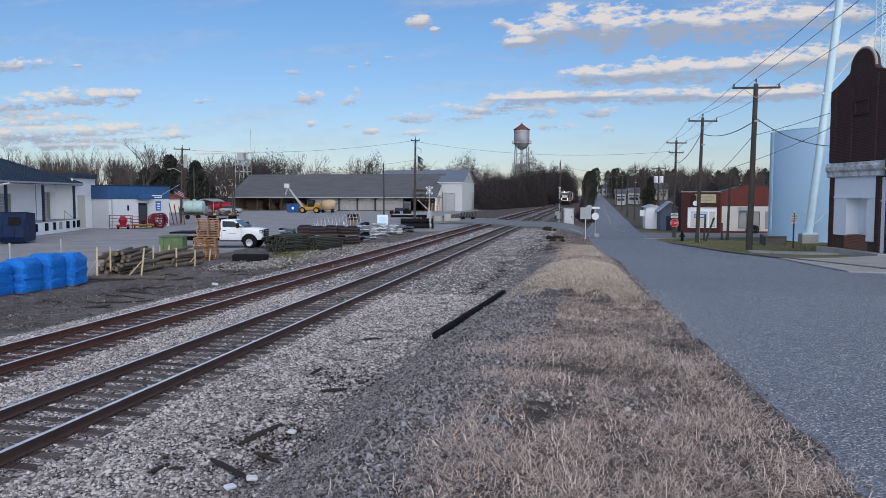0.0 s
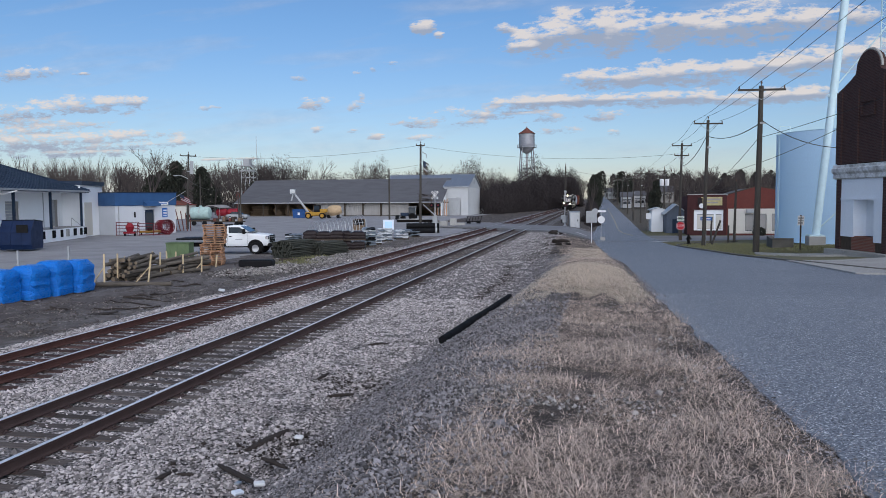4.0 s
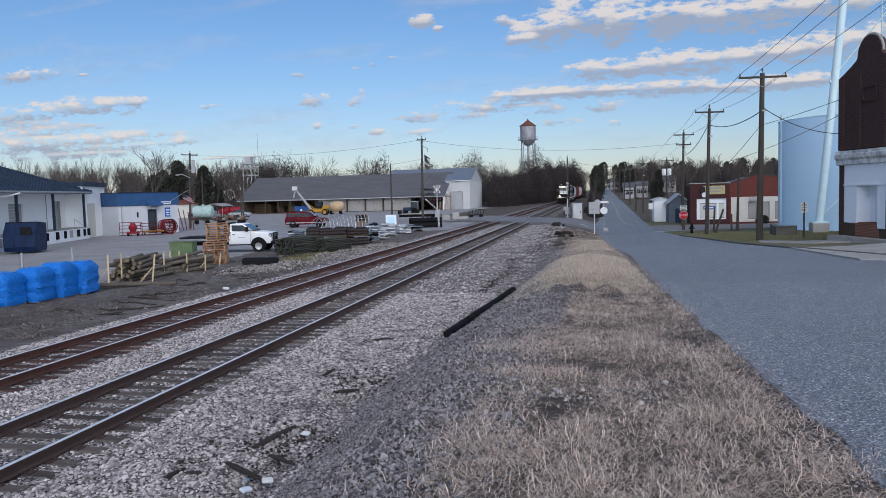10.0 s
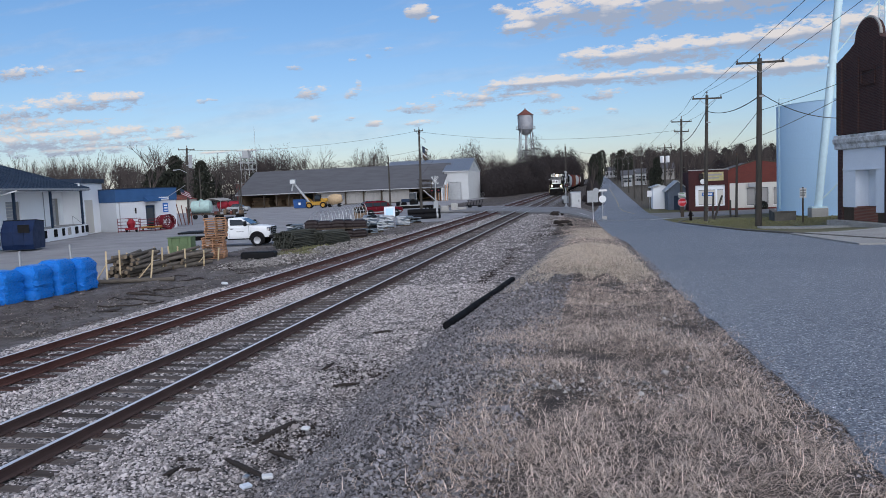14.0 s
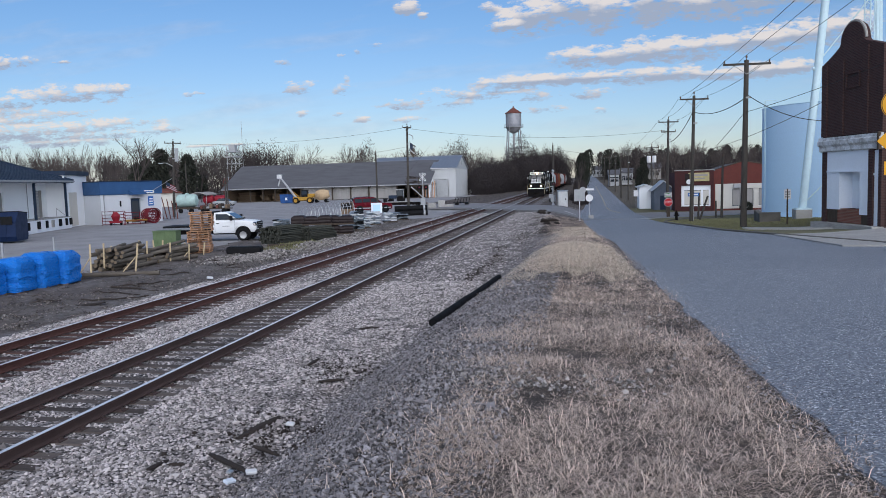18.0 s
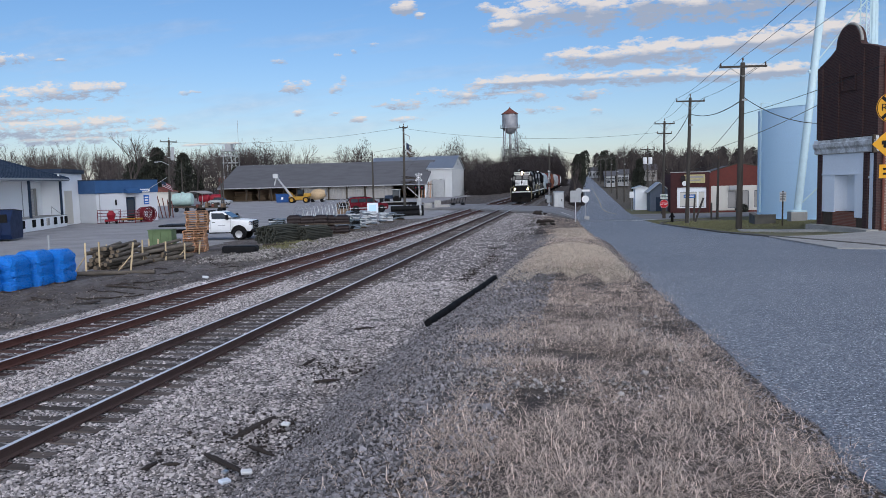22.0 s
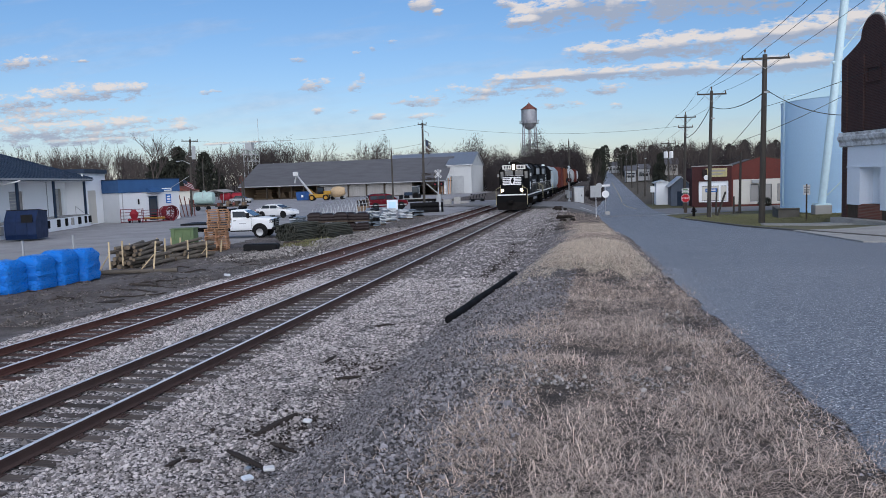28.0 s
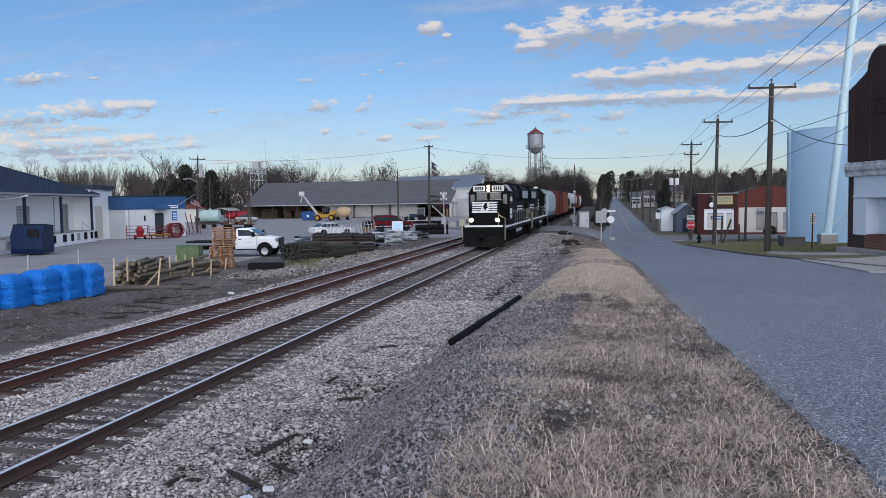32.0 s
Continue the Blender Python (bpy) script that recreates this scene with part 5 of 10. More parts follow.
def yard_flag():
    t = thing("tattered_flag", pose(-44.3, 196.0, -2.5), "tattered dark flag on a thin pole behind the shed", "flag")
    part("pole", Build().rod((0, 0, 2.4), (0, 0, 16.6), 0.09, 0.05), M["steel_grey"], t)
    for k in range(7):
        b = Build().slab([(0.05, 16.2 - k * 0.42), (1.5 - 0.05 * k, 15.3 - k * 0.45), (1.55 - 0.12 * k, 14.95 - k * 0.45), (0.05, 15.8 - k * 0.42)], "y", -0.02 + 0.05 * (k % 2), 0.0 + 0.05 * (k % 2))
        part("stripe", b, M["steel_grey"] if k % 3 == 1 else M["wood_dark"], t)
    part("canton", Build().slab([(0.04, 16.25), (0.75, 15.8), (0.72, 14.3), (0.04, 14.7)], "y", -0.05, 0.06), M["navy"], t)


shed_clutter()
yard_flag()


def white_hall():
    t = thing("white_hall", pose(-34.0, 172.0, -0.05), "white sheet-metal hall with pale metal roof", "warehouse")
    L, D, ze, zr = 5.5, 18.0, 6.55, 9.6
    part("front_wall", wall_with_openings(0, L, 0, ze, 0, 0.2, [(0.8, 3.8, 0, 4.0)]), M["hall_white"], t)
    part("back_wall", Build().box(0, L, D - 0.2, D, 0, ze), M["hall_white"], t)
    part("gable_wall", Build().slab([(0.2, 0), (D - 0.2, 0), (D - 0.2, ze), (D / 2, zr - 0.1), (0.2, ze)], "x", L - 0.2, L), M["hall_white"], t)
    rf = part("roof", Build().slab([(-0.4, ze - 0.05), (D / 2, zr), (D + 0.4, ze - 0.05), (D + 0.4, ze - 0.2), (D / 2, zr - 0.15), (-0.4, ze - 0.2)], "x", -0.3, L + 0.3), M["galv"], t, "pale metal roof")
    ribs = Build()
    for k in range(7):
        ribs.rod((0.2 + k * 0.8, -0.4, ze - 0.02), (0.2 + k * 0.8, D / 2, zr + 0.03), 0.04, n=4)
    part("roof_ribs", ribs, M["galv"], rf)
    part("door", Build().box(0.9, 3.7, 0.1, 0.16, 0.02, 3.95), M["steel_grey"], t, "grey roller door")
    ribs = Build()
    for k in range(10):
        x = 0.3 + k * 0.54
        ribs.box(x, x + 0.06, -0.04, 0, 0.05 if not 0.6 < x < 3.9 else 4.05, ze - 0.25)
    for k in range(32):
        y = 0.4 + k * 0.54
        ribs.box(L, L + 0.04, y, y + 0.06, 0.05, ze - 0.2)
    part("cladding_ribs", ribs, M["hall_white"], t)
    part("gable_vent", Build().box(L, L + 0.08, D / 2 - 0.5, D / 2 + 0.5, 7.3, 8.3), M["steel_grey"], t)
    wing = part("rear_wing", Build().slab([(16.2, 0), (33, 0), (33, 6.4), (25.0, 9.95), (16.2, 6.4)], "x", -19, 0), M["hall_white"], t, "white rear wing of the hall")
    part("wing_roof", Build().slab([(15.8, 6.45), (25.0, 10.1), (33.4, 6.45), (33.4, 6.3), (25, 9.95), (15.8, 6.3)], "x", -19.3, 0.2), M["galv"], wing)
    part("tank", Build().box(L, L + 1.0, D + 1, D + 2, 0, 1.3, bev=0.1), M["sign_white"], t)


white_hall()


# ---------------------------------------------------------------- water tower
def water_tower():
    t = thing("water_tower", pose(-26.5, 300, 0), "old grey riveted water tower with rusty conical roof", "water tower")
    R, z0, z1 = 3.0, 23.6, 28.7
    tank = Build().spin([(0.4, 20.9), (1.3, 21.4), (2.2, 22.2), (2.8, 23.0), (R, z0), (R, 26.2), (R, z1)], 28)
    tank = part("tank", tank, M["tower_grey"], t, "grey steel tank with a rounded bottom", smooth=True)
    for z in (24.9, 26.2, 27.5):
        part("seam", Build().spin([(R + 0.02, z), (R + 0.04, z + 0.05), (R + 0.02, z + 0.1)], 28), M["tower_grey"], tank)
    part("roof", Build().spin([(R + 0.3, z1 - 0.05), (R + 0.32, z1), (1.2, z1 + 1.5), (0.25, z1 + 2.3), (0.1, z1 + 2.5)], 28), M["rust"], t, "rusty red conical roof")
    part("finial", Build().spin([(0.12, z1 + 2.4), (0.2, z1 + 2.6), (0.02, z1 + 2.9)], 8), M["rust"], t)
    walkway = Build().spin([(R, 23.3), (R + 0.75, 23.3), (R + 0.75, 23.4), (R, 23.4)], 28, cap=False)
    walkway = part("walkway", walkway, M["tower_grey"], t, "narrow walkway with railing")
    rl = Build()
    for i in range(20):
        a = i * math.pi / 10
        p = (math.cos(a) * (R + 0.7), math.sin(a) * (R + 0.7))
        q = (math.cos(a + math.pi / 10) * (R + 0.7), math.sin(a + math.pi / 10) * (R + 0.7))
        rl.rod((*p, 23.4), (*p, 24.4), 0.04, n=4).rod((*p, 24.4), (*q, 24.4), 0.04, n=4)
    part("railing", rl, M["tower_grey"], walkway)
    feet = []
    for i in range(4):
        a = math.pi / 4 + i * math.pi / 2 + 0.25
        p, q = (math.cos(a) * R * 0.98, math.sin(a) * R * 0.98), (math.cos(a) * 4.7, math.sin(a) * 4.7)
        feet.append((p, q))
        part("leg", Build().rod((*q, -0.2), (*p, 23.8), 0.2, n=8), M["tower_grey"], t)
    for z in (7.5, 15.2):
        k = z / 23.8
        ring = [tuple(q[j] + (p[j] - q[j]) * k for j in (0, 1)) + (z,) for p, q in feet]
        for i in range(4):
            part("strut", Build().rod(ring[i], ring[(i + 1) % 4], 0.11, n=6), M["tower_grey"], t)
    for lo, hi in ((0, 7.5), (7.5, 15.2), (15.2, 23)):
        for i in range(4):
            (p0, q0), (p1, q1) = feet[i], feet[(i + 1) % 4]
            for (pa, qa), (pb, qb) in (((p0, q0), (p1, q1)), ((p1, q1), (p0, q0))):
                a = tuple(qa[j] + (pa[j] - qa[j]) * lo / 23.8 for j in (0, 1)) + (lo,)
                c = tuple(qb[j] + (pb[j] - qb[j]) * hi / 23.8 for j in (0, 1)) + (hi,)
                part("tie_rod", Build().rod(a, c, 0.018, n=4), M["tower_grey"], t)
    part("riser_pipe", Build().rod((0, 0, -0.2), (0, 0, 21.2), 0.45, n=12), M["steel_grey"], t, "pale riser pipe")


water_tower()


# ---------------------------------------------------------------- goods in the yard
def lump(w, d, h, z0, seed, layers=3, e=0.22, rough=0.045):
    """A wrapped, slightly bulging block of goods, centred on x and y, from z0 up."""
    b = Build()
    n, rings = 32, layers * 4 + 3
    for k in range(rings):
        z = z0 + h * k / (rings - 1)
        bulge = 0.035 * math.sin((k % 4) / 4 * math.pi) - 0.01
        shrink = 0.0 if k < rings - 2 else 0.1 * (k - rings + 3)
        for i in range(n):
            a = 2 * math.pi * i / n
            c, s = math.cos(a), math.sin(a)
            x = math.copysign(abs(c) ** e, c) * (w / 2 + bulge - shrink) + rough * noise.noise((i * 0.9, k * 1.1, seed))
            y = math.copysign(abs(s) ** e, s) * (d / 2 + bulge - shrink) + rough * noise.noise((i * 0.9, k * 1.1, seed + 9))
            b.v.append((x, y, z + 0.04 * noise.noise((x * 3, y * 3, seed))))
    for k in range(rings - 1):
        b.f += [(k * n + i, k * n + (i + 1) % n, (k + 1) * n + (i + 1) % n, (k + 1) * n + i) for i in range(n)]
    b.f += [tuple(range(n - 1, -1, -1)), tuple(range((rings - 1) * n, rings * n))]
    return b


def wrapped_pallet(name, m, w, d, h, mat, label, seed, layers=5, group=""):
    """A stack of sacks in stretch wrap: bulging courses with creases."""
    t = thing(name, m, label, "wrapped pallet", group)
    b = lump(w, d, h - 0.03, 0.03, seed, 3, 0.3, 0.07)
    part("wrapping", b, mat, t, smooth=True)
    for y in (-d * 0.4, 0, d * 0.4):
        part("pallet_runner", Build().box(-w / 2 + 0.05, w / 2 - 0.05, y - 0.05, y + 0.05, 0, 0.14), M["pallet"], t)
    return t


for k, (x, y, h) in enumerate(((-21.35, 22.9, 1.2), (-21.05, 24.0, 1.22), (-20.8, 25.25, 1.28), (-20.75, 26.5, 1.36), (-20.65, 27.7, 1.3))):
    wrapped_pallet("wrapped_pallet", pose(x - 0.2, y, -0.06, 0, 0, 4 + k), 1.05, 1.15, h, M["bag_blue"], "stack of sacks in glossy bright blue stretch wrap", 20 + k, group="blue wrapped pallets")


def pallet_stack():
    t = thing("pallet_stack", pose(-21.55, 40.5, -0.06, 0, 0, 18), "tall uneven stack of empty wooden pallets", "pallet stack")
    rnd = random.Random(8)
    board = Build().box(-0.6, 0.6, -0.05, 0.05, -0.009, 0.009).mesh("deck_board", M["pallet"])
    notch = [(-0.5, -0.045), (-0.42, -0.045), (-0.38, 0.0), (-0.17, 0.0), (-0.13, -0.045), (0.13, -0.045), (0.17, 0.0), (0.38, 0.0), (0.42, -0.045), (0.5, -0.045), (0.5, 0.045), (-0.5, 0.045)]
    stringer = Build().slab(notch, "x", -0.019, 0.019).mesh("stringer", M["pallet"])
    for k in range(17):
        z = 0.07 + k * 0.1365
        p = new("empty_pallet")
        p.parent = t
        p.matrix_basis = pose(rnd.uniform(-0.05, 0.05) + (0.12 if k > 8 else 0), rnd.uniform(-0.05, 0.05), z, 0, 0, rnd.uniform(-3, 3) + (3 if k > 8 else 0))
        for x in (-0.57, 0, 0.57):
            part("stringer", stringer, M["pallet"], p, m=pose(x, 0, 0))
        for i in range(6):
            part("deck_board", board, M["pallet"], p, m=pose(0, -0.45 + i * 0.18, 0.054))
        for y in (-0.45, 0, 0.45):
            part("deck_board", board, M["pallet"], p, m=pose(0, y, -0.054))
    return t


pallet_stack()


def round_stock(name, m, n_rows, n_wide, r, length, mat, end_mat, label, category, seed, jitter=0.05, piece="log", round_bundle=False):
    """A heap of round timbers along local x."""
    t = thing(name, m, label, category)
    rnd = random.Random(seed)
    for row in range(n_rows):
        wide = n_wide - row
        if round_bundle:
            wide = max(3, round(n_wide * math.sqrt(max(0.0, 1 - ((row - 0.4 * n_rows) / (0.62 * n_rows)) ** 2))))
        for i in range(wide):
            rr = r * rnd.uniform(0.75, 1.15)
            y = (i - (wide - 1) / 2) * r * 2.02 + rnd.uniform(-0.2, 0.2) * r
            z = r + row * r * 1.72
            dx = rnd.uniform(-jitter, jitter) * length
            L = length * rnd.uniform(0.93, 1.05)
            skew, tilt = rnd.uniform(-2, 2) * jitter * (1 + row), rnd.uniform(-0.4, 0.9) * jitter * (1 + row)
            if jitter < 0.04:
                tilt = 0.0
            p0, p1 = Vector((dx - L / 2, y - skew * 0.5, z + 0.1 * tilt)), Vector((dx + L / 2, y + skew * 0.5, z + tilt * 0.5))
            b = Build().rod(p0, p1, rr, rr * 0.93, n=10)
            lg = part(piece, b, mat, t, smooth=True)
            part("end_grain", Build().rod(p0 - (p1 - p0).normalized() * 0.006, p0, rr * 0.9, n=10), end_mat, lg)
    return t


round_stock("log_pile", pose(-21.5, 32.9, -0.06, 0, 0, 90), 6, 9, 0.1, 2.6, M["log"], M["log_end"], "jumbled heap of weathered treated fence logs", "log pile", 5, 0.13)
round_stock("short_log_pile", pose(-20.9, 36.0, -0.06, 0, 0, 84), 4, 6, 0.1, 2.8, M["log"], M["log_end"], "low jumbled heap of dark mossy logs", "log pile", 6, 0.2)
round_stock("loose_log", pose(-19.6, 29.6, -0.06, 0, 0, 12), 1, 1, 0.11, 3.6, M["log"], M["log_end"], "long log lying on the ground", "log", 7)

STAKES = [(-21.35, 30.24, 1.35), (-21.50, 31.43, 1.30), (-22.96, 33.01, 0.90), (-19.71, 31.03, 1.30), (-20.92, 33.97, 1.20), (-21.18, 35.10, 1.15), (-21.49, 36.31, 1.05), (-20.43, 35.25, 1.00), (-21.36, 37.67, 0.80), (-20.13, 36.57, 0.80), (-20.56, 38.90, 0.70), (-23.68, 35.89, 0.90), (-24.33, 36.42, 0.80), (-24.71, 39.23, 0.85), (-22.59, 38.88, 0.70), (-20.95, 37.75, 0.80), (-21.70, 40.59, 0.70)]  # x, y, height


def stakes():
    rnd = random.Random(3)
    for k, (x, y, h) in enumerate(STAKES):
        t = thing("stake", pose(x, y, -0.06, rnd.uniform(-7, 7), rnd.uniform(-8, 8), rnd.uniform(0, 90)), "pale sawn wooden stake beside the logs", "stake", "stakes round the log piles")
        part("shaft", Build().box(-0.035, 0.035, -0.025, 0.025, -0.2, h, bev=0.005), M["stake"], t)
        if k % 3 == 0:
            part("brace", Build().rod((0.02, 0, h * 0.6), (-0.5, 0.1, 0.0), 0.025, n=4), M["stake"], t)


stakes()
for y in (23.6, 26.6):
    t = thing("steel_post", pose(-22.6, y + 3.0, -0.06), "thin dark steel post", "post")
    part("shaft", Build().rod((0, 0, -0.1), (0, 0, 1.75), 0.045), M["steel_grey"], t)


def green_bin():
    t = thing("green_bin", pose(-26.0, 44.6, -0.06, 0, 0, 12), "faded green steel bin with flat lid", "steel bin")
    part("body", Build().box(-0.72, 0.72, -0.5, 0.5, 0.05, 1.0, bev=0.02), M["green_box"], t)
    part("lid", Build().box(-0.76, 0.76, -0.54, 0.54, 1.0, 1.06, bev=0.01), M["green_box"], t)
    for x in (-0.5, 0, 0.5):
        part("rib", Build().box(x - 0.03, x + 0.03, -0.54, -0.5, 0.08, 0.98), M["green_box"], t)


green_bin()


def dumpster():
    t = thing("dumpster", pose(-42.9, 51.0, -0.06, 0, 0, 20), "large dark blue steel dumpster with sloping front", "dumpster")
    poly = [(-1.1, 0.15), (1.0, 0.15), (1.15, 0.5), (1.15, 2.15), (-0.6, 2.3), (-1.25, 1.5), (-1.25, 0.5)]
    part("body", Build().slab(poly, "x", -1.1, 1.1), M["dumpster"], t)
    for x in (-1.12, -0.4, 0.4, 1.06):
        part("rib", Build().slab([(p * 1.03, 0.15 + (q - 0.15) * 1.01) for p, q in poly], "x", x, x + 0.06), M["dumpster"], t)
    part("hatch", Build().box(0.1, 0.9, -1.32, -1.24, 1.4, 2.0), M["black"], t)
    part("lid", Build().slab([(-0.62, 2.3), (1.2, 2.16), (1.2, 2.22), (-0.62, 2.37)], "x", -1.15, 1.15), M["black"], t, "black lid")


dumpster()


def tube_gate(name, m, w, h, mat, label):
    t = thing(name, m, label, "farm gate", "farm gates by the office")
    b = Build()
    for k in range(5):
        part("bar", Build().rod((0, 0, 0.1 + (h - 0.15) * k / 4), (w, 0, 0.1 + (h - 0.15) * k / 4), 0.03), mat, t)
    for x in (0, w / 2, w):
        part("upright", Build().rod((x, 0, 0.0), (x, 0, h), 0.035), mat, t)


tube_gate("farm_gate", pose(-50.3, 73.6, -0.06, 0, 0, 22), 2.3, 1.5, M["feeder_red"], "dark red tubular farm gate leaning upright")
tube_gate("farm_gate", pose(-48.3, 74.4, -0.06, 0, 0, 25), 3.2, 1.35, M["feeder_red"], "dark red tubular farm gate leaning upright")


def red_hay_ring(m, group="feeders"):
    t = thing("cattle_feeder", m, "stack of red tubular round cattle feeders", "cattle feeder", group)
    for k in range(4):
        r = 0.8 - 0.03 * k
        c = Build()
        pts = [(r * math.cos(a), k * 0.5, 0.82 + r * math.sin(a)) for a in np.linspace(0, 2 * math.pi, 25)]
        part("hoop", c.pipe(pts, 0.05), M["feeder_red"], t)
        pts = [(r * 0.82 * math.cos(a), k * 0.5 + 0.05, 0.82 + r * 0.6 * math.sin(a)) for a in np.linspace(0, 2 * math.pi, 17)]
        part("inner_hoop", Build().pipe(pts, 0.04), M["feeder_red"], t)
    for a in np.linspace(0, 2 * math.pi, 17):
        part("slat", Build().rod((0.78 * math.cos(a), 0, 0.82 + 0.78 * math.sin(a)), (0.7 * math.cos(a), 1.5, 0.82 + 0.7 * math.sin(a)), 0.035, n=4), M["feeder_red"], t)
    part("skirt", Build().spin([(0.76, 0), (0.79, 0.7)], 20, m=pose(0, 0.1, 0.82, -90), cap=False), M["feeder_red"], t)


red_hay_ring(pose(-47.0, 78.2, -0.06, 0, 0, 62))


def red_compressor():
    t = thing("red_implement", pose(-48.9, 73.9, -0.06, 0, 0, 20), "small red farm implement behind the gate", "farm implement")
    part("frame", Build().box(-0.6, 0.6, -0.4, 0.4, 0.25, 0.45, bev=0.03), M["red_paint"], t)
    part("hopper", Build().spin([(0.3, 0.45), (0.45, 0.9), (0.48, 0.95), (0.2, 1.4)], 14), M["red_paint"], t)
    for x in (-0.5, 0.5):
        part("wheel", Build().rod((x - 0.08, 0, 0.25), (x + 0.08, 0, 0.25), 0.25, n=14), M["rubber"], t)
    t = thing("yellow_implement", pose(-47.6, 75.6, -0.06, 0, 0, 30), "low yellow farm implement", "farm implement")
    part("deck", Build().box(-1.1, 1.1, -0.5, 0.5, 0.3, 0.5, bev=0.04), M["yellow"], t)
    part("gearbox", Build().box(-0.25, 0.25, -0.25, 0.25, 0.5, 0.85, bev=0.05), M["black"], t)
    for x in (-0.9, 0.9):
        part("wheel", Build().rod((x - 0.07, 0.5, 0.22), (x + 0.07, 0.5, 0.22), 0.22, n=14), M["rubber"], t)


red_compressor()


# ---------------------------------------------------------------- right side of the street
def brick_material(name, c1, c2, mortar, dark):
    mt = material(name, c1, 0.9, var=0.3, scale=0.9, fine=30, bump=0.0, dark=dark)
    nt = mt.node_tree
    N = nt.nodes.new
    bs = nt.nodes["Principled BSDF"]
    co = N("ShaderNodeTexCoord")
    sep, com, add = N("ShaderNodeSeparateXYZ"), N("ShaderNodeCombineXYZ"), N("ShaderNodeMath")
    lnk(nt, co.outputs["Object"], sep.inputs[0])
    add.operation = "ADD"
    lnk(nt, sep.outputs["X"], add.inputs[0])
    lnk(nt, sep.outputs["Y"], add.inputs[1])
    lnk(nt, add.outputs[0], com.inputs[0])
    lnk(nt, sep.outputs["Z"], com.inputs[1])
    br = N("ShaderNodeTexBrick")
    br.inputs["Scale"].default_value = 1.0
    br.inputs["Brick Width"].default_value, br.inputs["Row Height"].default_value = 0.21, 0.075
    br.inputs["Mortar Size"].default_value = 0.011
    br.inputs["Color1"].default_value, br.inputs["Color2"].default_value, br.inputs["Mortar"].default_value = (*c1, 1), (*c2, 1), (*mortar, 1)
    lnk(nt, com.outputs[0], br.inputs["Vector"])
    old = bs.inputs["Base Color"].links[0].from_socket
    mx = N("ShaderNodeMixRGB")
    mx.inputs["Fac"].default_value = 0.72
    lnk(nt, old, mx.inputs["Color1"])
    lnk(nt, br.outputs["Color"], mx.inputs["Color2"])
    lnk(nt, mx.outputs[0], bs.inputs["Base Color"])
    bp = N("ShaderNodeBump")
    bp.inputs["Strength"].default_value, bp.inputs["Distance"].default_value, bp.invert = 0.6, 0.01, True
    lnk(nt, br.outputs["Fac"], bp.inputs["Height"])
    lnk(nt, bp.outputs[0], bs.inputs["Normal"])
    return mt


M["brick_front"] = brick_material("dark_brick_front", (0.07, 0.034, 0.032), (0.036, 0.022, 0.023), (0.085, 0.066, 0.062), (0.026, 0.018, 0.019))
M["brick_flank"] = brick_material("red_brick_flank", (0.24, 0.085, 0.055), (0.14, 0.055, 0.04), (0.26, 0.2, 0.17), (0.10, 0.045, 0.035))
M["brick_shop"] = brick_material("red_shop_brick", (0.17, 0.045, 0.035), (0.12, 0.036, 0.03), (0.13, 0.055, 0.048), (0.09, 0.028, 0.026))
M["brick_maroon"] = brick_material("maroon_brick", (0.085, 0.03, 0.03), (0.06, 0.024, 0.024), (0.06, 0.03, 0.028), (0.045, 0.02, 0.02))


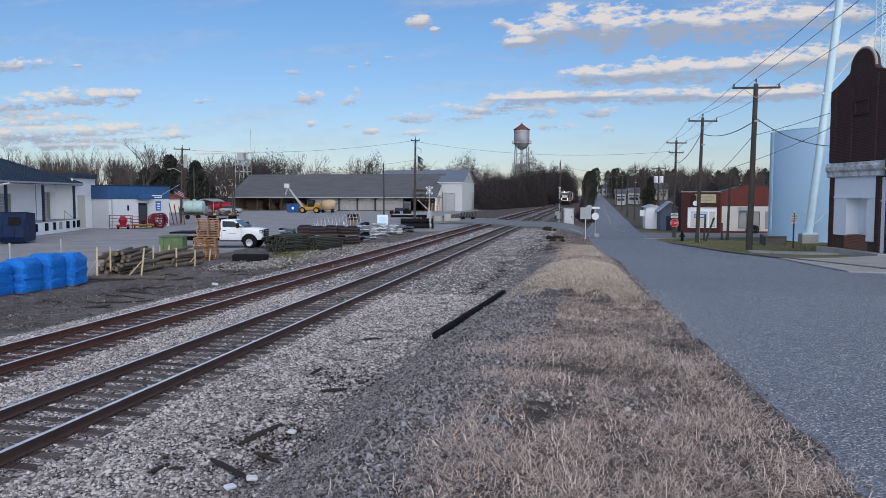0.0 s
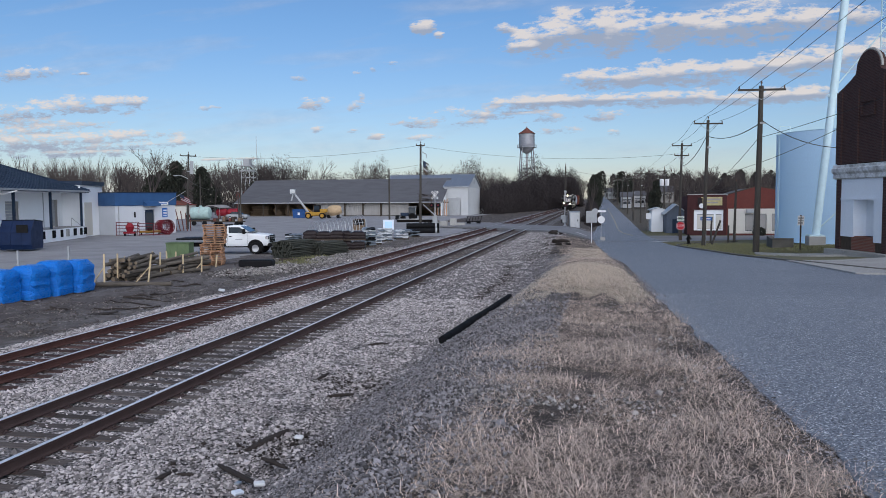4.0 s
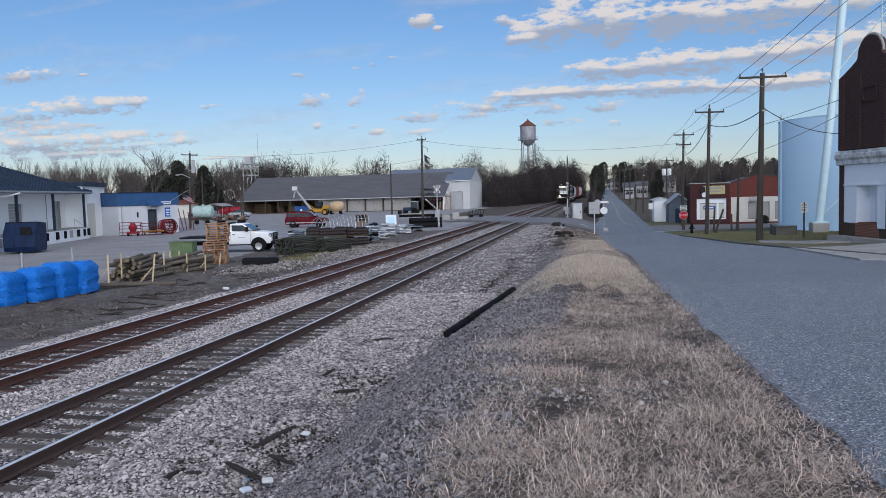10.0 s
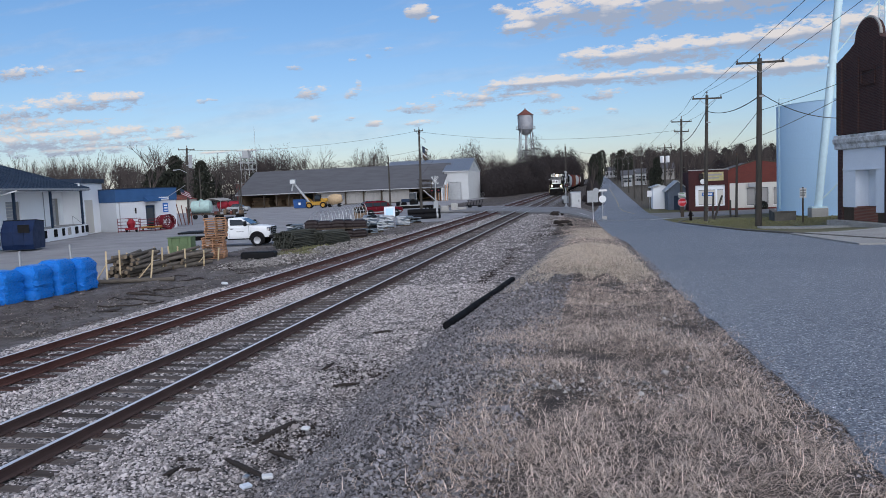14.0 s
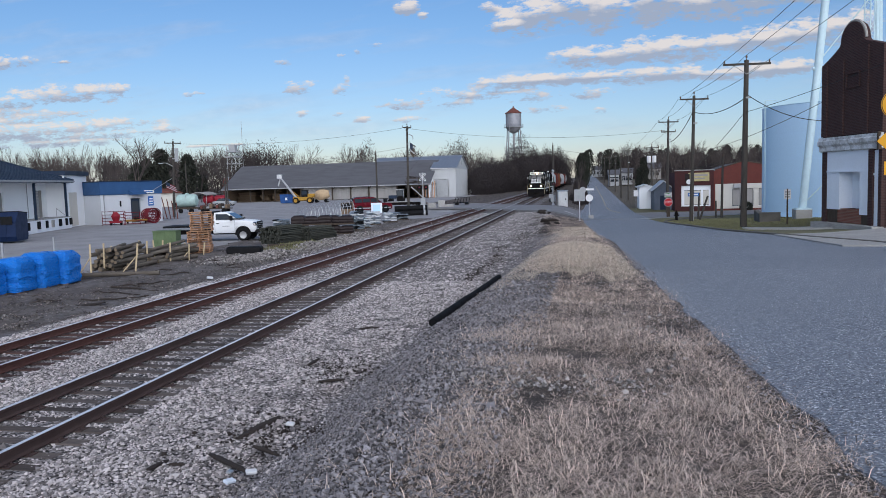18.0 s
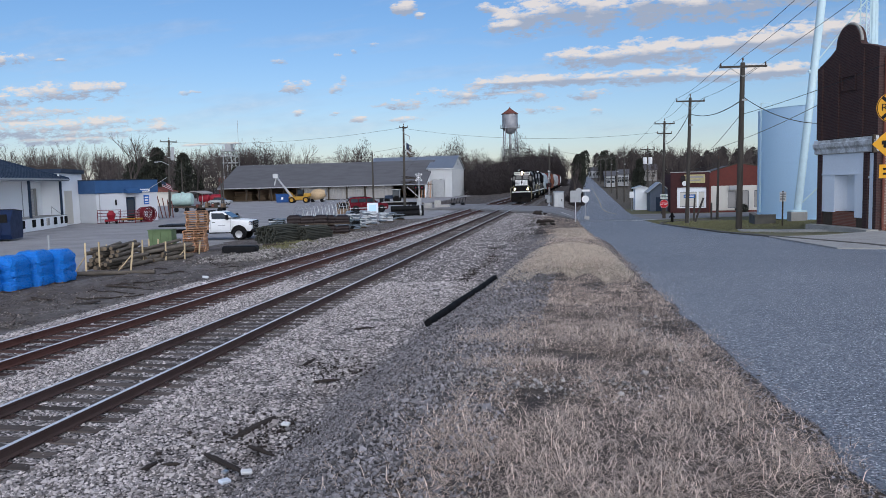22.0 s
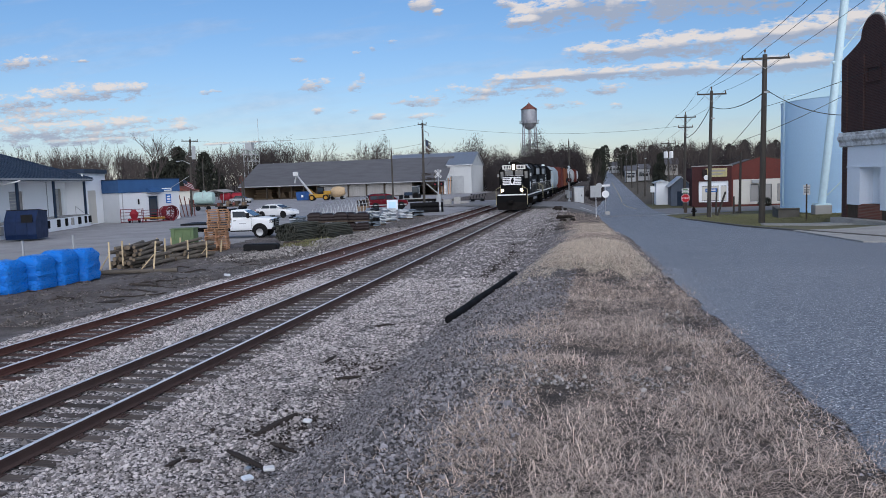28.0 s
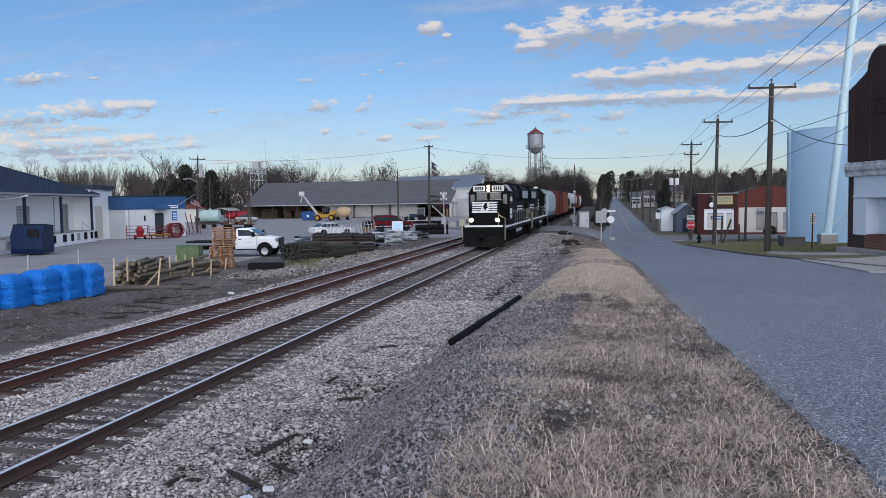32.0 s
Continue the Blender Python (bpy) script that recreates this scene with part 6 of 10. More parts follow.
def brick_shop():
    """Local x runs along the front from its far corner to the near one, y into the building."""
    ang = math.degrees(math.atan2(39.6 - 44.5, 13.8 - 12.6))
    t = thing("brick_storefront", pose(12.6, 44.5, 0.75, 0, 0, ang), "old dark brick shop building with boarded pale front", "shop building")
    W, D = 5.1, 22.0
    # parapet outline: shoulders and a round crest
    top = [(0, 8.35), (0.5, 8.55), (1.15, 8.85), (1.5, 9.05)]
    top += [(2.55 + 1.0 * math.cos(a), 9.15 + 0.95 * math.sin(a)) for a in np.linspace(math.pi, 0, 9)]
    top += [(3.7, 9.0), (4.3, 8.85), (W, 8.6)]
    front = Build().slab([(0, 4.55)] + top + [(W, 4.55)], "y", 0, 0.35)
    front = part("front_wall", front, M["brick_front"], t, "dark brick upper front with rounded crest")
    for x in (0.0, 1.5, 3.55):
        part("pilaster", Build().box(x, x + 0.45, -0.08, 0, 4.55, 8.3 if x < 3 else 8.75), M["brick_front"], front)
    part("crest_coping", Build().pipe([(2.55 + 1.03 * math.cos(a), 0.1, 9.17 + 0.98 * math.sin(a)) for a in np.linspace(math.pi, 0, 13)], 0.07), M["concrete"], front, "pale curved coping")
    for x0, x1, z0, z1 in ((2.1, 3.3, 7.55, 7.65), (2.1, 3.3, 6.85, 6.95), (2.1, 2.2, 6.95, 7.55), (3.2, 3.3, 6.95, 7.55)):
        part("panel_rim", Build().box(x0, x1, -0.07, 0, z0, z1), M["brick_front"], front)
    for x0, x1 in ((0, 0.4), (4.05, 4.4), (4.85, W)):
        part("pier", Build().box(x0, x1, 0, 0.35, 0, 4.55), M["brick_front"], t)
    part("near_wall", Build().box(W - 0.35, W, 0.35, D, 0, 8.4), M["brick_flank"], t, "red brick side wall with ragged patches")
    part("far_wall", Build().box(0, 0.35, 0.35, D, 0, 8.2), M["brick_front"], t)
    part("back_wall", Build().box(0, W, D, D + 0.3, 0, 8.0), M["brick_front"], t)
    part("roof", Build().box(0.35, W - 0.35, 0.35, D, 7.6, 7.8), M["roof_grey"], t)
    co = part("cornice", Build().slab([(0, 3.75), (-0.1, 3.8), (-0.1, 4.0), (-0.2, 4.12), (-0.22, 4.3), (-0.14, 4.36), (-0.14, 4.5), (0, 4.5)], "x", -0.15, W + 0.1), M["peeling"], t, "white wooden cornice with peeling paint")
    for x in (W - 0.05,):
        part("bracket", Build().box(x, x + 0.15, -0.25, 0, 3.7, 4.55, bev=0.03), M["wood_dark"], co)
    part("fascia_board", Build().box(0.4, 4.05, 0.05, 0.12, 2.75, 3.78), M["board_blue"], t, "pale blue-white boarding")
    part("fascia_rail", Build().box(0.4, 4.05, 0.0, 0.05, 2.68, 2.75), M["board_blue"], t)
    for x0, x1 in ((0.4, 1.55), (3.3, 4.05)):
        part("boarding", Build().box(x0, x1, 0.05, 0.12, 0.75 if x0 < 1 else 0.55, 2.7), M["board_blue"], t, "pale blue-white boarding")
    # recessed entrance
    for x0, x1, y0, y1 in ((1.5, 1.55, 0.1, 0.75), (3.3, 3.35, 0.1, 0.75), (1.5, 3.35, 0.75, 0.8)):
        part("recess_side", Build().box(x0, x1, y0, y1, 0.8, 2.7), M["board_blue"], t)
    part("recess_top", Build().box(1.5, 3.35, 0.1, 0.8, 2.66, 2.7), M["board_blue"], t)
    part("stall_riser", Build().box(1.3, 3.4, 0.12, 0.4, 0.08, 0.8), M["brick_flank"], t, "low brick panel under the boards")
    part("plinth", Build().box(0.4, 1.3, 0.1, 0.4, 0, 0.75).box(3.4, 4.05, 0.1, 0.4, 0, 0.55), M["wood_dark"], t)
    part("side_door", Build().box(4.4, 4.85, 0.1, 0.2, 0.05, 3.7), M["board_blue"], t, "narrow pale door")
    part("door_rail", Build().box(4.4, 4.85, 0.05, 0.1, 2.5, 2.6), M["board_blue"], t)
    part("doorstep", Build().box(-0.2, W + 0.1, -0.5, 0.1, -0.4, 0.06), M["concrete"], t)
    part("rain_pipe", Build().rod((W + 0.06, 0.3, 0.1), (W + 0.06, 0.3, 8.2), 0.06), M["rust"], t)
    v = part("roof_vent", Build().spin([(0.35, 7.8), (0.35, 9.6), (0.6, 9.65), (0.62, 9.75), (0.1, 10.2), (0.08, 10.4)], 14, m=pose(W - 1.2, 3.2, 0)), M["galv"], t, "galvanised roof ventilator")
    rnd = random.Random(2)
    teeth = Build()
    for k in range(60):
        z = 0.3 + k * 0.13
        teeth.box(W, W + 0.02, 0.36, 0.5 + 0.35 * rnd.random(), z, z + 0.065)
    part("patch_brick", teeth, M["mortar_light"], t, "ragged pale mortar edge")["kind"] = "stuff"


brick_shop()


def standpipe():
    t = thing("standpipe", pose(22.2, 73.5, -0.35), "big pale blue cylindrical water tank", "water tank")
    R = 6.3
    prof = [(R + 0.15, 0), (R + 0.15, 0.12), (R, 0.12), (R, 9.45), (R + 0.05, 9.5), (R - 0.2, 9.53), (3.5, 9.75), (0.3, 9.85)]
    tk = part("shell", Build().spin(prof, 64), M["tank_blue"], t, "pale blue painted steel shell", smooth=True)
    for z in (2.4, 4.8, 7.2):
        part("weld_seam", Build().spin([(R, z), (R + 0.012, z + 0.02), (R, z + 0.04)], 64, cap=False), M["tank_blue"], tk)
    ld = Build()
    a = math.radians(190)
    cx, cy = (R + 0.25) * math.cos(a), (R + 0.25) * math.sin(a)
    for s in (-0.2, 0.2):
        ld.rod((cx, cy + s, 0.5), (cx, cy + s, 10.1), 0.03, n=5)
    for k in range(30):
        ld.rod((cx, cy - 0.2, 0.7 + k * 0.32), (cx, cy + 0.2, 0.7 + k * 0.32), 0.015, n=4)
    part("ladder", ld, M["tower_leg"], t, "pale steel ladder")
    part("rail_hoop", Build().pipe([(cx, cy, 10.1), (cx + 0.9, cy, 10.1), (cx + 0.9, cy, 9.5)], 0.04), M["tower_leg"], t)


standpipe()


def elevated_tower():
    """The blue water tower whose bowl is out of sight above; its legs lean inwards."""
    t = thing("blue_water_tower", pose(22.5, 66, 0.3), "tall pale blue steel water tower on raking tubular legs", "water tower")
    for i, (fx, fy) in enumerate(((-5.85, -2.2), (5.6, -2.0), (2.6, 6.4))):
        a, c = (fx, fy, 0.2), (fx * 0.48, fy * 0.62, 30.0)
        leg = part("leg", Build().rod(a, c, 0.29, n=16), M["tower_leg"], t, smooth=True)
        part("footing", Build().box(fx - 0.6, fx + 0.6, fy - 0.6, fy + 0.6, -0.6, 0.25, bev=0.03), M["concrete"], t)
        part("base_plate", Build().box(fx - 0.55, fx + 0.55, fy - 0.55, fy + 0.55, 0.25, 0.36), M["tower_leg"], t)
    part("brace_rod", Build().rod((-5.85, -2.2, 0.6), (3.9, -3.6, 11), 0.05), M["tower_leg"], t)
    part("brace_rod", Build().rod((5.6, -2.0, 0.6), (-5.1, -1.9, 11), 0.05), M["tower_leg"], t)
    part("brace_rod", Build().rod((-5.1, -1.9, 11), (3.3, -3.1, 22), 0.05), M["tower_leg"], t)
    part("strut", Build().rod((-5.1, -1.9, 11), (3.9, -3.6, 11), 0.14), M["tower_leg"], t)
    bowl = [(1.0, 29.0), (4.2, 30.2), (5.2, 32.5), (5.2, 36), (3.0, 38), (0.3, 38.6)]
    part("bowl", Build().spin(bowl, 32), M["tower_leg"], t, smooth=True)
    part("riser_pipe", Build().rod((0, 0, 0), (0, 0, 29.2), 0.16, n=10), M["tower_leg"], t)
    # lattice mast
    m = thing("lattice_mast", pose(20.0, 60.0, 0.4), "slim pale lattice radio mast behind the shop", "mast")
    b = Build()
    w = 0.36
    cs = [(w * math.cos(a), w * math.sin(a)) for a in (0.3, 2.4, 4.5)]
    for c in cs:
        part("mast_leg", Build().rod((*c, 0), (*c, 34), 0.045, n=6), M["tower_leg"], m)
    for k in range(68):
        z = k * 0.5
        for i in range(3):
            b.rod((*cs[i], z), (*cs[(i + 1) % 3], z + 0.5), 0.02, n=4)
    part("lacing", b, M["tower_leg"], m)["kind"] = "stuff"


elevated_tower()


# ---------------------------------------------------------------- signs and street furniture
def disc(r, y0, y1, n=28, a0=0.0):
    return Build().slab([(r * math.cos(a0 + 2 * math.pi * i / n), r * math.sin(a0 + 2 * math.pi * i / n)) for i in range(n)], "y", y0, y1)


def crossing_sign():
    """Faces the camera's side of the street (towards -y)."""
    t = thing("railway_warning_sign", pose(9.02, 24.6, ground_z(9.02, 24.6), 0, 0, -12), "round amber railway warning sign with black cross and letters", "road sign")
    part("post", Build().box(-0.045, 0.045, 0.02, 0.1, -0.3, 4.9), M["wood_dark"], t)
    plate = part("disc", disc(0.46, -0.004, 0.0), M["sign_yellow"], t, m=pose(0, 0, 4.35))
    rim = Build()
    pts = [(0.435 * math.cos(a), -0.008, 0.435 * math.sin(a)) for a in np.linspace(0, 2 * math.pi, 33)]
    part("black_rim", rim.pipe(pts, 0.012, n=4), M["black"], plate)
    for s in (-1, 1):
        part("cross_bar", Build().box(-0.44, 0.44, -0.012, -0.005, -0.045, 0.045), M["black"], plate, m=pose(0, 0, 0, 0, 45 * s, 0))
    for s in (-1, 1):
        words("R", 0.3, M["black"], plate, pose(0.25 * s, -0.012, 0, 90))
    dia = part("diamond", Build().slab([(0, -0.55), (0.55, 0), (0, 0.55), (-0.55, 0)], "y", -0.004, 0.0), M["sign_yellow"], t, "amber diamond low-clearance sign with black truck mark", m=pose(0, 0, 3.3))
    part("pictogram", Build().box(-0.3, 0.02, -0.012, -0.005, -0.02, 0.1).box(0.0, 0.2, -0.012, -0.005, 0.0, 0.05).rod((-0.2, -0.012, -0.06), (-0.2, -0.004, -0.06), 0.06).rod((0.12, -0.012, -0.06), (0.12, -0.004, -0.06), 0.06), M["black"], dia)
    pl = part("plaque", Build().box(-0.35, 0.35, -0.004, 0, -0.2, 0.2), M["sign_yellow"], t, m=pose(0, 0, 2.5))
    bars(pl, [(-0.25, 0.25, 0.04, 0.1), (-0.25, 0.2, -0.1, -0.04)], M["black"])


crossing_sign()


def stop_sign():
    gz = ground_z(8.3, 80)
    t = thing("stop_sign", pose(8.3, 80, gz, 0, 0, -3), "red octagonal stop sign with white plates above", "road sign")
    part("post", Build().box(-0.16, 0.16, 0.03, 0.33, -0.2, 2.2), M["wood_dark"], t, "thick dark wooden post")
    o = part("octagon", disc(0.44, -0.004, 0, 8, math.pi / 8), M["sign_white"], t, m=pose(0, 0, 1.5))
    part("red_face", disc(0.415, -0.01, -0.004, 8, math.pi / 8), M["sign_red"], o)
    words("STOP", 0.3, M["sign_white"], o, pose(0, -0.012, 0, 90))
    part("plate", Build().box(-0.35, 0.35, -0.004, 0.0, 2.0, 2.18), M["sign_white"], t)
    bars(t, [(-0.28, 0.28, 2.05, 2.13)], M["sign_green"])
    part("plate", Build().box(-0.35, 0.35, -0.004, 0.0, 2.26, 2.46), M["sign_white"], t)
    bars(t, [(-0.28, 0.22, 2.32, 2.4)], M["sign_green"])


stop_sign()


def post_sign(name, m, h, w, hh, mat, label, r=0.03, post="galv", shape="box", zc=None):
    t = thing(name, m, label, "road sign")
    part("post", Build().rod((0, 0.03, -0.2), (0, 0.03, h), r, n=6), M[post], t)
    z = zc or h - hh / 2
    if shape == "box":
        p = part("plate", Build().box(-w / 2, w / 2, -0.006, 0.0, -hh / 2, hh / 2), M[mat], t, m=pose(0, 0, z))
    else:
        p = part("plate", disc(w / 2, -0.006, 0.0, 24), M[mat], t, m=pose(0, 0, z))
    return t, p


t, p = post_sign("sign_back", pose(-0.4, 70, ground_z(-0.4, 70)), 2.85, 0.95, 1.05, "steel_grey", "bare grey back of a square road sign", post="sign_white")
part("second_plate", disc(0.28, 0.05, 0.056, 20), M["steel_grey"], t, m=pose(0.3, 0, 2.8))
t, p = post_sign("round_sign", pose(0.5, 78, ground_z(0.5, 78)), 3.0, 0.72, 0.72, "sign_white", "white round sign back with a plate above", shape="round", zc=2.1)
part("top_plate", Build().box(-0.45, 0.45, -0.006, 0, 2.85, 3.05), M["sign_white"], t)
part("barrier_block", Build().box(-0.1, 0.4, -0.1, 0.3, 0, 0.4, bev=0.04), M["concrete"], t)
t, p = post_sign("street_name_sign", pose(9.05, 67.5, ground_z(9, 67.5)), 2.4, 0.9, 0.3, "sign_blue", "small blue street sign on a thin post")
bars(p, [(-0.36, 0.36, -0.06, 0.06)], M["sign_white"])
t, p = post_sign("notice_sign", pose(12.7, 52, ground_z(12.7, 52)), 2.25, 0.4, 0.62, "sign_white", "small white notice on a wooden post", r=0.05, post="wood_dark", zc=1.9)
bars(p, [(-0.16, 0.16, 0.1, 0.2), (-0.16, 0.16, -0.05, 0.05), (-0.16, 0.12, -0.2, -0.1)], M["steel_grey"])
for x, y, h, tilt in ((10.2, 73, 2.4, 2), (9.9, 70, 2.2, 18), (12.05, 75, 1.6, 0)):
    t = thing("wooden_post", pose(x, y, ground_z(x, y), 0, tilt, 0), "grey weathered wooden post on the grass corner", "post", "posts on the corner")
    part("shaft", Build().rod((0, 0, -0.2), (0, 0, h), 0.09, 0.08, n=8), M["pole_wood"], t)


def hydrant():
    t = thing("fire_hydrant", pose(7.95, 70, ground_z(7.95, 70)), "dark fire hydrant on the street corner", "fire hydrant")
    part("barrel", Build().spin([(0.19, 0), (0.19, 0.06), (0.12, 0.08), (0.12, 0.55), (0.17, 0.57), (0.17, 0.63), (0.13, 0.68), (0.06, 0.82), (0.03, 0.9)], 14), M["loco_under"], t, smooth=True)
    for s in (-1, 1):
        part("nozzle", Build().rod((0.1 * s, 0, 0.47), (0.24 * s, 0, 0.47), 0.06, n=10), M["loco_under"], t)


hydrant()


def low_wall():
    t = thing("concrete_wall", pose(12.4, 58.5, ground_z(12.6, 58.5) - 0.1, 0, 0, -8), "low weathered concrete retaining wall", "wall", kind="structure")
    part("body", Build().box(0, 1.4, 0, 0.35, -0.3, 0.72, bev=0.03), M["kerb"], t)
    part("cap", Build().box(-0.05, 1.4, -0.05, 0.4, 0.72, 0.8), M["kerb"], t)
    part("return_wall", Build().box(0, 0.35, 0.35, 6, -0.3, 0.7), M["kerb"], t)


low_wall()
# concrete apron before the brick shop, the path behind it and the kerb
strip("apron", [(8.6, 28 + 1.2 * k) for k in range(9)], [(14.0, 26.5 + 1.6 * k) for k in range(9)], M["concrete"], "cracked concrete apron before the brick shop", "pavement", lift=0.07)
strip("footpath", [(8.9 + 0.6 * k, 45.5 - 0.5 * k) for k in range(9)], [(9.2 + 0.6 * k, 48 - 0.6 * k) for k in range(9)], M["concrete"], "mossy concrete footpath to the shop", "pavement", lift=0.09)
kerb_pts = [(street_right(y) + 0.02, y) for y in np.arange(24, 66, 1.5)] + [(6.7, 67.5), (7.4, 70), (8.6, 72.5), (10.5, 74.5), (13, 76.5)]
kb = Build()
for (x0, y0), (x1, y1) in zip(kerb_pts[:-1], kerb_pts[1:]):
    za, zb = ground_z(x0, y0), ground_z(x1, y1)
    kb.add([(x0, y0, za - 0.1), (x0 + 0.16, y0 + 0.05, za - 0.1), (x0 + 0.16, y0 + 0.05, za + 0.1), (x0, y0, za + 0.09),
            (x1, y1, zb - 0.1), (x1 + 0.16, y1 + 0.05, zb - 0.1), (x1 + 0.16, y1 + 0.05, zb + 0.1), (x1, y1, zb + 0.09)],
           [(0, 1, 2, 3), (7, 6, 5, 4), (0, 4, 5, 1), (1, 5, 6, 2), (2, 6, 7, 3), (3, 7, 4, 0)])
solid("kerb", kb, M["kerb"], "worn concrete street kerb", "kerb", kind="structure")


def on_corner(rng, n):
    y = rng.uniform(44, 74, n)
    x = rng.uniform(6.2, 22, n)
    keep = (x > np.array([street_right(v) for v in y]) + 0.25) & ~((x > 12.2) & (y < 46)) & (y < 72)
    x, y = x[keep], y[keep]
    return x, y, GZ(x, y), np.full(len(x), 1.0)


blades("corner_turf", 48000, on_corner, 0.075, M["turf"], "short green winter grass on the corner", 12, lean=1.0, width=0.012)


# ---------------------------------------------------------------- utility poles and wires
def utility_pole(x, y, h, label, arms=((0.25, 2.4),), r=0.16, lean=(0, 0), name="utility_pole", base=None, yaw=0.0, gear=True):
    z = ground_z(x, y) if base is None else base
    t = thing(name, pose(x, y, z, lean[1], lean[0], yaw), label, "utility pole", "utility poles")
    part("shaft", Build().rod((0, 0, -0.4), (0, 0, h), r, r * 0.68, n=12), M["pole_wood"], t, smooth=True)
    for down, w in arms:
        za = h - down
        arm = part("crossarm", Build().box(-w / 2, w / 2, -0.16, -0.06, za - 0.06, za + 0.06), M["pole_wood"], t)
        for s in (-1, 1):
            part("brace", Build().rod((s * w * 0.28, -0.12, za - 0.05), (0, -0.14, za - 0.6), 0.018, n=4), M["steel_grey"], arm)
            part("insulator", Build().spin([(0.03, 0.06), (0.05, 0.1), (0.05, 0.14), (0.03, 0.17), (0.045, 0.2), (0.02, 0.26)], 8, m=pose(s * w * 0.47, -0.11, za)), M["porcelain"], arm)
    part("top_pin", Build().spin([(0.02, h), (0.03, h + 0.12), (0.06, h + 0.16), (0.06, h + 0.22), (0.03, h + 0.3)], 8), M["porcelain"], t)
    if gear:
        part("cable_bracket", Build().box(-0.03, 0.28, -0.2, -0.12, h - 2.3, h - 2.2), M["steel_grey"], t)
    return t, z + h


P1, P1Z = utility_pole(9.66, 50.0, 10.15, "tall dark wooden utility pole with a wide crossarm", ((0.25, 2.75),), 0.2, lean=(0.8, 0))
P2, P2Z = utility_pole(8.8, 67.0, 10.4, "weathered wooden utility pole with crossarm on the grass corner", ((0.3, 2.3),), 0.17, lean=(1.3, 0))
P3, P3Z = utility_pole(9.3, 91.0, 10.6, "dark wooden utility pole with two crossarms", ((0.3, 2.2), (1.4, 1.6)), 0.17, lean=(1.0, 0))
utility_pole(12.65, 75.5, 5.6, "short service pole before the red building", (), 0.13, lean=(1, 0), gear=False)
P5, P5Z = utility_pole(9.2, 110.0, 8.4, "wooden pole carrying two grey transformers", ((0.2, 2.0),), 0.16)
for s in (-1, 1):
    part("transformer", Build().spin([(0.24, 6.2), (0.27, 6.25), (0.27, 7.05), (0.2, 7.12)], 14, m=pose(0.36 * s, -0.1, 0)), M["sign_white"], P5, "pale grey transformer can", smooth=True)
P6, P6Z = utility_pole(7.6, 138.0, 8.8, "far wooden utility pole by the street", ((0.2, 2.6),), 0.15)
P7, P7Z = utility_pole(6.9, 150.0, 7.5, "far wooden utility pole by the street", (), 0.15)
P8, P8Z = utility_pole(7.2, 185.0, 9.0, "far wooden utility pole by the street", ((0.2, 2.4),), 0.15)
P9, P9Z = utility_pole(7.4, 230.0, 9.0, "far wooden utility pole by the street", ((0.2, 2.4),), 0.15)
utility_pole(7.4, 285.0, 9.5, "far wooden utility pole by the street", ((0.2, 2.4),), 0.15)
utility_pole(7.4, 350.0, 10.0, "far wooden utility pole by the street", ((0.2, 2.4),), 0.15)
utility_pole(-4.45, 115.0, 8.4, "bare wooden pole beside the crossing", (), 0.13, gear=False)
PM, PMZ = utility_pole(-21.7, 94.2, 10.6, "wooden yard pole with small crossarm and transformer bracket", ((0.2, 1.1),), 0.17, lean=(0.7, 0))
part("cutout", Build().pipe([(0.2, -0.1, 9.6), (0.75, -0.1, 9.3), (0.75, -0.1, 8.9)], 0.05), M["steel_grey"], PM)
part("guy_wire", Build().rod((0.2, 0, 5.0), (2.9, -0.2, 8.0), 0.012, n=4), M["wire"], PM)
utility_pole(-25.0, 91.6, 7.3, "plain bare wooden yard pole", (), 0.13, gear=False)
PL, PLZ = utility_pole(-52.5, 92.0, 9.8, "leaning wooden yard pole with crossarm and street light", ((0.25, 2.3),), 0.16, lean=(2.6, 0))
part("street_light", Build().pipe([(0, -0.1, 6.6), (-0.7, -0.6, 7.0), (-1.2, -0.9, 6.95)], 0.04).box(-1.5, -1.05, -1.05, -0.8, 6.85, 6.98, bev=0.03), M["steel_grey"], PL)
part("switch_frame", Build().box(0.25, 0.75, -0.12, 0.0, 7.2, 8.9, bev=0.03), M["steel_grey"], PL, "grey switch frame")
for x, y, h in ((-71, 110, 8.5), (-67, 122, 8.0), (-62.5, 128, 8.6), (-55.0, 112, 4.6), (-92, 130, 8)):
    utility_pole(x, y, h, "bare wooden pole behind the yard", (), 0.13, gear=False)


def wire(name, a, b, sag, label, r=0.013):
    n = 14
    pts = []
    for k in range(n + 1):
        f = k / n
        p = Vector(a).lerp(Vector(b), f)
        p.z -= 4 * sag * f * (1 - f)
        pts.append(p)
    bl = Build().pipe(pts, r, n=4)
    return solid(name, bl, M["wire"], label, "cable", group="overhead wires")


def arm_end(x, z, y, w, s, down, lean=0.0):
    return (x + s * w * 0.47 + math.sin(radians(lean)) * (z - 0.2), y - 0.11, z - down + 0.22)


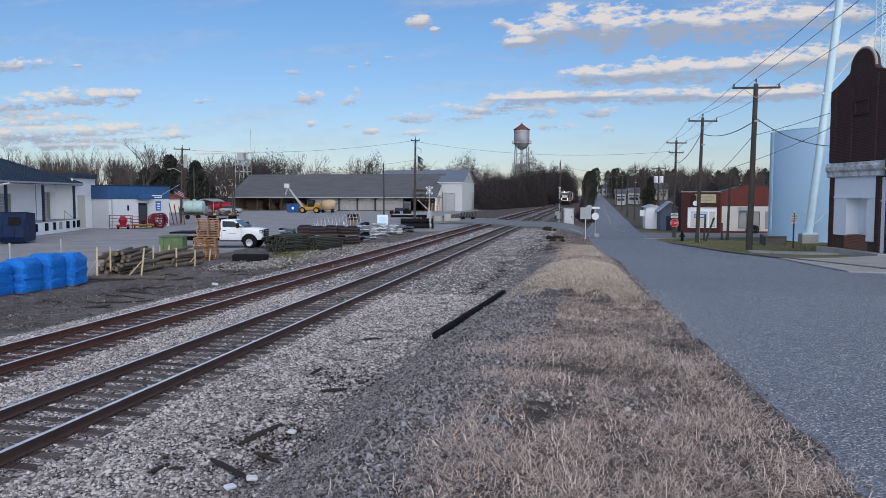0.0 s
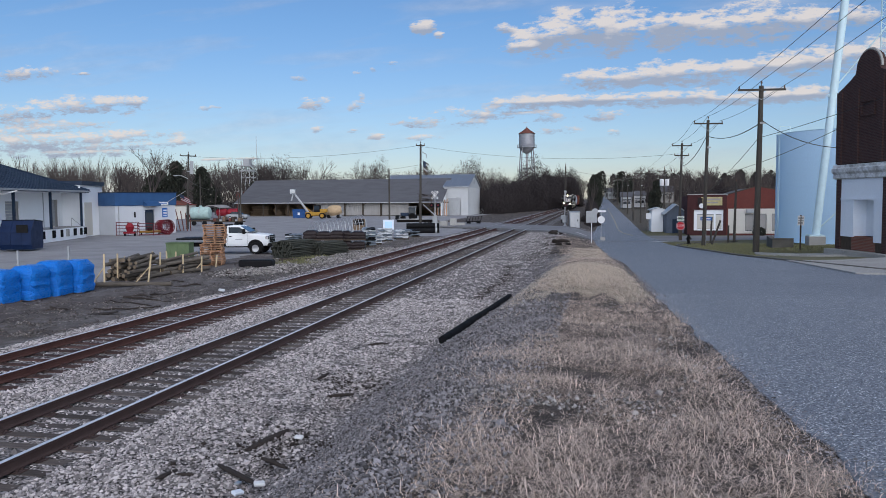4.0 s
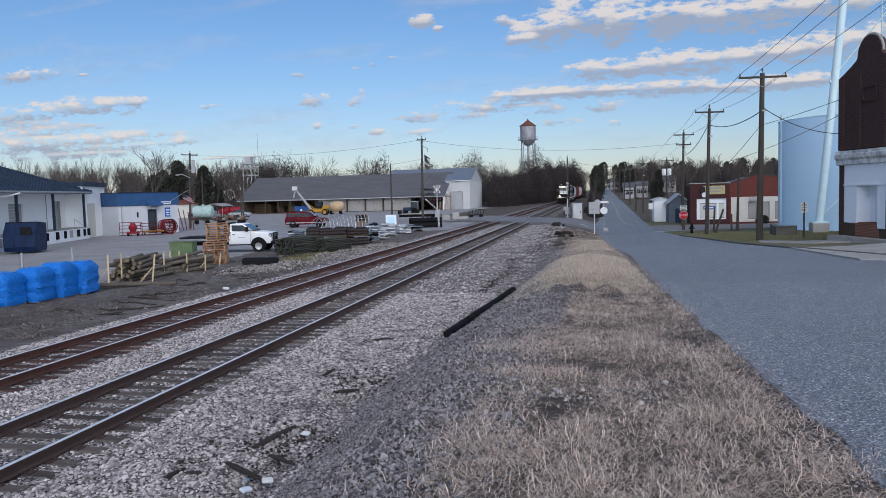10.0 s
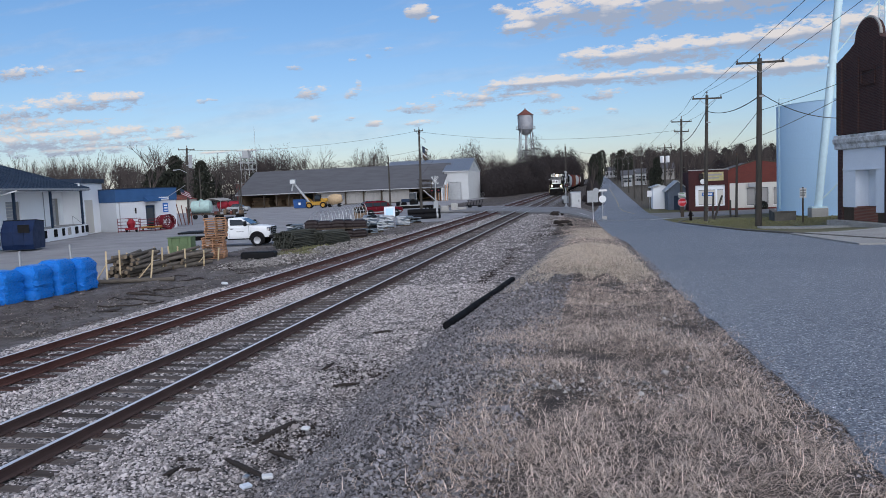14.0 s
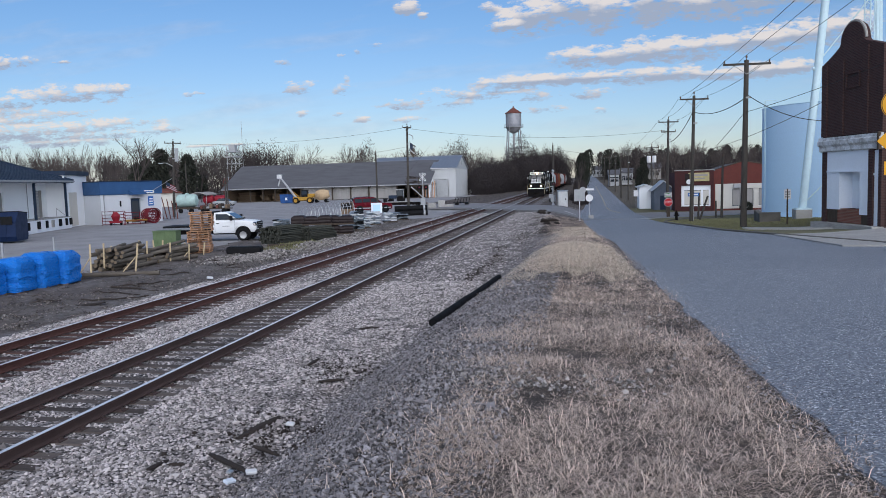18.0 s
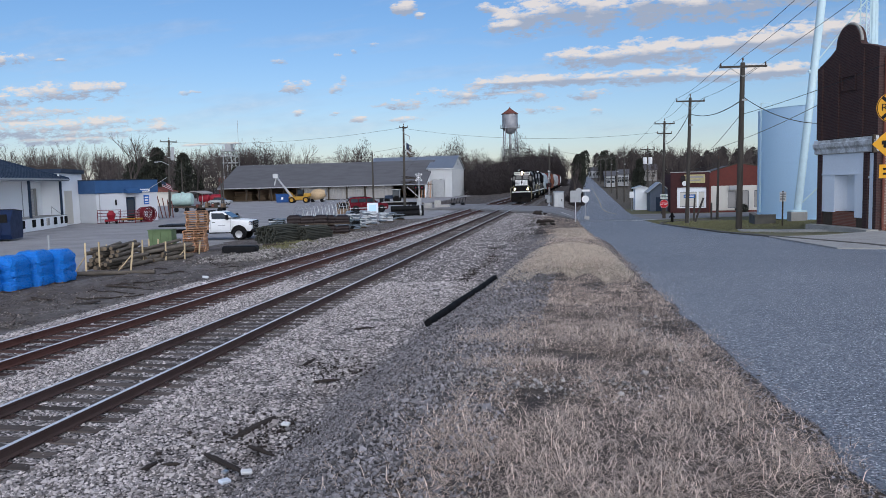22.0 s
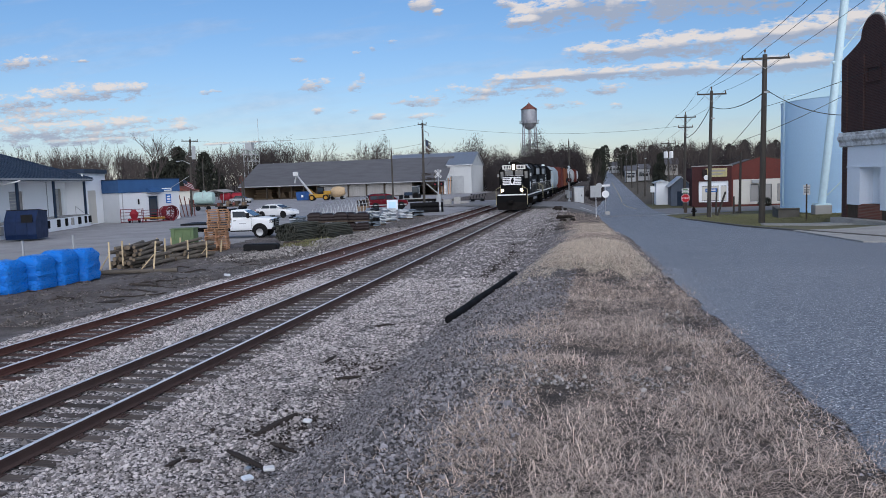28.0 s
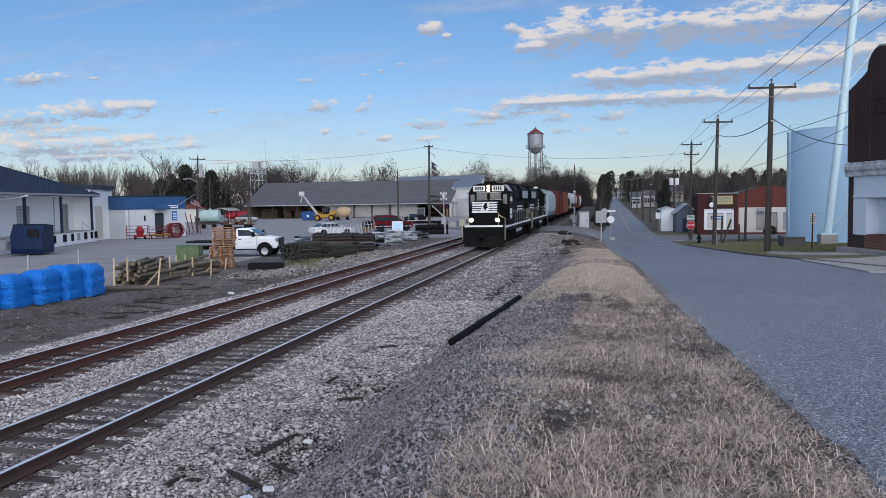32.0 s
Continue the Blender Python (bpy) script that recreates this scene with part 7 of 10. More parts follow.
W1, W2, W3 = (9.66, 50.0, P1Z, 2.75, 0.25), (8.8, 67.0, P2Z, 2.3, 0.3), (9.3, 91.0, P3Z, 2.2, 0.3)
for s in (-1, 1):
    e1, e2, e3 = (arm_end(w[0] + 0.14, w[2], w[1], w[3], s, w[4]) for w in (W1, W2, W3))
    wire("power_line", e1, e2, 0.25, "thin overhead power line")
    wire("power_line", e2, e3, 0.35, "thin overhead power line")
    wire("power_line", (11.6 + s * 1.3, 12.0, 13.2), e1, 0.4, "thin overhead power line")
    wire("power_line", e3, (7.6 + s * 1.0, 138, P6Z), 0.8, "thin overhead power line")
wire("power_line", (11.6, 12.0, 13.5), (9.8, 50, P1Z + 0.3), 0.4, "thin overhead power line")
wire("power_line", (9.8, 50, P1Z + 0.3), (9.0, 67, P2Z + 0.3), 0.25, "thin overhead power line")
wire("power_line", (9.0, 67, P2Z + 0.3), (9.5, 91, P3Z + 0.3), 0.35, "thin overhead power line")
wire("telephone_cable", (9.75, 50, P1Z - 2.25), (8.95, 67, P2Z - 1.3), 0.5, "sagging black telephone cable", 0.03)
wire("telephone_cable", (8.95, 67, P2Z - 1.3), (9.4, 91, P3Z - 2.6), 0.6, "sagging black telephone cable", 0.03)
wire("telephone_cable", (9.9, 50, P1Z - 2.1), (12.62, 44.6, 6.2), 0.35, "black service drop to the brick shop", 0.022)
wire("service_drop", (13.6, 40.6, 8.0), (8.8, 67, 5.2), 0.5, "thin black overhead service wire", 0.016)
wire("service_drop", (15.6, 30.0, 9.4), (9.7, 50, 7.2), 0.3, "thin black overhead service wire", 0.016)
wire("service_drop", (9.7, 50, 7.2), (8.9, 67, 3.9), 0.2, "thin black overhead service wire", 0.016)
wire("service_drop", (8.9, 67, 4.2), (12.7, 75.5, 4.6), 0.3, "thin black overhead service wire", 0.016)
wire("service_drop", (9.35, 91, 4.4), (12.75, 75.5, 4.7), 0.4, "thin black overhead service wire", 0.02)
wire("yard_line", (-21.6, 94, PMZ - 0.2), (-52.2, 92, PLZ - 0.3), 0.8, "thin overhead wire across the yard", 0.018)
wire("yard_line", (-21.6, 94, PMZ - 0.3), (9.3, 91, P3Z - 1.2), 1.0, "thin overhead wire over the tracks", 0.018)
wire("yard_line", (-4.45, 115, 7.9), (9.2, 110, P5Z - 0.3), 0.8, "thin overhead wire over the street", 0.018)
wire("yard_line", (-52.2, 92, PLZ - 3.4), (-83, 165, 7.5), 1.4, "thin overhead wire across the yard", 0.018)
wire("yard_line", (-21.6, 94, PMZ - 2.6), (-52.2, 92, PLZ - 3.0), 0.9, "thin overhead wire across the yard", 0.018)


# ---------------------------------------------------------------- shops and houses beyond the junction
def corner_shops():
    t = thing("maroon_shop", pose(10.6, 95, -1.05, 0, 0, -3), "single-storey maroon brick shop with white framed windows", "shop building")
    L = 4.4
    holes = [(0.75, 4.05, 0.75, 3.2)]
    part("front_wall", wall_with_openings(0, L, 0, 4.95, 0, 0.3, holes), M["brick_maroon"], t)
    part("side_wall", Build().box(0, 0.3, 0.3, 14, 0, 4.8).box(0.3, L, 13.7, 14, 0, 4.8), M["brick_maroon"], t)
    part("roof", Build().box(0.2, L, 0.2, 14, 4.5, 4.6), M["roof_grey"], t)
    part("coping", Build().box(-0.05, L + 0.05, -0.05, 0.35, 4.95, 5.05), M["concrete"], t)
    f = part("shopfront_head", Build().box(0.75, 4.05, 0.12, 0.2, 2.65, 3.2), M["white_wall"], t, "white shopfront frame")
    part("shopfront_sill", Build().box(0.75, 4.05, 0.12, 0.2, 0.75, 0.9), M["white_wall"], t)
    for x0, x1 in ((0.75, 1.1), (1.75, 1.95), (3.0, 3.2), (3.85, 4.05)):
        part("mullion", Build().box(x0, x1, 0.1, 0.2, 0.9, 2.65), M["white_wall"], f)
    for x0, x1 in ((1.1, 1.75), (1.95, 3.0), (3.2, 3.85)):
        part("pane", Build().box(x0, x1, 0.15, 0.17, 0.9, 2.65), M["window"], f)
        part("blind", Build().box(x0, x1, 0.12, 0.14, 0.95, 2.6), M["cream_wall"], f)
    sg = part("sign_board", Build().box(1.5, 3.9, -0.08, 0, 3.7, 4.7), M["sign_dull"], t, "faded olive and cream sign board")
    part("sign_emblem", Build().box(1.15, 1.7, -0.14, -0.08, 3.75, 4.6, bev=0.1), M["dark_wrap"], sg)
    part("sign_emblem", Build().spin([(0.3, 0), (0.3, 0.06)], 14, m=pose(1.6, -0.1, 3.65, 90)), M["sign_white"], sg)
    bars(t, [(1.9, 3.7, 4.3, 4.5), (1.9, 3.4, 3.95, 4.1)], M["tarp"], m=pose(0, -0.08, 0))
    t = thing("red_brick_shop", pose(15.2, 95.0, -1.15, 0, 0, -3), "red brick gabled shop with cream lower front", "shop building")
    L, D = 6.3, 16
    holes = [(1.9, 2.8, 0.8, 2.8), (3.4, 4.2, 0.8, 2.8), (4.8, 5.8, 0.8, 2.8)]
    part("lower_wall", wall_with_openings(0.0, L, 0, 3.4, 0, 0.25, holes), M["cream_wall"], t, "cream-painted lower front")
    part("upper_wall", Build().slab([(0, 3.4), (L, 3.4), (L, 5.35), (3.1, 5.95), (0, 5.05)], "y", 0, 0.25), M["brick_shop"], t, "red brick gable")
    part("gable_coping", Build().pipe([(0, 0.1, 5.07), (3.1, 0.1, 6.0), (L, 0.1, 5.4)], 0.08), M["wood_dark"], t)
    part("corner_pier", Build().box(-0.22, 0.0, -0.03, 0.25, 0, 4.95), M["brick_shop"], t)
    part("side_wall", Build().box(L - 0.25, L, 0.25, D, 0, 5.1), M["brick_shop"], t)
    part("roof", Build().slab([(0, 4.95), (3.1, 5.85), (L, 5.25), (L, 5.05), (0, 4.75)], "y", 0.25, D), M["roof_grey"], t)
    for a, c, lo, hi in holes:
        w = part("window", Build().box(a, c, 0.12, 0.15, lo, hi), M["window"], t, "shop window with pale blinds")
        part("blind", Build().box(a + 0.03, c - 0.03, 0.08, 0.1, lo + 0.05, hi - 0.05), M["tarp"], w)
        part("frame", Build().box(a - 0.05, a, 0.0, 0.15, lo, hi).box(c, c + 0.05, 0.0, 0.15, lo, hi).box(a - 0.05, c + 0.05, -0.02, 0.15, lo - 0.06, lo), M["sign_white"], w)
    part("air_conditioner", Build().box(2.0, 2.8, -0.35, 0.0, 2.9, 3.35, bev=0.03), M["steel_grey"], t)
    part("plinth", Build().box(0, L, -0.04, 0.0, 0, 0.5), M["brick_shop"], t)
    part("door", Build().box(0.5, 1.4, -0.03, 0.02, 0.05, 2.3), M["cream_wall"], t)
    # clipped bush by the shop front
    bush("evergreen_bush", pose(18.4, 93.6, -1.1), 0.7, "round dark evergreen bush by the shop front", 31)


def foliage_cloud(n, pick, size, seed, slim=0.45, up=0.0):
    """Many small leaf or twig cards at places from pick(rng, n), as arrays; up turns them towards the sky."""
    rng = np.random.default_rng(seed)
    p = pick(rng, n)
    k = len(p)
    a = rng.normal(size=(k, 3))
    a /= np.linalg.norm(a, axis=1, keepdims=True)
    a[:, 2] = np.abs(a[:, 2]) + up
    a /= np.linalg.norm(a, axis=1, keepdims=True)
    c = np.cross(a, rng.normal(size=(k, 3)))
    c /= np.linalg.norm(c, axis=1, keepdims=True)
    s = (size * rng.uniform(0.5, 1.4, k))[:, None]
    if slim < 0.2:
        v = np.stack([p - a * s - c * s * slim, p - a * s + c * s * slim, p + a * s], 1)
        return v.reshape(-1, 3), np.arange(3 * k).reshape(-1, 3)
    v = np.stack([p - a * s, p + c * s * slim, p + a * s, p - c * s * slim], 1)
    return v.reshape(-1, 3), np.arange(4 * k).reshape(-1, 4)


def bush(name, m, r, label, seed):
    t = thing(name, m, label, "bush")

    def pick(rng, n):
        d = rng.normal(size=(n, 3))
        d /= np.linalg.norm(d, axis=1, keepdims=True)
        q = d * (r * rng.uniform(0.6, 1.08, n))[:, None]
        q[:, 2] = q[:, 2] * 0.9 + r * 0.9
        return q
    v, f = foliage_cloud(1400, pick, 0.09, seed)
    part("foliage", bulk_mesh("foliage", v, f, M["needle"]), M["needle"], t)
    part("stem", Build().rod((0, 0, -0.1), (0, 0, r), 0.05), M["bark"], t)


corner_shops()


def small_shed(name, m, w, d, h, rise, mat, label, roof="galv", door=True):
    t = thing(name, m, label, "shed")
    part("wall", Build().box(0, w, 0, d, 0, h), M[mat], t)
    part("roof", Build().slab([(-0.3, h - 0.05), (w / 2, h + rise), (w + 0.3, h - 0.05), (w + 0.3, h - 0.15), (w / 2, h + rise - 0.12), (-0.3, h - 0.15)], "y", -0.3, d + 0.3), M[roof], t)
    part("gable", Build().slab([(0, h), (w, h), (w / 2, h + rise - 0.1)], "y", 0, 0.15), M[mat], t)
    if door:
        part("door", Build().box(w * 0.3, w * 0.6, -0.04, 0, 0, 2.0), M["navy"], t)
    for x in np.arange(0.2, w, 0.4):
        part("batten", Build().box(x, x + 0.05, -0.025, 0, 0.05, h - 0.05), M[mat], t)
    return t


small_shed("blue_shed", pose(8.75, 101, -1.1), 2.4, 5, 2.7, 1.2, "sky_blue_shed", "grey-blue clapboard shed with pale gable roof")
small_shed("white_shed", pose(7.25, 106, -1.05), 1.7, 4, 3.1, 0.3, "white_wall", "small white shed by the street", door=False)
post_sign("white_sign", pose(6.7, 104, -1.0), 2.6, 0.6, 0.8, "sign_white", "white sign on a thin post")


def house(m, w, d, h, rise, label, wall="house_wall", seed=1):
    t = thing("house", m, label, "house", "houses up the street")
    wins = [(w * f - 0.45, w * f + 0.45, h * 0.35, h * 0.35 + 1.4) for f in (0.2, 0.5, 0.8)]
    part("front_wall", wall_with_openings(0, w, 0, h, 0, 0.2, wins), M[wall], t)
    part("side_walls", Build().box(0, 0.2, 0.2, d, 0, h).box(w - 0.2, w, 0.2, d, 0, h).box(0, w, d, d + 0.2, 0, h), M[wall], t)
    part("roof", Build().slab([(-0.4, h), (d / 2, h + rise), (d + 0.4, h), (d + 0.4, h - 0.15), (d / 2, h + rise - 0.15), (-0.4, h - 0.15)], "x", -0.4, w + 0.4), M["roof_grey"], t)
    part("gable", Build().slab([(0, h), (d, h), (d / 2, h + rise - 0.2)], "x", 0, 0.2).slab([(0, h), (d, h), (d / 2, h + rise - 0.2)], "x", w - 0.2, w), M[wall], t)
    for a, c, lo, hi in wins:
        q = part("window", Build().box(a, c, 0.1, 0.13, lo, hi), M["window"], t)
        part("frame", Build().box(a, c, 0.05, 0.1, (lo + hi) / 2 - 0.03, (lo + hi) / 2 + 0.03), M["sign_white"], q)
    part("porch", Build().box(w * 0.1, w * 0.9, -1.8, 0, h * 0.62, h * 0.66).box(w * 0.1, w * 0.9, -1.8, 0, 0, 0.3), M[wall], t)
    for f in (0.12, 0.5, 0.86):
        part("porch_post", Build().box(w * f, w * f + 0.12, -1.75, -1.63, 0.3, h * 0.62), M[wall], t)


house(pose(7.4, 236, 0.6), 2.9, 8, 3.4, 1.4, "white narrow frame house among bare trees")
house(pose(11.2, 240, 0.8), 3.4, 8, 3.6, 1.4, "white clapboard house with porch", seed=2)
house(pose(17.0, 232, 2.2), 5.0, 8, 3.2, 1.6, "pale grey house behind the street", "tarp", 3)
small_shed("brown_shed", pose(13.0, 140, -0.6), 8, 6, 2.0, 0.6, "brown_sheet", "low brown outbuilding with flat roof", roof="rust")
house(pose(4.5, 430, 3.2), 6, 8, 4, 2, "far white house at the top of the street", seed=5)


# ---------------------------------------------------------------- level crossing equipment
def crossing_signal(m, label, flip=1):
    t = thing("crossing_signal", m, label, "crossing signal", "crossing signals")
    part("mast", Build().rod((0, 0, 0), (0, 0, 4.6), 0.06, n=10), M["galv"], t, "silver mast")
    part("base", Build().spin([(0.28, 0), (0.28, 0.1), (0.12, 0.35), (0.08, 0.5)], 12), M["galv"], t)
    cb = new("crossbuck")
    cb.parent = t
    cb.matrix_basis = pose(0, -0.08, 4.2)
    for s in (-1, 1):
        b = part("blade", Build().box(-0.6, 0.6, -0.004, 0.004, -0.11, 0.11), M["sign_white"], cb, m=pose(0, -0.01 * s, 0, 0, 48 * s, 0))
        bars(b, [(-0.5, -0.1, -0.05, 0.05), (0.1, 0.5, -0.05, 0.05)], M["black"])
    part("lamp_bar", Build().rod((-0.45, -0.06, 2.9), (0.45, -0.06, 2.9), 0.03), M["galv"], t)
    for s in (-1, 1):
        hd = part("lamp_hood", disc(0.3, -0.14, -0.12, 20), M["black"], t, "round black lamp backing", m=pose(0.42 * s, 0, 2.9))
        part("lens", disc(0.1, -0.16, -0.14, 14), M["red_paint"], hd)
        hd2 = part("lamp_hood", disc(0.3, 0.12, 0.14, 20), M["black"], t, "round black lamp backing", m=pose(0.42 * s, 0, 2.9))
    part("bell", Build().spin([(0.05, 4.6), (0.14, 4.62), (0.14, 4.72), (0.03, 4.8)], 12), M["galv"], t)
    part("relay_case", Build().box(-0.3, 0.3, -0.25, 0.25, 0.6, 1.5, bev=0.02), M["steel_grey"], t)
    part("gate_mechanism", Build().box(-0.2, 0.2, 0.1, 0.5, 1.1, 1.6, bev=0.04), M["galv"], t)
    if flip > 0:
        part("gate_arm", Build().box(-0.05, 0.05, -0.02, 0.02, 0, 2.4), M["galv"], t, "slanting white gate arm", m=pose(0.15, 0.3, 1.4, 0, -48, 0))
    part("counterweight", Build().box(-0.2, 0.2, 0.15, 0.45, 0.55, 0.95, bev=0.03), M["black"], t)


crossing_signal(pose(-20.3, 96.6, -0.05), "silver crossing signal with crossbuck and raised gate by the yard")
crossing_signal(pose(-4.0, 101.5, -0.15, 0, 0, 74), "silver crossing signal with crossbuck and round lamps", -1)


def signal_case():
    t = thing("signal_case", pose(-2.75, 100.5, -0.35, 0, 0, 8), "pale grey steel signal equipment case", "equipment case")
    part("body", Build().box(-0.62, 0.62, -0.5, 0.5, 0.15, 2.15, bev=0.03), M["galv"], t)
    part("roof", Build().slab([(-0.58, 2.15), (0.58, 2.15), (0.58, 2.2), (0, 2.28), (-0.58, 2.2)], "x", -0.7, 0.7), M["galv"], t)
    part("door", Build().box(-0.55, 0.55, -0.53, -0.5, 0.25, 2.05), M["galv"], t)
    part("latch", Build().box(0.3, 0.4, -0.56, -0.53, 1.0, 1.25), M["black"], t)
    part("base", Build().box(-0.7, 0.7, -0.6, 0.6, -0.2, 0.15), M["concrete"], t)


signal_case()


# ---------------------------------------------------------------- train
def wheelset(parent, y, r=0.5):
    ax = part("axle", Build().rod((-0.75, 0, 0), (0.75, 0, 0), 0.09), M["loco_under"], parent, m=pose(0, y, r))
    for s in (-1, 1):
        part("wheel", Build().rod((s * 0.7, 0, 0), (s * 0.83, 0, 0), r, n=20), M["loco_under"], ax)
    return ax


def bogie(parent, y, axles, r=0.5, span=1.7):
    b = Build()
    half = span * (axles - 1) / 2 + 0.35
    for s in (-1, 1):
        b.slab([(-half, 0.45), (half, 0.45), (half, 0.75), (half - 0.6, 0.95), (-half + 0.6, 0.95), (-half, 0.75)], "x", s * 0.9, s * 1.08)
        for k in range(axles):
            q = (k - (axles - 1) / 2) * span
            b.box(s * 0.88 if s > 0 else -1.15, 1.15 if s > 0 else s * 0.88, q - 0.2, q + 0.2, 0.3, 0.72)
    fr = part("bogie_frame", Build().add([(x, yy + y, z) for x, yy, z in b.v], b.f), M["loco_under"], parent, "grimy cast bogie frame")
    for k in range(axles):
        wheelset(fr, y + (k - (axles - 1) / 2) * span, r)


def locomotive(label):
    """Front at y = 0, facing -y; z = 0 at the rail heads."""
    t = thing("locomotive", pose(T1, 50, RAIL_Z), label, "locomotive", "locomotives")
    L = 20.6
    fr = part("underframe", Build().box(-1.45, 1.45, 0.75, L - 0.75, 1.15, 1.55, bev=0.03), M["loco_black"], t)
    for y0, s in ((0.75, -1), (L - 0.75, 1)):
        part("pilot_sheet", Build().box(-1.5, 1.5, min(y0, y0 + 0.12 * s), max(y0, y0 + 0.12 * s), 0.55, 1.6, bev=0.03), M["loco_black"], fr)
        plow = Build().add([(-1.4, y0 + 0.15 * s, 0.12), (0, y0 + 0.75 * s, 0.12), (1.4, y0 + 0.15 * s, 0.12), (-1.4, y0 + 0.1 * s, 0.85), (0, y0 + 0.35 * s, 0.85), (1.4, y0 + 0.1 * s, 0.85), (1.4, y0 - 0.05 * s, 0.12), (-1.4, y0 - 0.05 * s, 0.12), (1.4, y0 - 0.05 * s, 0.85), (-1.4, y0 - 0.05 * s, 0.85)],
                           [(0, 1, 4, 3), (1, 2, 5, 4), (2, 6, 8, 5), (0, 3, 9, 7), (3, 4, 5, 8, 9), (0, 7, 6, 2, 1), (7, 9, 8, 6)])
        part("plow", plow, M["loco_under"], fr)
        part("coupler", Build().box(-0.16, 0.16, min(y0, y0 + 0.8 * s), max(y0, y0 + 0.8 * s), 0.72, 1.02, bev=0.05).box(-0.28, 0.2, y0 + 0.6 * s - 0.12, y0 + 0.6 * s + 0.12, 0.68, 1.06, bev=0.05), M["loco_under"], fr)
        part("footboard_stripe", Build().box(-1.35, 1.35, min(y0 + 0.12 * s, y0 + 0.15 * s), max(y0 + 0.12 * s, y0 + 0.15 * s), 1.5, 1.62), M["loco_white"], fr, "white sill stripe")
        for sx in (-1, 1):
            st = part("step_well", Build().box(sx * 1.3 - 0.22, sx * 1.3 + 0.22, y0 - 0.3 if s > 0 else y0, y0 if s > 0 else y0 + 0.3, 0.35, 1.2), M["loco_black"], fr)
            rl = Build().pipe([(sx * 1.5, y0 + 0.1 * s, 0.6), (sx * 1.52, y0 + 0.1 * s, 2.1), (sx * 1.05, y0 + 0.1 * s, 2.35)], 0.028)
            rl.pipe([(sx * 1.05, y0 + 0.1 * s, 1.6), (sx * 1.05, y0 + 0.1 * s, 2.5)], 0.025)
            part("end_handrail", rl, M["handrail"], t, "pale yellow end handrail")
    # nose
    nose = part("short_hood", Build().box(-0.95, 0.95, 1.25, 3.2, 1.55, 3.3, bev=0.12), M["loco_black"], t)
    for k in range(5):
        z = 2.5 + k * 0.165
        part("nose_stripe", Build().box(-0.9, 0.9, 1.232, 1.25, z, z + 0.095 if k else z + 0.12), M["loco_white"], nose, "white nose stripe")
    part("nose_plate", Build().slab([(-0.28, 2.5), (0.24, 2.5), (0.34, 3.25), (-0.16, 3.25)], "y", 1.215, 1.232), M["loco_white"], nose, "white emblem field")
    part("nose_emblem", Build().slab([(-0.16, 2.56), (-0.06, 2.75), (-0.12, 2.95), (0.02, 3.18), (0.2, 3.2), (0.14, 3.05), (0.22, 2.85), (0.1, 2.8), (0.06, 2.6), (-0.02, 2.75)], "y", 1.2, 1.215), M["loco_black"], nose, "plain black emblem shape")
    for sx in (-1, 1):
        h = part("ditch_lamp", Build().rod((sx * 0.93, 1.02, 1.98), (sx * 0.93, 1.2, 1.98), 0.15, n=14), M["loco_black"], t, "round lit ditch lamp")
        part("lens", Build().rod((sx * 0.93, 1.0, 1.98), (sx * 0.93, 1.02, 1.98), 0.14, n=14), M["lamp"], h)
    # cab
    roof_poly = [(-1.5, 1.55), (1.5, 1.55), (1.5, 3.95), (1.12, 4.5), (0.6, 4.62), (-0.6, 4.62), (-1.12, 4.5), (-1.5, 3.95)]
    cab = part("cab", Build().slab(roof_poly, "y", 3.2, 5.7), M["loco_black"], t)
    for x0, x1 in ((-0.9, -0.1), (0.1, 0.9)):
        w = part("windscreen", Build().box(x0, x1, 3.165, 3.2, 3.42, 3.92, bev=0.02), M["window"], cab)
        part("window_frame", Build().box(x0 - 0.04, x1 + 0.04, 3.175, 3.19, 3.38, 3.42).box(x0 - 0.04, x1 + 0.04, 3.175, 3.19, 3.92, 3.96), M["steel_grey"], w)
    for sx in (-1, 1):
        part("front_door_window", Build().box(sx * 1.2 - 0.15, sx * 1.2 + 0.15, 3.17, 3.2, 3.1, 3.8), M["window"], cab)
        w = part("side_window", Build().box(sx * 1.51 - 0.02, sx * 1.51 + 0.02, 3.7, 4.9, 3.1, 3.85), M["window"], cab)
        part("sunshade", Build().box(sx * 1.6 - 0.12, sx * 1.6 + 0.12, 3.6, 5.0, 3.9, 3.95), M["loco_black"], cab)
        part("mirror", Build().box(sx * 1.62 - 0.08, sx * 1.62 + 0.08, 3.45, 3.48, 3.3, 3.6), M["steel_grey"], cab)
        part("side_lettering", Build().box(sx * 1.5 - 0.015, sx * 1.5 + 0.015, 3.9, 4.9, 2.0, 2.25), M["loco_white"], cab, "plain white lettering bar")
        part("number_bars", Build().box(sx * 1.5 - 0.012, sx * 1.5 + 0.012, 3.8, 4.9, 2.3, 2.75), M["loco_white"], cab, "plain white panel bars")
        nb = part("number_board", Build().box(sx * 0.7 - 0.45, sx * 0.7 + 0.45, 3.1, 3.2, 4.02, 4.44, bev=0.03), M["lamp_soft"], cab, "lit number board with plain dark bars")
        bars(nb, [(sx * 0.68 - 0.3 + 0.16 * k, sx * 0.68 - 0.2 + 0.16 * k, 4.12, 4.36) for k in range(4)], M["black"], m=pose(0, 3.105, 0))
        part("roof_chamfer_stripe", Build().add([(sx * 1.13, 3.25, 4.515), (sx * 1.13, 5.6, 4.515), (sx * 1.45, 5.6, 4.055), (sx * 1.45, 3.25, 4.055)], [(0, 1, 2, 3)]), M["steel_grey"], cab, "pale grey strip on the roof edge")
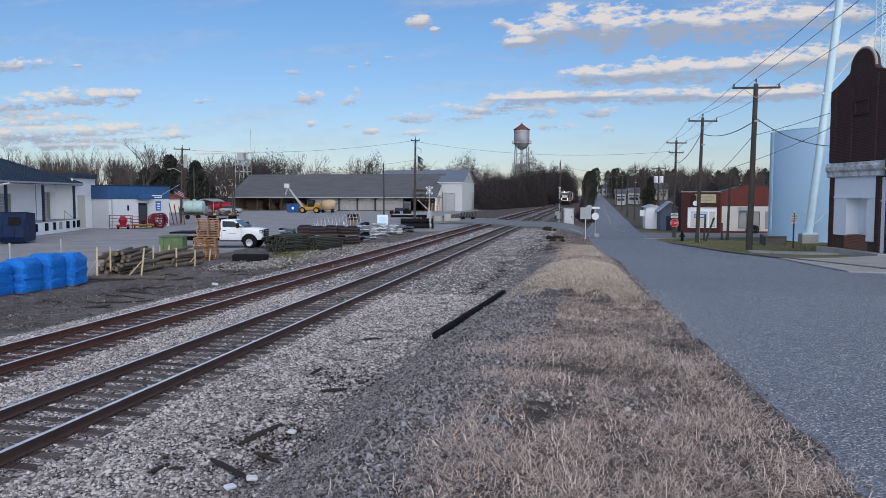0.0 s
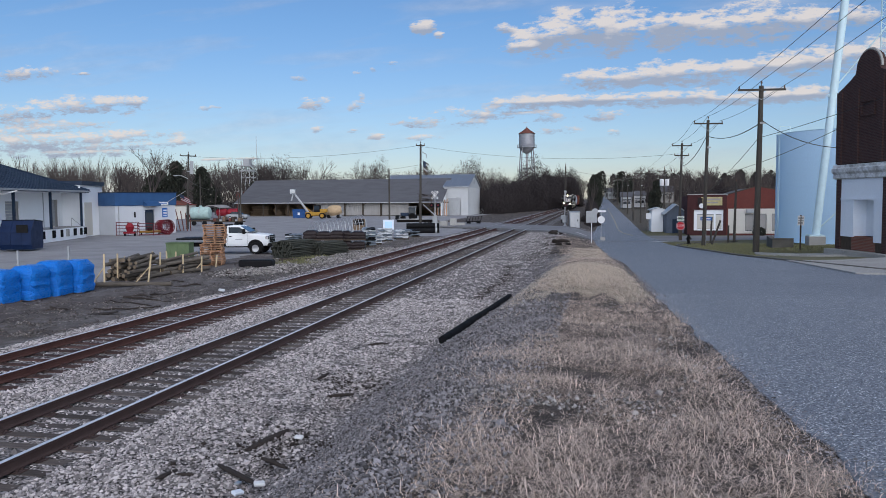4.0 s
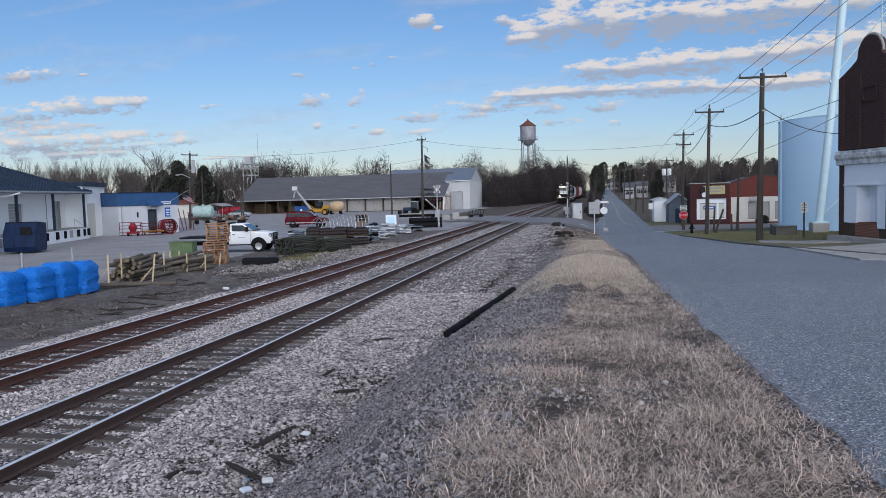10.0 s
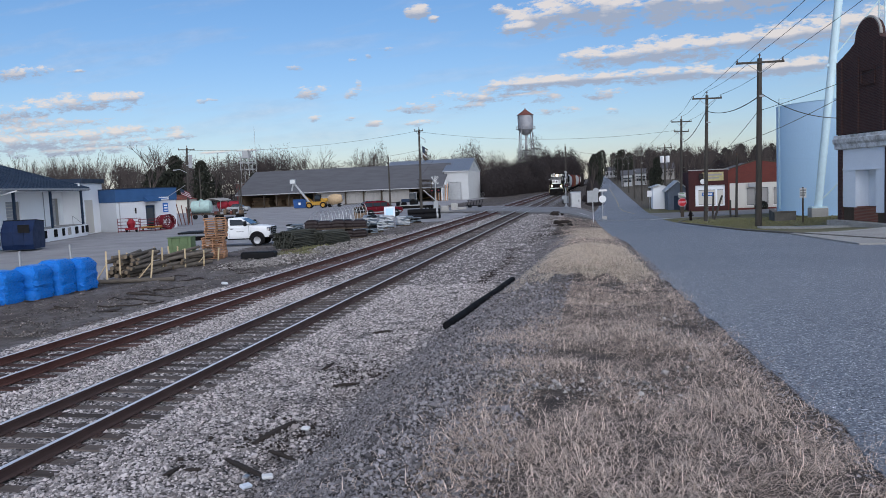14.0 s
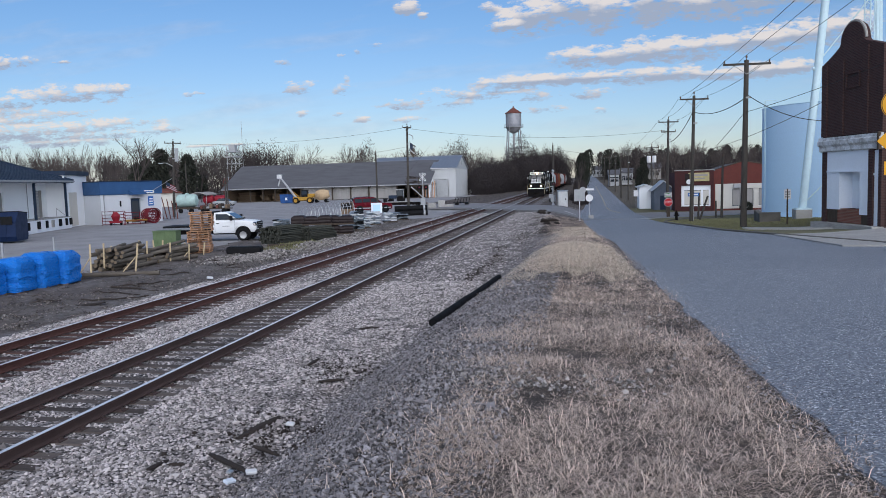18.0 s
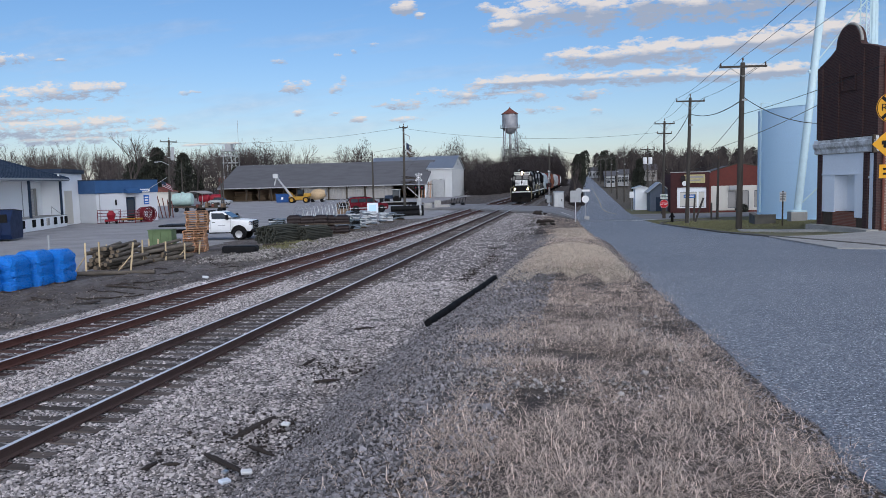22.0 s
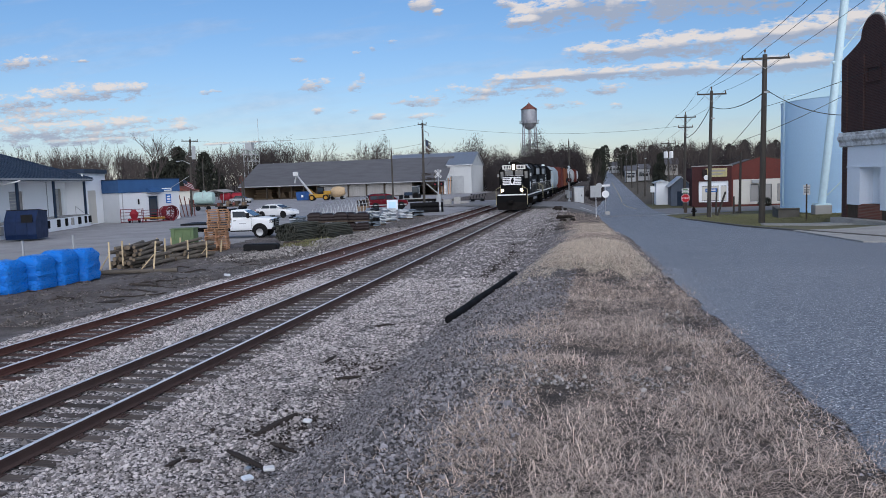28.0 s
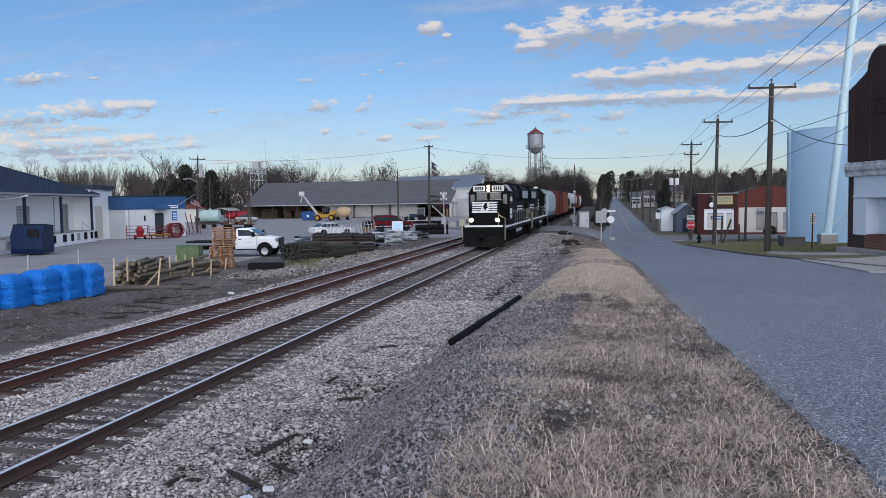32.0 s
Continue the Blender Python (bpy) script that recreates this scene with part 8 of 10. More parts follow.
    hl = part("headlamp", Build().box(-0.24, 0.24, 3.08, 3.2, 3.98, 4.5, bev=0.06), M["loco_black"], cab, "twin headlamp housing")
    for z in (4.12, 4.36):
        part("lens", Build().rod((0, 3.05, z), (0, 3.08, z), 0.12, n=14), M["lamp"], hl)
    part("roof_horn", Build().box(-0.5, 0.4, 4.1, 4.6, 4.62, 4.8, bev=0.05).rod((0.2, 3.5, 4.75), (0.2, 4.2, 4.75), 0.08, n=8), M["loco_under"], cab)
    part("aerial_dome", Build().spin([(0.25, 4.62), (0.25, 4.72), (0.12, 4.82)], 12, m=pose(-0.5, 5.2, 0)), M["sign_white"], cab)
    # long hood
    hp = [(-0.95, 1.55), (0.95, 1.55), (0.95, 4.1), (0.7, 4.4), (-0.7, 4.4), (-0.95, 4.1)]
    hood = part("long_hood", Build().slab(hp, "y", 5.7, 19.3), M["loco_black"], t)
    part("dynamic_brake", Build().slab([(-1.15, 3.5), (1.15, 3.5), (1.15, 4.2), (0.85, 4.55), (-0.85, 4.55), (-1.15, 4.2)], "y", 9.6, 12.6), M["loco_black"], hood)
    part("radiator", Build().slab([(-1.3, 3.4), (1.3, 3.4), (1.3, 4.25), (1.0, 4.55), (-1.0, 4.55), (-1.3, 4.25)], "y", 14.2, 18.8), M["loco_black"], hood)
    for y in (10.3, 11.6, 14.9, 16.4, 17.9):
        f = part("roof_fan", Build().spin([(0.62, 4.55), (0.62, 4.75), (0.55, 4.78)], 20, m=pose(0, y, 0)), M["loco_under"], hood)
        part("fan_grille", Build().spin([(0.2, 4.78), (0.22, 4.8)], 12, m=pose(0, y, 0)), M["steel_grey"], f)
    part("exhaust", Build().box(-0.4, 0.4, 8.4, 9.2, 4.4, 4.72, bev=0.04), M["loco_under"], hood)
    for sx in (-1, 1):
        for k in range(14):
            y = 6.0 + k * 0.93
            d = part("hood_door", Build().box(sx * 0.965 - 0.015, sx * 0.965 + 0.015, y, y + 0.86, 1.75, 3.35 if k > 3 else 3.6), M["loco_black"], hood)
            part("latch", Build().box(sx * 0.99 - 0.012, sx * 0.99 + 0.012, y + 0.75, y + 0.8, 2.3, 2.5), M["steel_grey"], d)
        lt = Build()
        for k in range(4):
            lt.box(sx * 0.985 - 0.008, sx * 0.985 + 0.008, 6.3, 8.0, 2.15 + k * 0.34, 2.33 + k * 0.34)
        part("side_lettering", lt, M["loco_white"], hood, "bold white lettering as plain bars")
        lt = Build().box(sx * 0.985 - 0.008, sx * 0.985 + 0.008, 13.0, 17.6, 2.5, 2.62).box(sx * 0.985 - 0.008, sx * 0.985 + 0.008, 13.0, 17.0, 2.75, 2.87)
        part("side_lettering", lt, M["loco_white"], hood, "white lettering as plain bars")
        part("intake_grille", Build().box(sx * 1.32 - 0.02, sx * 1.32 + 0.02, 14.4, 18.6, 3.5, 4.15), M["steel_grey"], hood)
        part("walkway_sill", Build().box(sx * 1.47 - 0.02, sx * 1.47 + 0.02, 1.0, L - 1.0, 1.42, 1.56), M["loco_white"], t, "thin white sill line")
        hr = Build().rod((sx * 1.45, 5.9, 2.55), (sx * 1.45, L - 1.0, 2.55), 0.022, n=6)
        part("side_handrail", hr, M["rail_grey"], t)
        for k in range(10):
            part("stanchion", Build().rod((sx * 1.45, 6.0 + k * 1.5, 1.5), (sx * 1.45, 6.0 + k * 1.5, 2.55), 0.015, n=5), M["rail_grey"], t)
        part("fuel_tank", Build().slab([(sx * 0.2, 0.4), (sx * 1.35, 0.5), (sx * 1.45, 0.75), (sx * 1.45, 1.15), (sx * 0.2, 1.15)], "y", 7.6, 12.4), M["loco_under"], t, "grimy fuel tank")
        # pale strip that paints a highlight along the tank side
        part("tank_glint", Build().box(sx * 1.46 - 0.01, sx * 1.46 + 0.01, 8.0, 12.0, 0.85, 1.1), M["steel_grey"], t)
        part("air_reservoir", Build().rod((sx * 1.2, 12.6, 0.95), (sx * 1.2, 15.0, 0.95), 0.17), M["loco_under"], t)
    bogie(t, 4.3, 3)
    bogie(t, L - 4.3, 3)
    return t


def freight_car(name, L, label, category):
    t = thing(name, pose(T1, 100, RAIL_Z), label, category, "freight cars")
    part("sill", Build().box(-1.35, 1.35, 0.5, L - 0.5, 0.95, 1.2), M["loco_under"], t)
    for y in (0.0, L - 0.7):
        part("coupler", Build().box(-0.15, 0.15, y, y + 0.7, 0.75, 1.0, bev=0.04), M["loco_under"], t)
    bogie(t, 2.3, 2, 0.42)
    bogie(t, L - 2.3, 2, 0.42)
    for s in (-1, 1):
        part("end_ladder", Build().rod((s * 1.2, 0.45, 1.2), (s * 1.2, 0.45, 3.8), 0.025, n=4).rod((s * 0.8, 0.45, 1.2), (s * 0.8, 0.45, 3.8), 0.025, n=4), M["steel_grey"], t)
    return t


def hopper(mat="hopper_blue", label="pale blue covered hopper car with curved sides"):
    L = 16.0
    t = freight_car("hopper_car", L, label, "hopper car")
    prof = [(-0.9, 1.0), (0.9, 1.0), (1.48, 1.9), (1.56, 2.8), (1.45, 3.9), (0.95, 4.45), (-0.95, 4.45), (-1.45, 3.9), (-1.56, 2.8), (-1.48, 1.9)]
    body = part("body", Build().slab(prof, "y", 1.6, L - 1.6), M[mat], t)
    for k in range(9):
        y = 1.8 + k * (L - 3.6) / 8
        part("side_rib", Build().slab([(p * 1.015, q) for p, q in prof], "y", y - 0.04, y + 0.04), M[mat], body)
    part("roof_walk", Build().box(-0.9, 0.9, 1.6, L - 1.6, 4.48, 4.53), M["galv"], body)
    for k in range(4):
        part("hatch", Build().box(-0.3, 0.3, 3.0 + k * 3, 4.2 + k * 3, 4.53, 4.68, bev=0.04), M[mat], body)
    for y in (0.6, L - 1.0):
        part("end_platform", Build().box(-1.3, 1.3, y, y + 0.4, 1.2, 1.3), M["galv"], t)
    return t


def boxcar(mat, label):
    L = 17.0
    t = freight_car("boxcar", L, label, "boxcar")
    body = part("body", Build().slab([(-1.55, 1.05), (1.55, 1.05), (1.55, 4.5), (0.0, 4.75), (-1.55, 4.5)], "y", 0.55, L - 0.55), M[mat], t)
    for k in range(17):
        y = 0.7 + k * 0.97
        for s in (-1, 1):
            part("side_post", Build().box(s * 1.57 - 0.03, s * 1.57 + 0.03, y, y + 0.1, 1.1, 4.45), M[mat], body)
    for s in (-1, 1):
        dr = part("sliding_door", Build().box(s * 1.62 - 0.03, s * 1.62 + 0.03, 7.0, 10.2, 1.2, 4.35), M[mat], body)
        part("door_track", Build().box(s * 1.64 - 0.03, s * 1.64 + 0.03, 6.0, 13.5, 4.35, 4.45), M["loco_under"], dr)
    for k in range(6):
        part("end_corrugation", Build().box(-1.4, 1.4, 0.49, 0.56, 1.3 + k * 0.52, 1.5 + k * 0.52), M[mat], body)
    return t


def tank_car(mat, label):
    L = 15.5
    t = freight_car("tank_car", L, label, "tank car")
    prof = [(0.3, 0), (1.0, 0.15), (1.4, 0.6), (1.4, 12.6), (1.0, 13.05), (0.3, 13.2)]
    part("barrel", Build().spin(prof, 24, m=pose(0, 1.15, 2.6, -90)), M[mat], t, smooth=True)
    part("dome", Build().spin([(0.5, 3.9), (0.5, 4.35), (0.3, 4.4)], 16, m=pose(0, L / 2, 0)), M[mat], t)
    part("platform", Build().box(-1.2, 1.2, L / 2 - 1, L / 2 + 1, 4.0, 4.05), M["galv"], t)
    return t


LOCO = locomotive("black freight locomotive with lit lamps and white nose stripes")
TRAIN = [(LOCO, 0.0, 1)]
second = copy_thing(LOCO, pose(T1, 100, RAIL_Z, 0, 0, 180))
tagged(second, "black freight locomotive running long hood first")
for o in second.children_recursive:
    if o.name.startswith("lens"):
        o.data = o.data.copy()
        o.data.materials.clear()
        o.data.materials.append(M["window"])
TRAIN.append((second, 41.4, -1))
at_y = 41.6
for car, L in ((hopper(), 16.0), (boxcar("boxcar_red", "oxide red steel boxcar with rusty streaks"), 17.0), (boxcar("boxcar_orange", "faded orange steel boxcar"), 17.0),
               (tank_car("loco_black", "black cylindrical tank car"), 15.5), (tank_car("steel_grey", "grey cylindrical tank car"), 15.5),
               (hopper("steel_grey", "grey covered hopper car"), 16.0), (boxcar("boxcar_red", "oxide red steel boxcar at the rear"), 17.0), (hopper("bag_white", "white covered hopper car"), 16.0),
               (tank_car("loco_black", "black cylindrical tank car at the rear"), 15.5)):
    TRAIN.append((car, at_y, 1))
    at_y += L + 0.2


# ---------------------------------------------------------------- road vehicles
def loft(sections):
    """A closed body from cross-sections along x: each (x, [(y, z), ...]) with equal counts."""
    b = Build()
    n = len(sections[0][1])
    for x, ring in sections:
        b.v += [(x, y, z) for y, z in ring]
    for k in range(len(sections) - 1):
        b.f += [(k * n + i, k * n + (i + 1) % n, (k + 1) * n + (i + 1) % n, (k + 1) * n + i) for i in range(n)]
    b.f += [tuple(range(n - 1, -1, -1)), tuple(range((len(sections) - 1) * n, len(sections) * n))]
    return b


def ring(w, z0, z1, tuck=0.08, round_=0.1):
    """Half-rounded rectangle across a car body."""
    return [(-w + tuck, z0), (w - tuck, z0), (w, z0 + 0.18), (w, z1 - round_), (w - round_, z1), (-w + round_, z1), (-w, z1 - round_), (-w, z0 + 0.18)]


def car_wheel(parent, x, y, r, w=0.22, rim="wheel"):
    s = 1 if y > 0 else -1
    tyre = part("wheel", Build().spin([(r * 0.62, -w / 2), (r * 0.95, -w / 2), (r, -w / 3), (r, w / 3), (r * 0.95, w / 2), (r * 0.62, w / 2)], 24, m=pose(x, y, r, 90), cap=False), M["rubber"], parent, "black tyre", smooth=True)
    rm = part("rim", Build().spin([(0.05, -w * 0.3), (r * 0.62, -w * 0.42), (r * 0.64, 0), (r * 0.62, w * 0.42), (0.05, w * 0.3)], 16, m=pose(x, y, r, 90)), M[rim], tyre)
    return tyre


def suv():
    t = thing("red_suv", pose(-25, 93, 0), "dark red full-size sport utility vehicle", "car")
    W = 0.98
    secs = [(-2.55, ring(W - 0.08, 0.42, 1.1)), (-2.45, ring(W - 0.02, 0.35, 1.2)), (-1.5, ring(W, 0.33, 1.22)), (1.0, ring(W, 0.33, 1.2)), (1.25, ring(W, 0.33, 1.18)), (2.3, ring(W - 0.04, 0.35, 1.08)), (2.52, ring(W - 0.12, 0.42, 0.95))]
    part("body", loft(secs), M["car_red"], t, smooth=True)
    cab = loft([(-2.45, ring(W - 0.12, 1.15, 1.25, 0.0)), (-2.3, ring(W - 0.16, 1.15, 1.8, 0.0)), (-2.0, ring(W - 0.17, 1.15, 1.9, 0.0)), (0.1, ring(W - 0.17, 1.15, 1.9, 0.0)), (0.45, ring(W - 0.19, 1.15, 1.82, 0.0)), (1.2, ring(W - 0.1, 1.12, 1.2, 0.0))])
    cab = part("cabin", cab, M["car_red"], t, smooth=True)
    for s in (-1, 1):
        for x0, x1 in ((-2.2, -1.3), (-1.2, -0.3), (-0.2, 0.55)):
            part("side_window", Build().box(x0, x1, s * (W - 0.14) - 0.02, s * (W - 0.14) + 0.02, 1.27, 1.72), M["car_glass"], cab)
        part("lower_trim", Build().box(-2.4, 2.3, s * W - 0.02, s * W + 0.02, 0.5, 0.62), M["steel_grey"], t)
        part("headlamp", Build().box(2.3, 2.5, s * 0.72 - 0.14, s * 0.72 + 0.14, 0.78, 0.95, bev=0.03), M["sign_white"], t)
        part("tail_lamp", Build().box(-2.57, -2.5, s * 0.8 - 0.08, s * 0.8 + 0.08, 0.85, 1.15), M["sign_red"], t)
        part("mirror", Build().box(0.75, 0.95, s * 1.08 - 0.1, s * 1.08 + 0.1, 1.2, 1.4, bev=0.04), M["car_red"], t)
        for x in (-1.6, 1.62):
            part("wheel_arch", Build().rod((x, s * (W - 0.02), 0.42), (x, s * (W + 0.015), 0.42), 0.47, n=20), M["black"], t)
            car_wheel(t, x, s * (W - 0.08), 0.39)
    part("windscreen", Build().add([(0.5, -0.68, 1.8), (0.5, 0.68, 1.8), (1.19, 0.8, 1.22), (1.19, -0.8, 1.22)], [(0, 1, 2, 3)]), M["car_glass"], cab)
    part("rear_window", Build().add([(-2.36, -0.66, 1.78), (-2.36, 0.66, 1.78), (-2.49, 0.7, 1.28), (-2.49, -0.7, 1.28)], [(0, 1, 2, 3)]), M["car_glass"], cab)
    part("grille", Build().box(2.48, 2.55, -0.55, 0.55, 0.6, 0.9, bev=0.02), M["black"], t)
    part("bumper", Build().box(2.35, 2.6, -0.85, 0.85, 0.38, 0.58, bev=0.06), M["steel_grey"], t)
    part("rear_bumper", Build().box(-2.65, -2.4, -0.88, 0.88, 0.42, 0.62, bev=0.06), M["steel_grey"], t)
    for s in (-0.6, 0.6):
        part("roof_rail", Build().rod((-2.0, s, 1.94), (-0.1, s, 1.94), 0.025), M["black"], cab)
    return t


def sedan():
    t = thing("white_sedan", pose(-36, 80, 0), "white four-door saloon car", "car")
    W = 0.9
    secs = [(-2.4, ring(W - 0.12, 0.42, 0.9)), (-2.2, ring(W - 0.03, 0.3, 0.98)), (-1.2, ring(W, 0.26, 0.98)), (1.0, ring(W, 0.26, 0.94)), (2.0, ring(W - 0.06, 0.28, 0.82)), (2.38, ring(W - 0.2, 0.36, 0.66))]
    part("body", loft(secs), M["car_white"], t, smooth=True)
    cab = part("cabin", loft([(-1.95, ring(W - 0.2, 0.9, 0.98, 0)), (-1.2, ring(W - 0.22, 0.9, 1.36, 0)), (-0.7, ring(W - 0.23, 0.9, 1.44, 0)), (0.0, ring(W - 0.23, 0.9, 1.43, 0)), (0.35, ring(W - 0.23, 0.9, 1.34, 0)), (1.25, ring(W - 0.16, 0.88, 0.95, 0))]), M["car_white"], t, smooth=True)
    for s in (-1, 1):
        for x0, x1 in ((-1.35, -0.5), (-0.42, 0.4)):
            part("side_window", Build().slab([(x0 + (0 if x0 > -1 else -0.25), 0.99), (x1 + (0 if x1 < 0 else 0.35), 0.99), (x1, 1.3), (x0, 1.3)], "y", s * (W - 0.2) - 0.02, s * (W - 0.2) + 0.025 * s + 0.001), M["car_glass"], cab)
        part("headlamp", Build().box(2.0, 2.3, s * 0.65 - 0.14, s * 0.65 + 0.14, 0.6, 0.72, bev=0.03), M["sign_white"], t)
        part("tail_lamp", Build().box(-2.4, -2.25, s * 0.66 - 0.16, s * 0.66 + 0.16, 0.7, 0.85, bev=0.03), M["sign_red"], t)
        part("mirror", Build().box(0.65, 0.85, s * 0.98 - 0.09, s * 0.98 + 0.09, 0.95, 1.08, bev=0.03), M["car_white"], t)
        for x in (-1.4, 1.45):
            part("wheel_arch", Build().rod((x, s * (W - 0.03), 0.34), (x, s * (W + 0.008), 0.34), 0.39, n=20), M["black"], t)
            car_wheel(t, x, s * (W - 0.09), 0.33, 0.2)
    part("windscreen", Build().add([(0.4, -0.55, 1.34), (0.4, 0.55, 1.34), (1.22, 0.68, 0.975), (1.22, -0.68, 0.975)], [(0, 1, 2, 3)]), M["car_glass"], cab)
    part("rear_window", Build().add([(-1.25, -0.55, 1.36), (-1.25, 0.55, 1.36), (-1.93, 0.62, 1.01), (-1.93, -0.62, 1.01)], [(0, 1, 2, 3)]), M["car_glass"], cab)
    part("bumper", Build().box(2.2, 2.45, -0.7, 0.7, 0.3, 0.5, bev=0.06), M["car_white"], t)
    return t


def flatbed_truck():
    t = thing("flatbed_truck", pose(-24.75, 49.72, -0.06, 0, 0, 9), "white flatbed pickup truck with black grille and steel bed", "truck")
    W = 1.0
    hood = loft([(1.25, ring(W, 0.55, 1.42)), (1.6, ring(W, 0.55, 1.4)), (2.43, ring(W - 0.05, 0.58, 1.32)), (2.6, ring(W - 0.1, 0.62, 1.2))])
    part("hood", hood, M["truck_white"], t, smooth=True)
    cab = part("cab", loft([(-0.35, ring(W, 0.55, 1.42)), (1.3, ring(W, 0.55, 1.42))]), M["truck_white"], t, smooth=True)
    top = part("cab_roof", loft([(-0.33, ring(W - 0.1, 1.38, 1.5, 0)), (-0.28, ring(W - 0.16, 1.38, 1.95, 0)), (0.45, ring(W - 0.16, 1.38, 1.98, 0)), (0.65, ring(W - 0.18, 1.38, 1.92, 0)), (1.35, ring(W - 0.1, 1.36, 1.44, 0))]), M["truck_white"], cab, smooth=True)
    for s in (-1, 1):
        part("side_window", Build().slab([(-0.15, 1.46), (1.1, 1.46), (0.62, 1.84), (-0.15, 1.86)], "y", s * (W - 0.125) - 0.02, s * (W - 0.125) + 0.02), M["car_glass"], cab)
        part("door_seam", Build().box(-0.22, -0.2, s * W - 0.006, s * W + 0.006, 0.65, 1.42).box(1.15, 1.17, s * W - 0.006, s * W + 0.006, 0.65, 1.42), M["steel_grey"], cab)
        part("door_handle", Build().box(-0.1, 0.1, s * W - 0.02, s * W + 0.03, 1.2, 1.25), M["black"], cab)
        part("door_lettering", Build().box(0.3, 0.8, s * W - 0.004, s * W + 0.004, 1.0, 1.05), M["steel_grey"], cab, "unreadable lettering as a bar")
        part("mirror", Build().box(0.9, 1.08, s * 1.2 - 0.12, s * 1.2 + 0.12, 1.4, 1.75, bev=0.04), M["black"], cab)
        part("fender", Build().pipe([(1.72 + 0.5 * math.cos(a), s * (W + 0.01), 0.46 + 0.5 * math.sin(a)) for a in np.linspace(-0.1, math.pi + 0.1, 13)], 0.06), M["black"], t, "black wheel-arch flare")
        part("wheel_well", Build().rod((1.72, s * (W - 0.3), 0.46), (1.72, s * (W + 0.006), 0.46), 0.47, n=22), M["black"], t)
        part("headlamp", Build().box(2.36, 2.61, s * 0.82 - 0.14, s * 0.82 + 0.14, 1.0, 1.25, bev=0.04), M["chrome"], t)
        car_wheel(t, 1.72, s * (W - 0.05), 0.4, 0.26)
        car_wheel(t, -1.75, s * (W - 0.02), 0.4, 0.26)
        car_wheel(t, -1.75, s * (W - 0.32), 0.4, 0.26)
        part("step", Build().box(-0.3, 1.2, s * 1.02 - 0.08, s * 1.02 + 0.08, 0.48, 0.54), M["black"], t)
    part("windscreen", Build().add([(0.68, -0.74, 1.9), (0.68, 0.74, 1.9), (1.36, 0.84, 1.46), (1.36, -0.84, 1.46)], [(0, 1, 2, 3)]), M["car_glass"], cab)
    gr = part("grille", Build().box(2.56, 2.66, -0.62, 0.62, 0.78, 1.28, bev=0.04), M["black"], t)
    for k in range(3):
        part("grille_bar", Build().box(2.65, 2.68, -0.55, 0.55, 0.86 + k * 0.14, 0.91 + k * 0.14), M["chrome"], gr)
    part("bumper", Build().box(2.53, 2.83, -0.98, 0.98, 0.5, 0.74, bev=0.07), M["black"], t, "dark front bumper")
    bed = part("flatbed", Build().box(-3.75, -0.5, -1.15, 1.15, 1.0, 1.12, bev=0.02), M["black"], t, "black steel flatbed")
    part("headache_rack", Build().box(-0.6, -0.5, -1.1, 1.1, 1.12, 2.0).box(-0.62, -0.48, -1.15, 1.15, 1.95, 2.03), M["black"], bed)
    part("chassis", Build().box(-3.6, 2.4, -0.45, 0.45, 0.5, 0.75), M["loco_under"], t)
    part("fuel_box", Build().box(-1.0, -0.5, -1.1, -0.7, 0.55, 0.95, bev=0.03), M["black"], t)
    return t


SUV, SEDAN = suv(), sedan()
flatbed_truck()


# ---------------------------------------------------------------- more goods and machines in the yard
round_stock("post_bundle", pose(-19.05, 46.6, -0.06, 0, 0, 74), 11, 14, 0.06, 2.7, M["post_green"], M["post_green"], "round bundle of dark green treated fence posts", "post bundle", 11, 0.03, "fence_post", True)
round_stock("post_bundle", pose(-17.5, 48.4, -0.06, 0, 0, 64), 9, 13, 0.06, 2.4, M["post_green"], M["post_green"], "smaller round bundle of greenish fence posts", "post bundle", 12, 0.03, "fence_post", True)


def crate_stack(m, nx, nz, size, mat, label, seed, category="wrapped goods", group="stacked goods"):
    t = thing("goods_stack", m, label, category, group)
    rnd = random.Random(seed)
    w, d, h = size
    for k in range(nz):
        part("pallet_base", Build().box(-0.05, nx * w + 0.05, 0, d, k * (h + 0.14), k * (h + 0.14) + 0.12), M["wood_dark"], t)
        for i in range(nx):
            j = rnd.uniform(-0.03, 0.03)
            part("pack", lump(w, d, h * rnd.uniform(0.85, 1.02), 0, seed * 10 + i + 3 * k, 2, 0.08, 0.03), mat, t, smooth=True, m=pose((i + 0.5) * w, d / 2 + j, k * (h + 0.14) + 0.12))
    return t


crate_stack(pose(-20.6, 52.0, -0.06, 0, 0, 14), 3, 2, (0.95, 1.1, 0.62), M["dark_wrap"], "stack of dark brown shrink-wrapped goods", 1)
crate_stack(pose(-18.4, 53.0, -0.06, 0, 0, 14), 2, 2, (1.0, 1.1, 0.58), M["dark_wrap"], "stack of dark brown shrink-wrapped goods", 2)


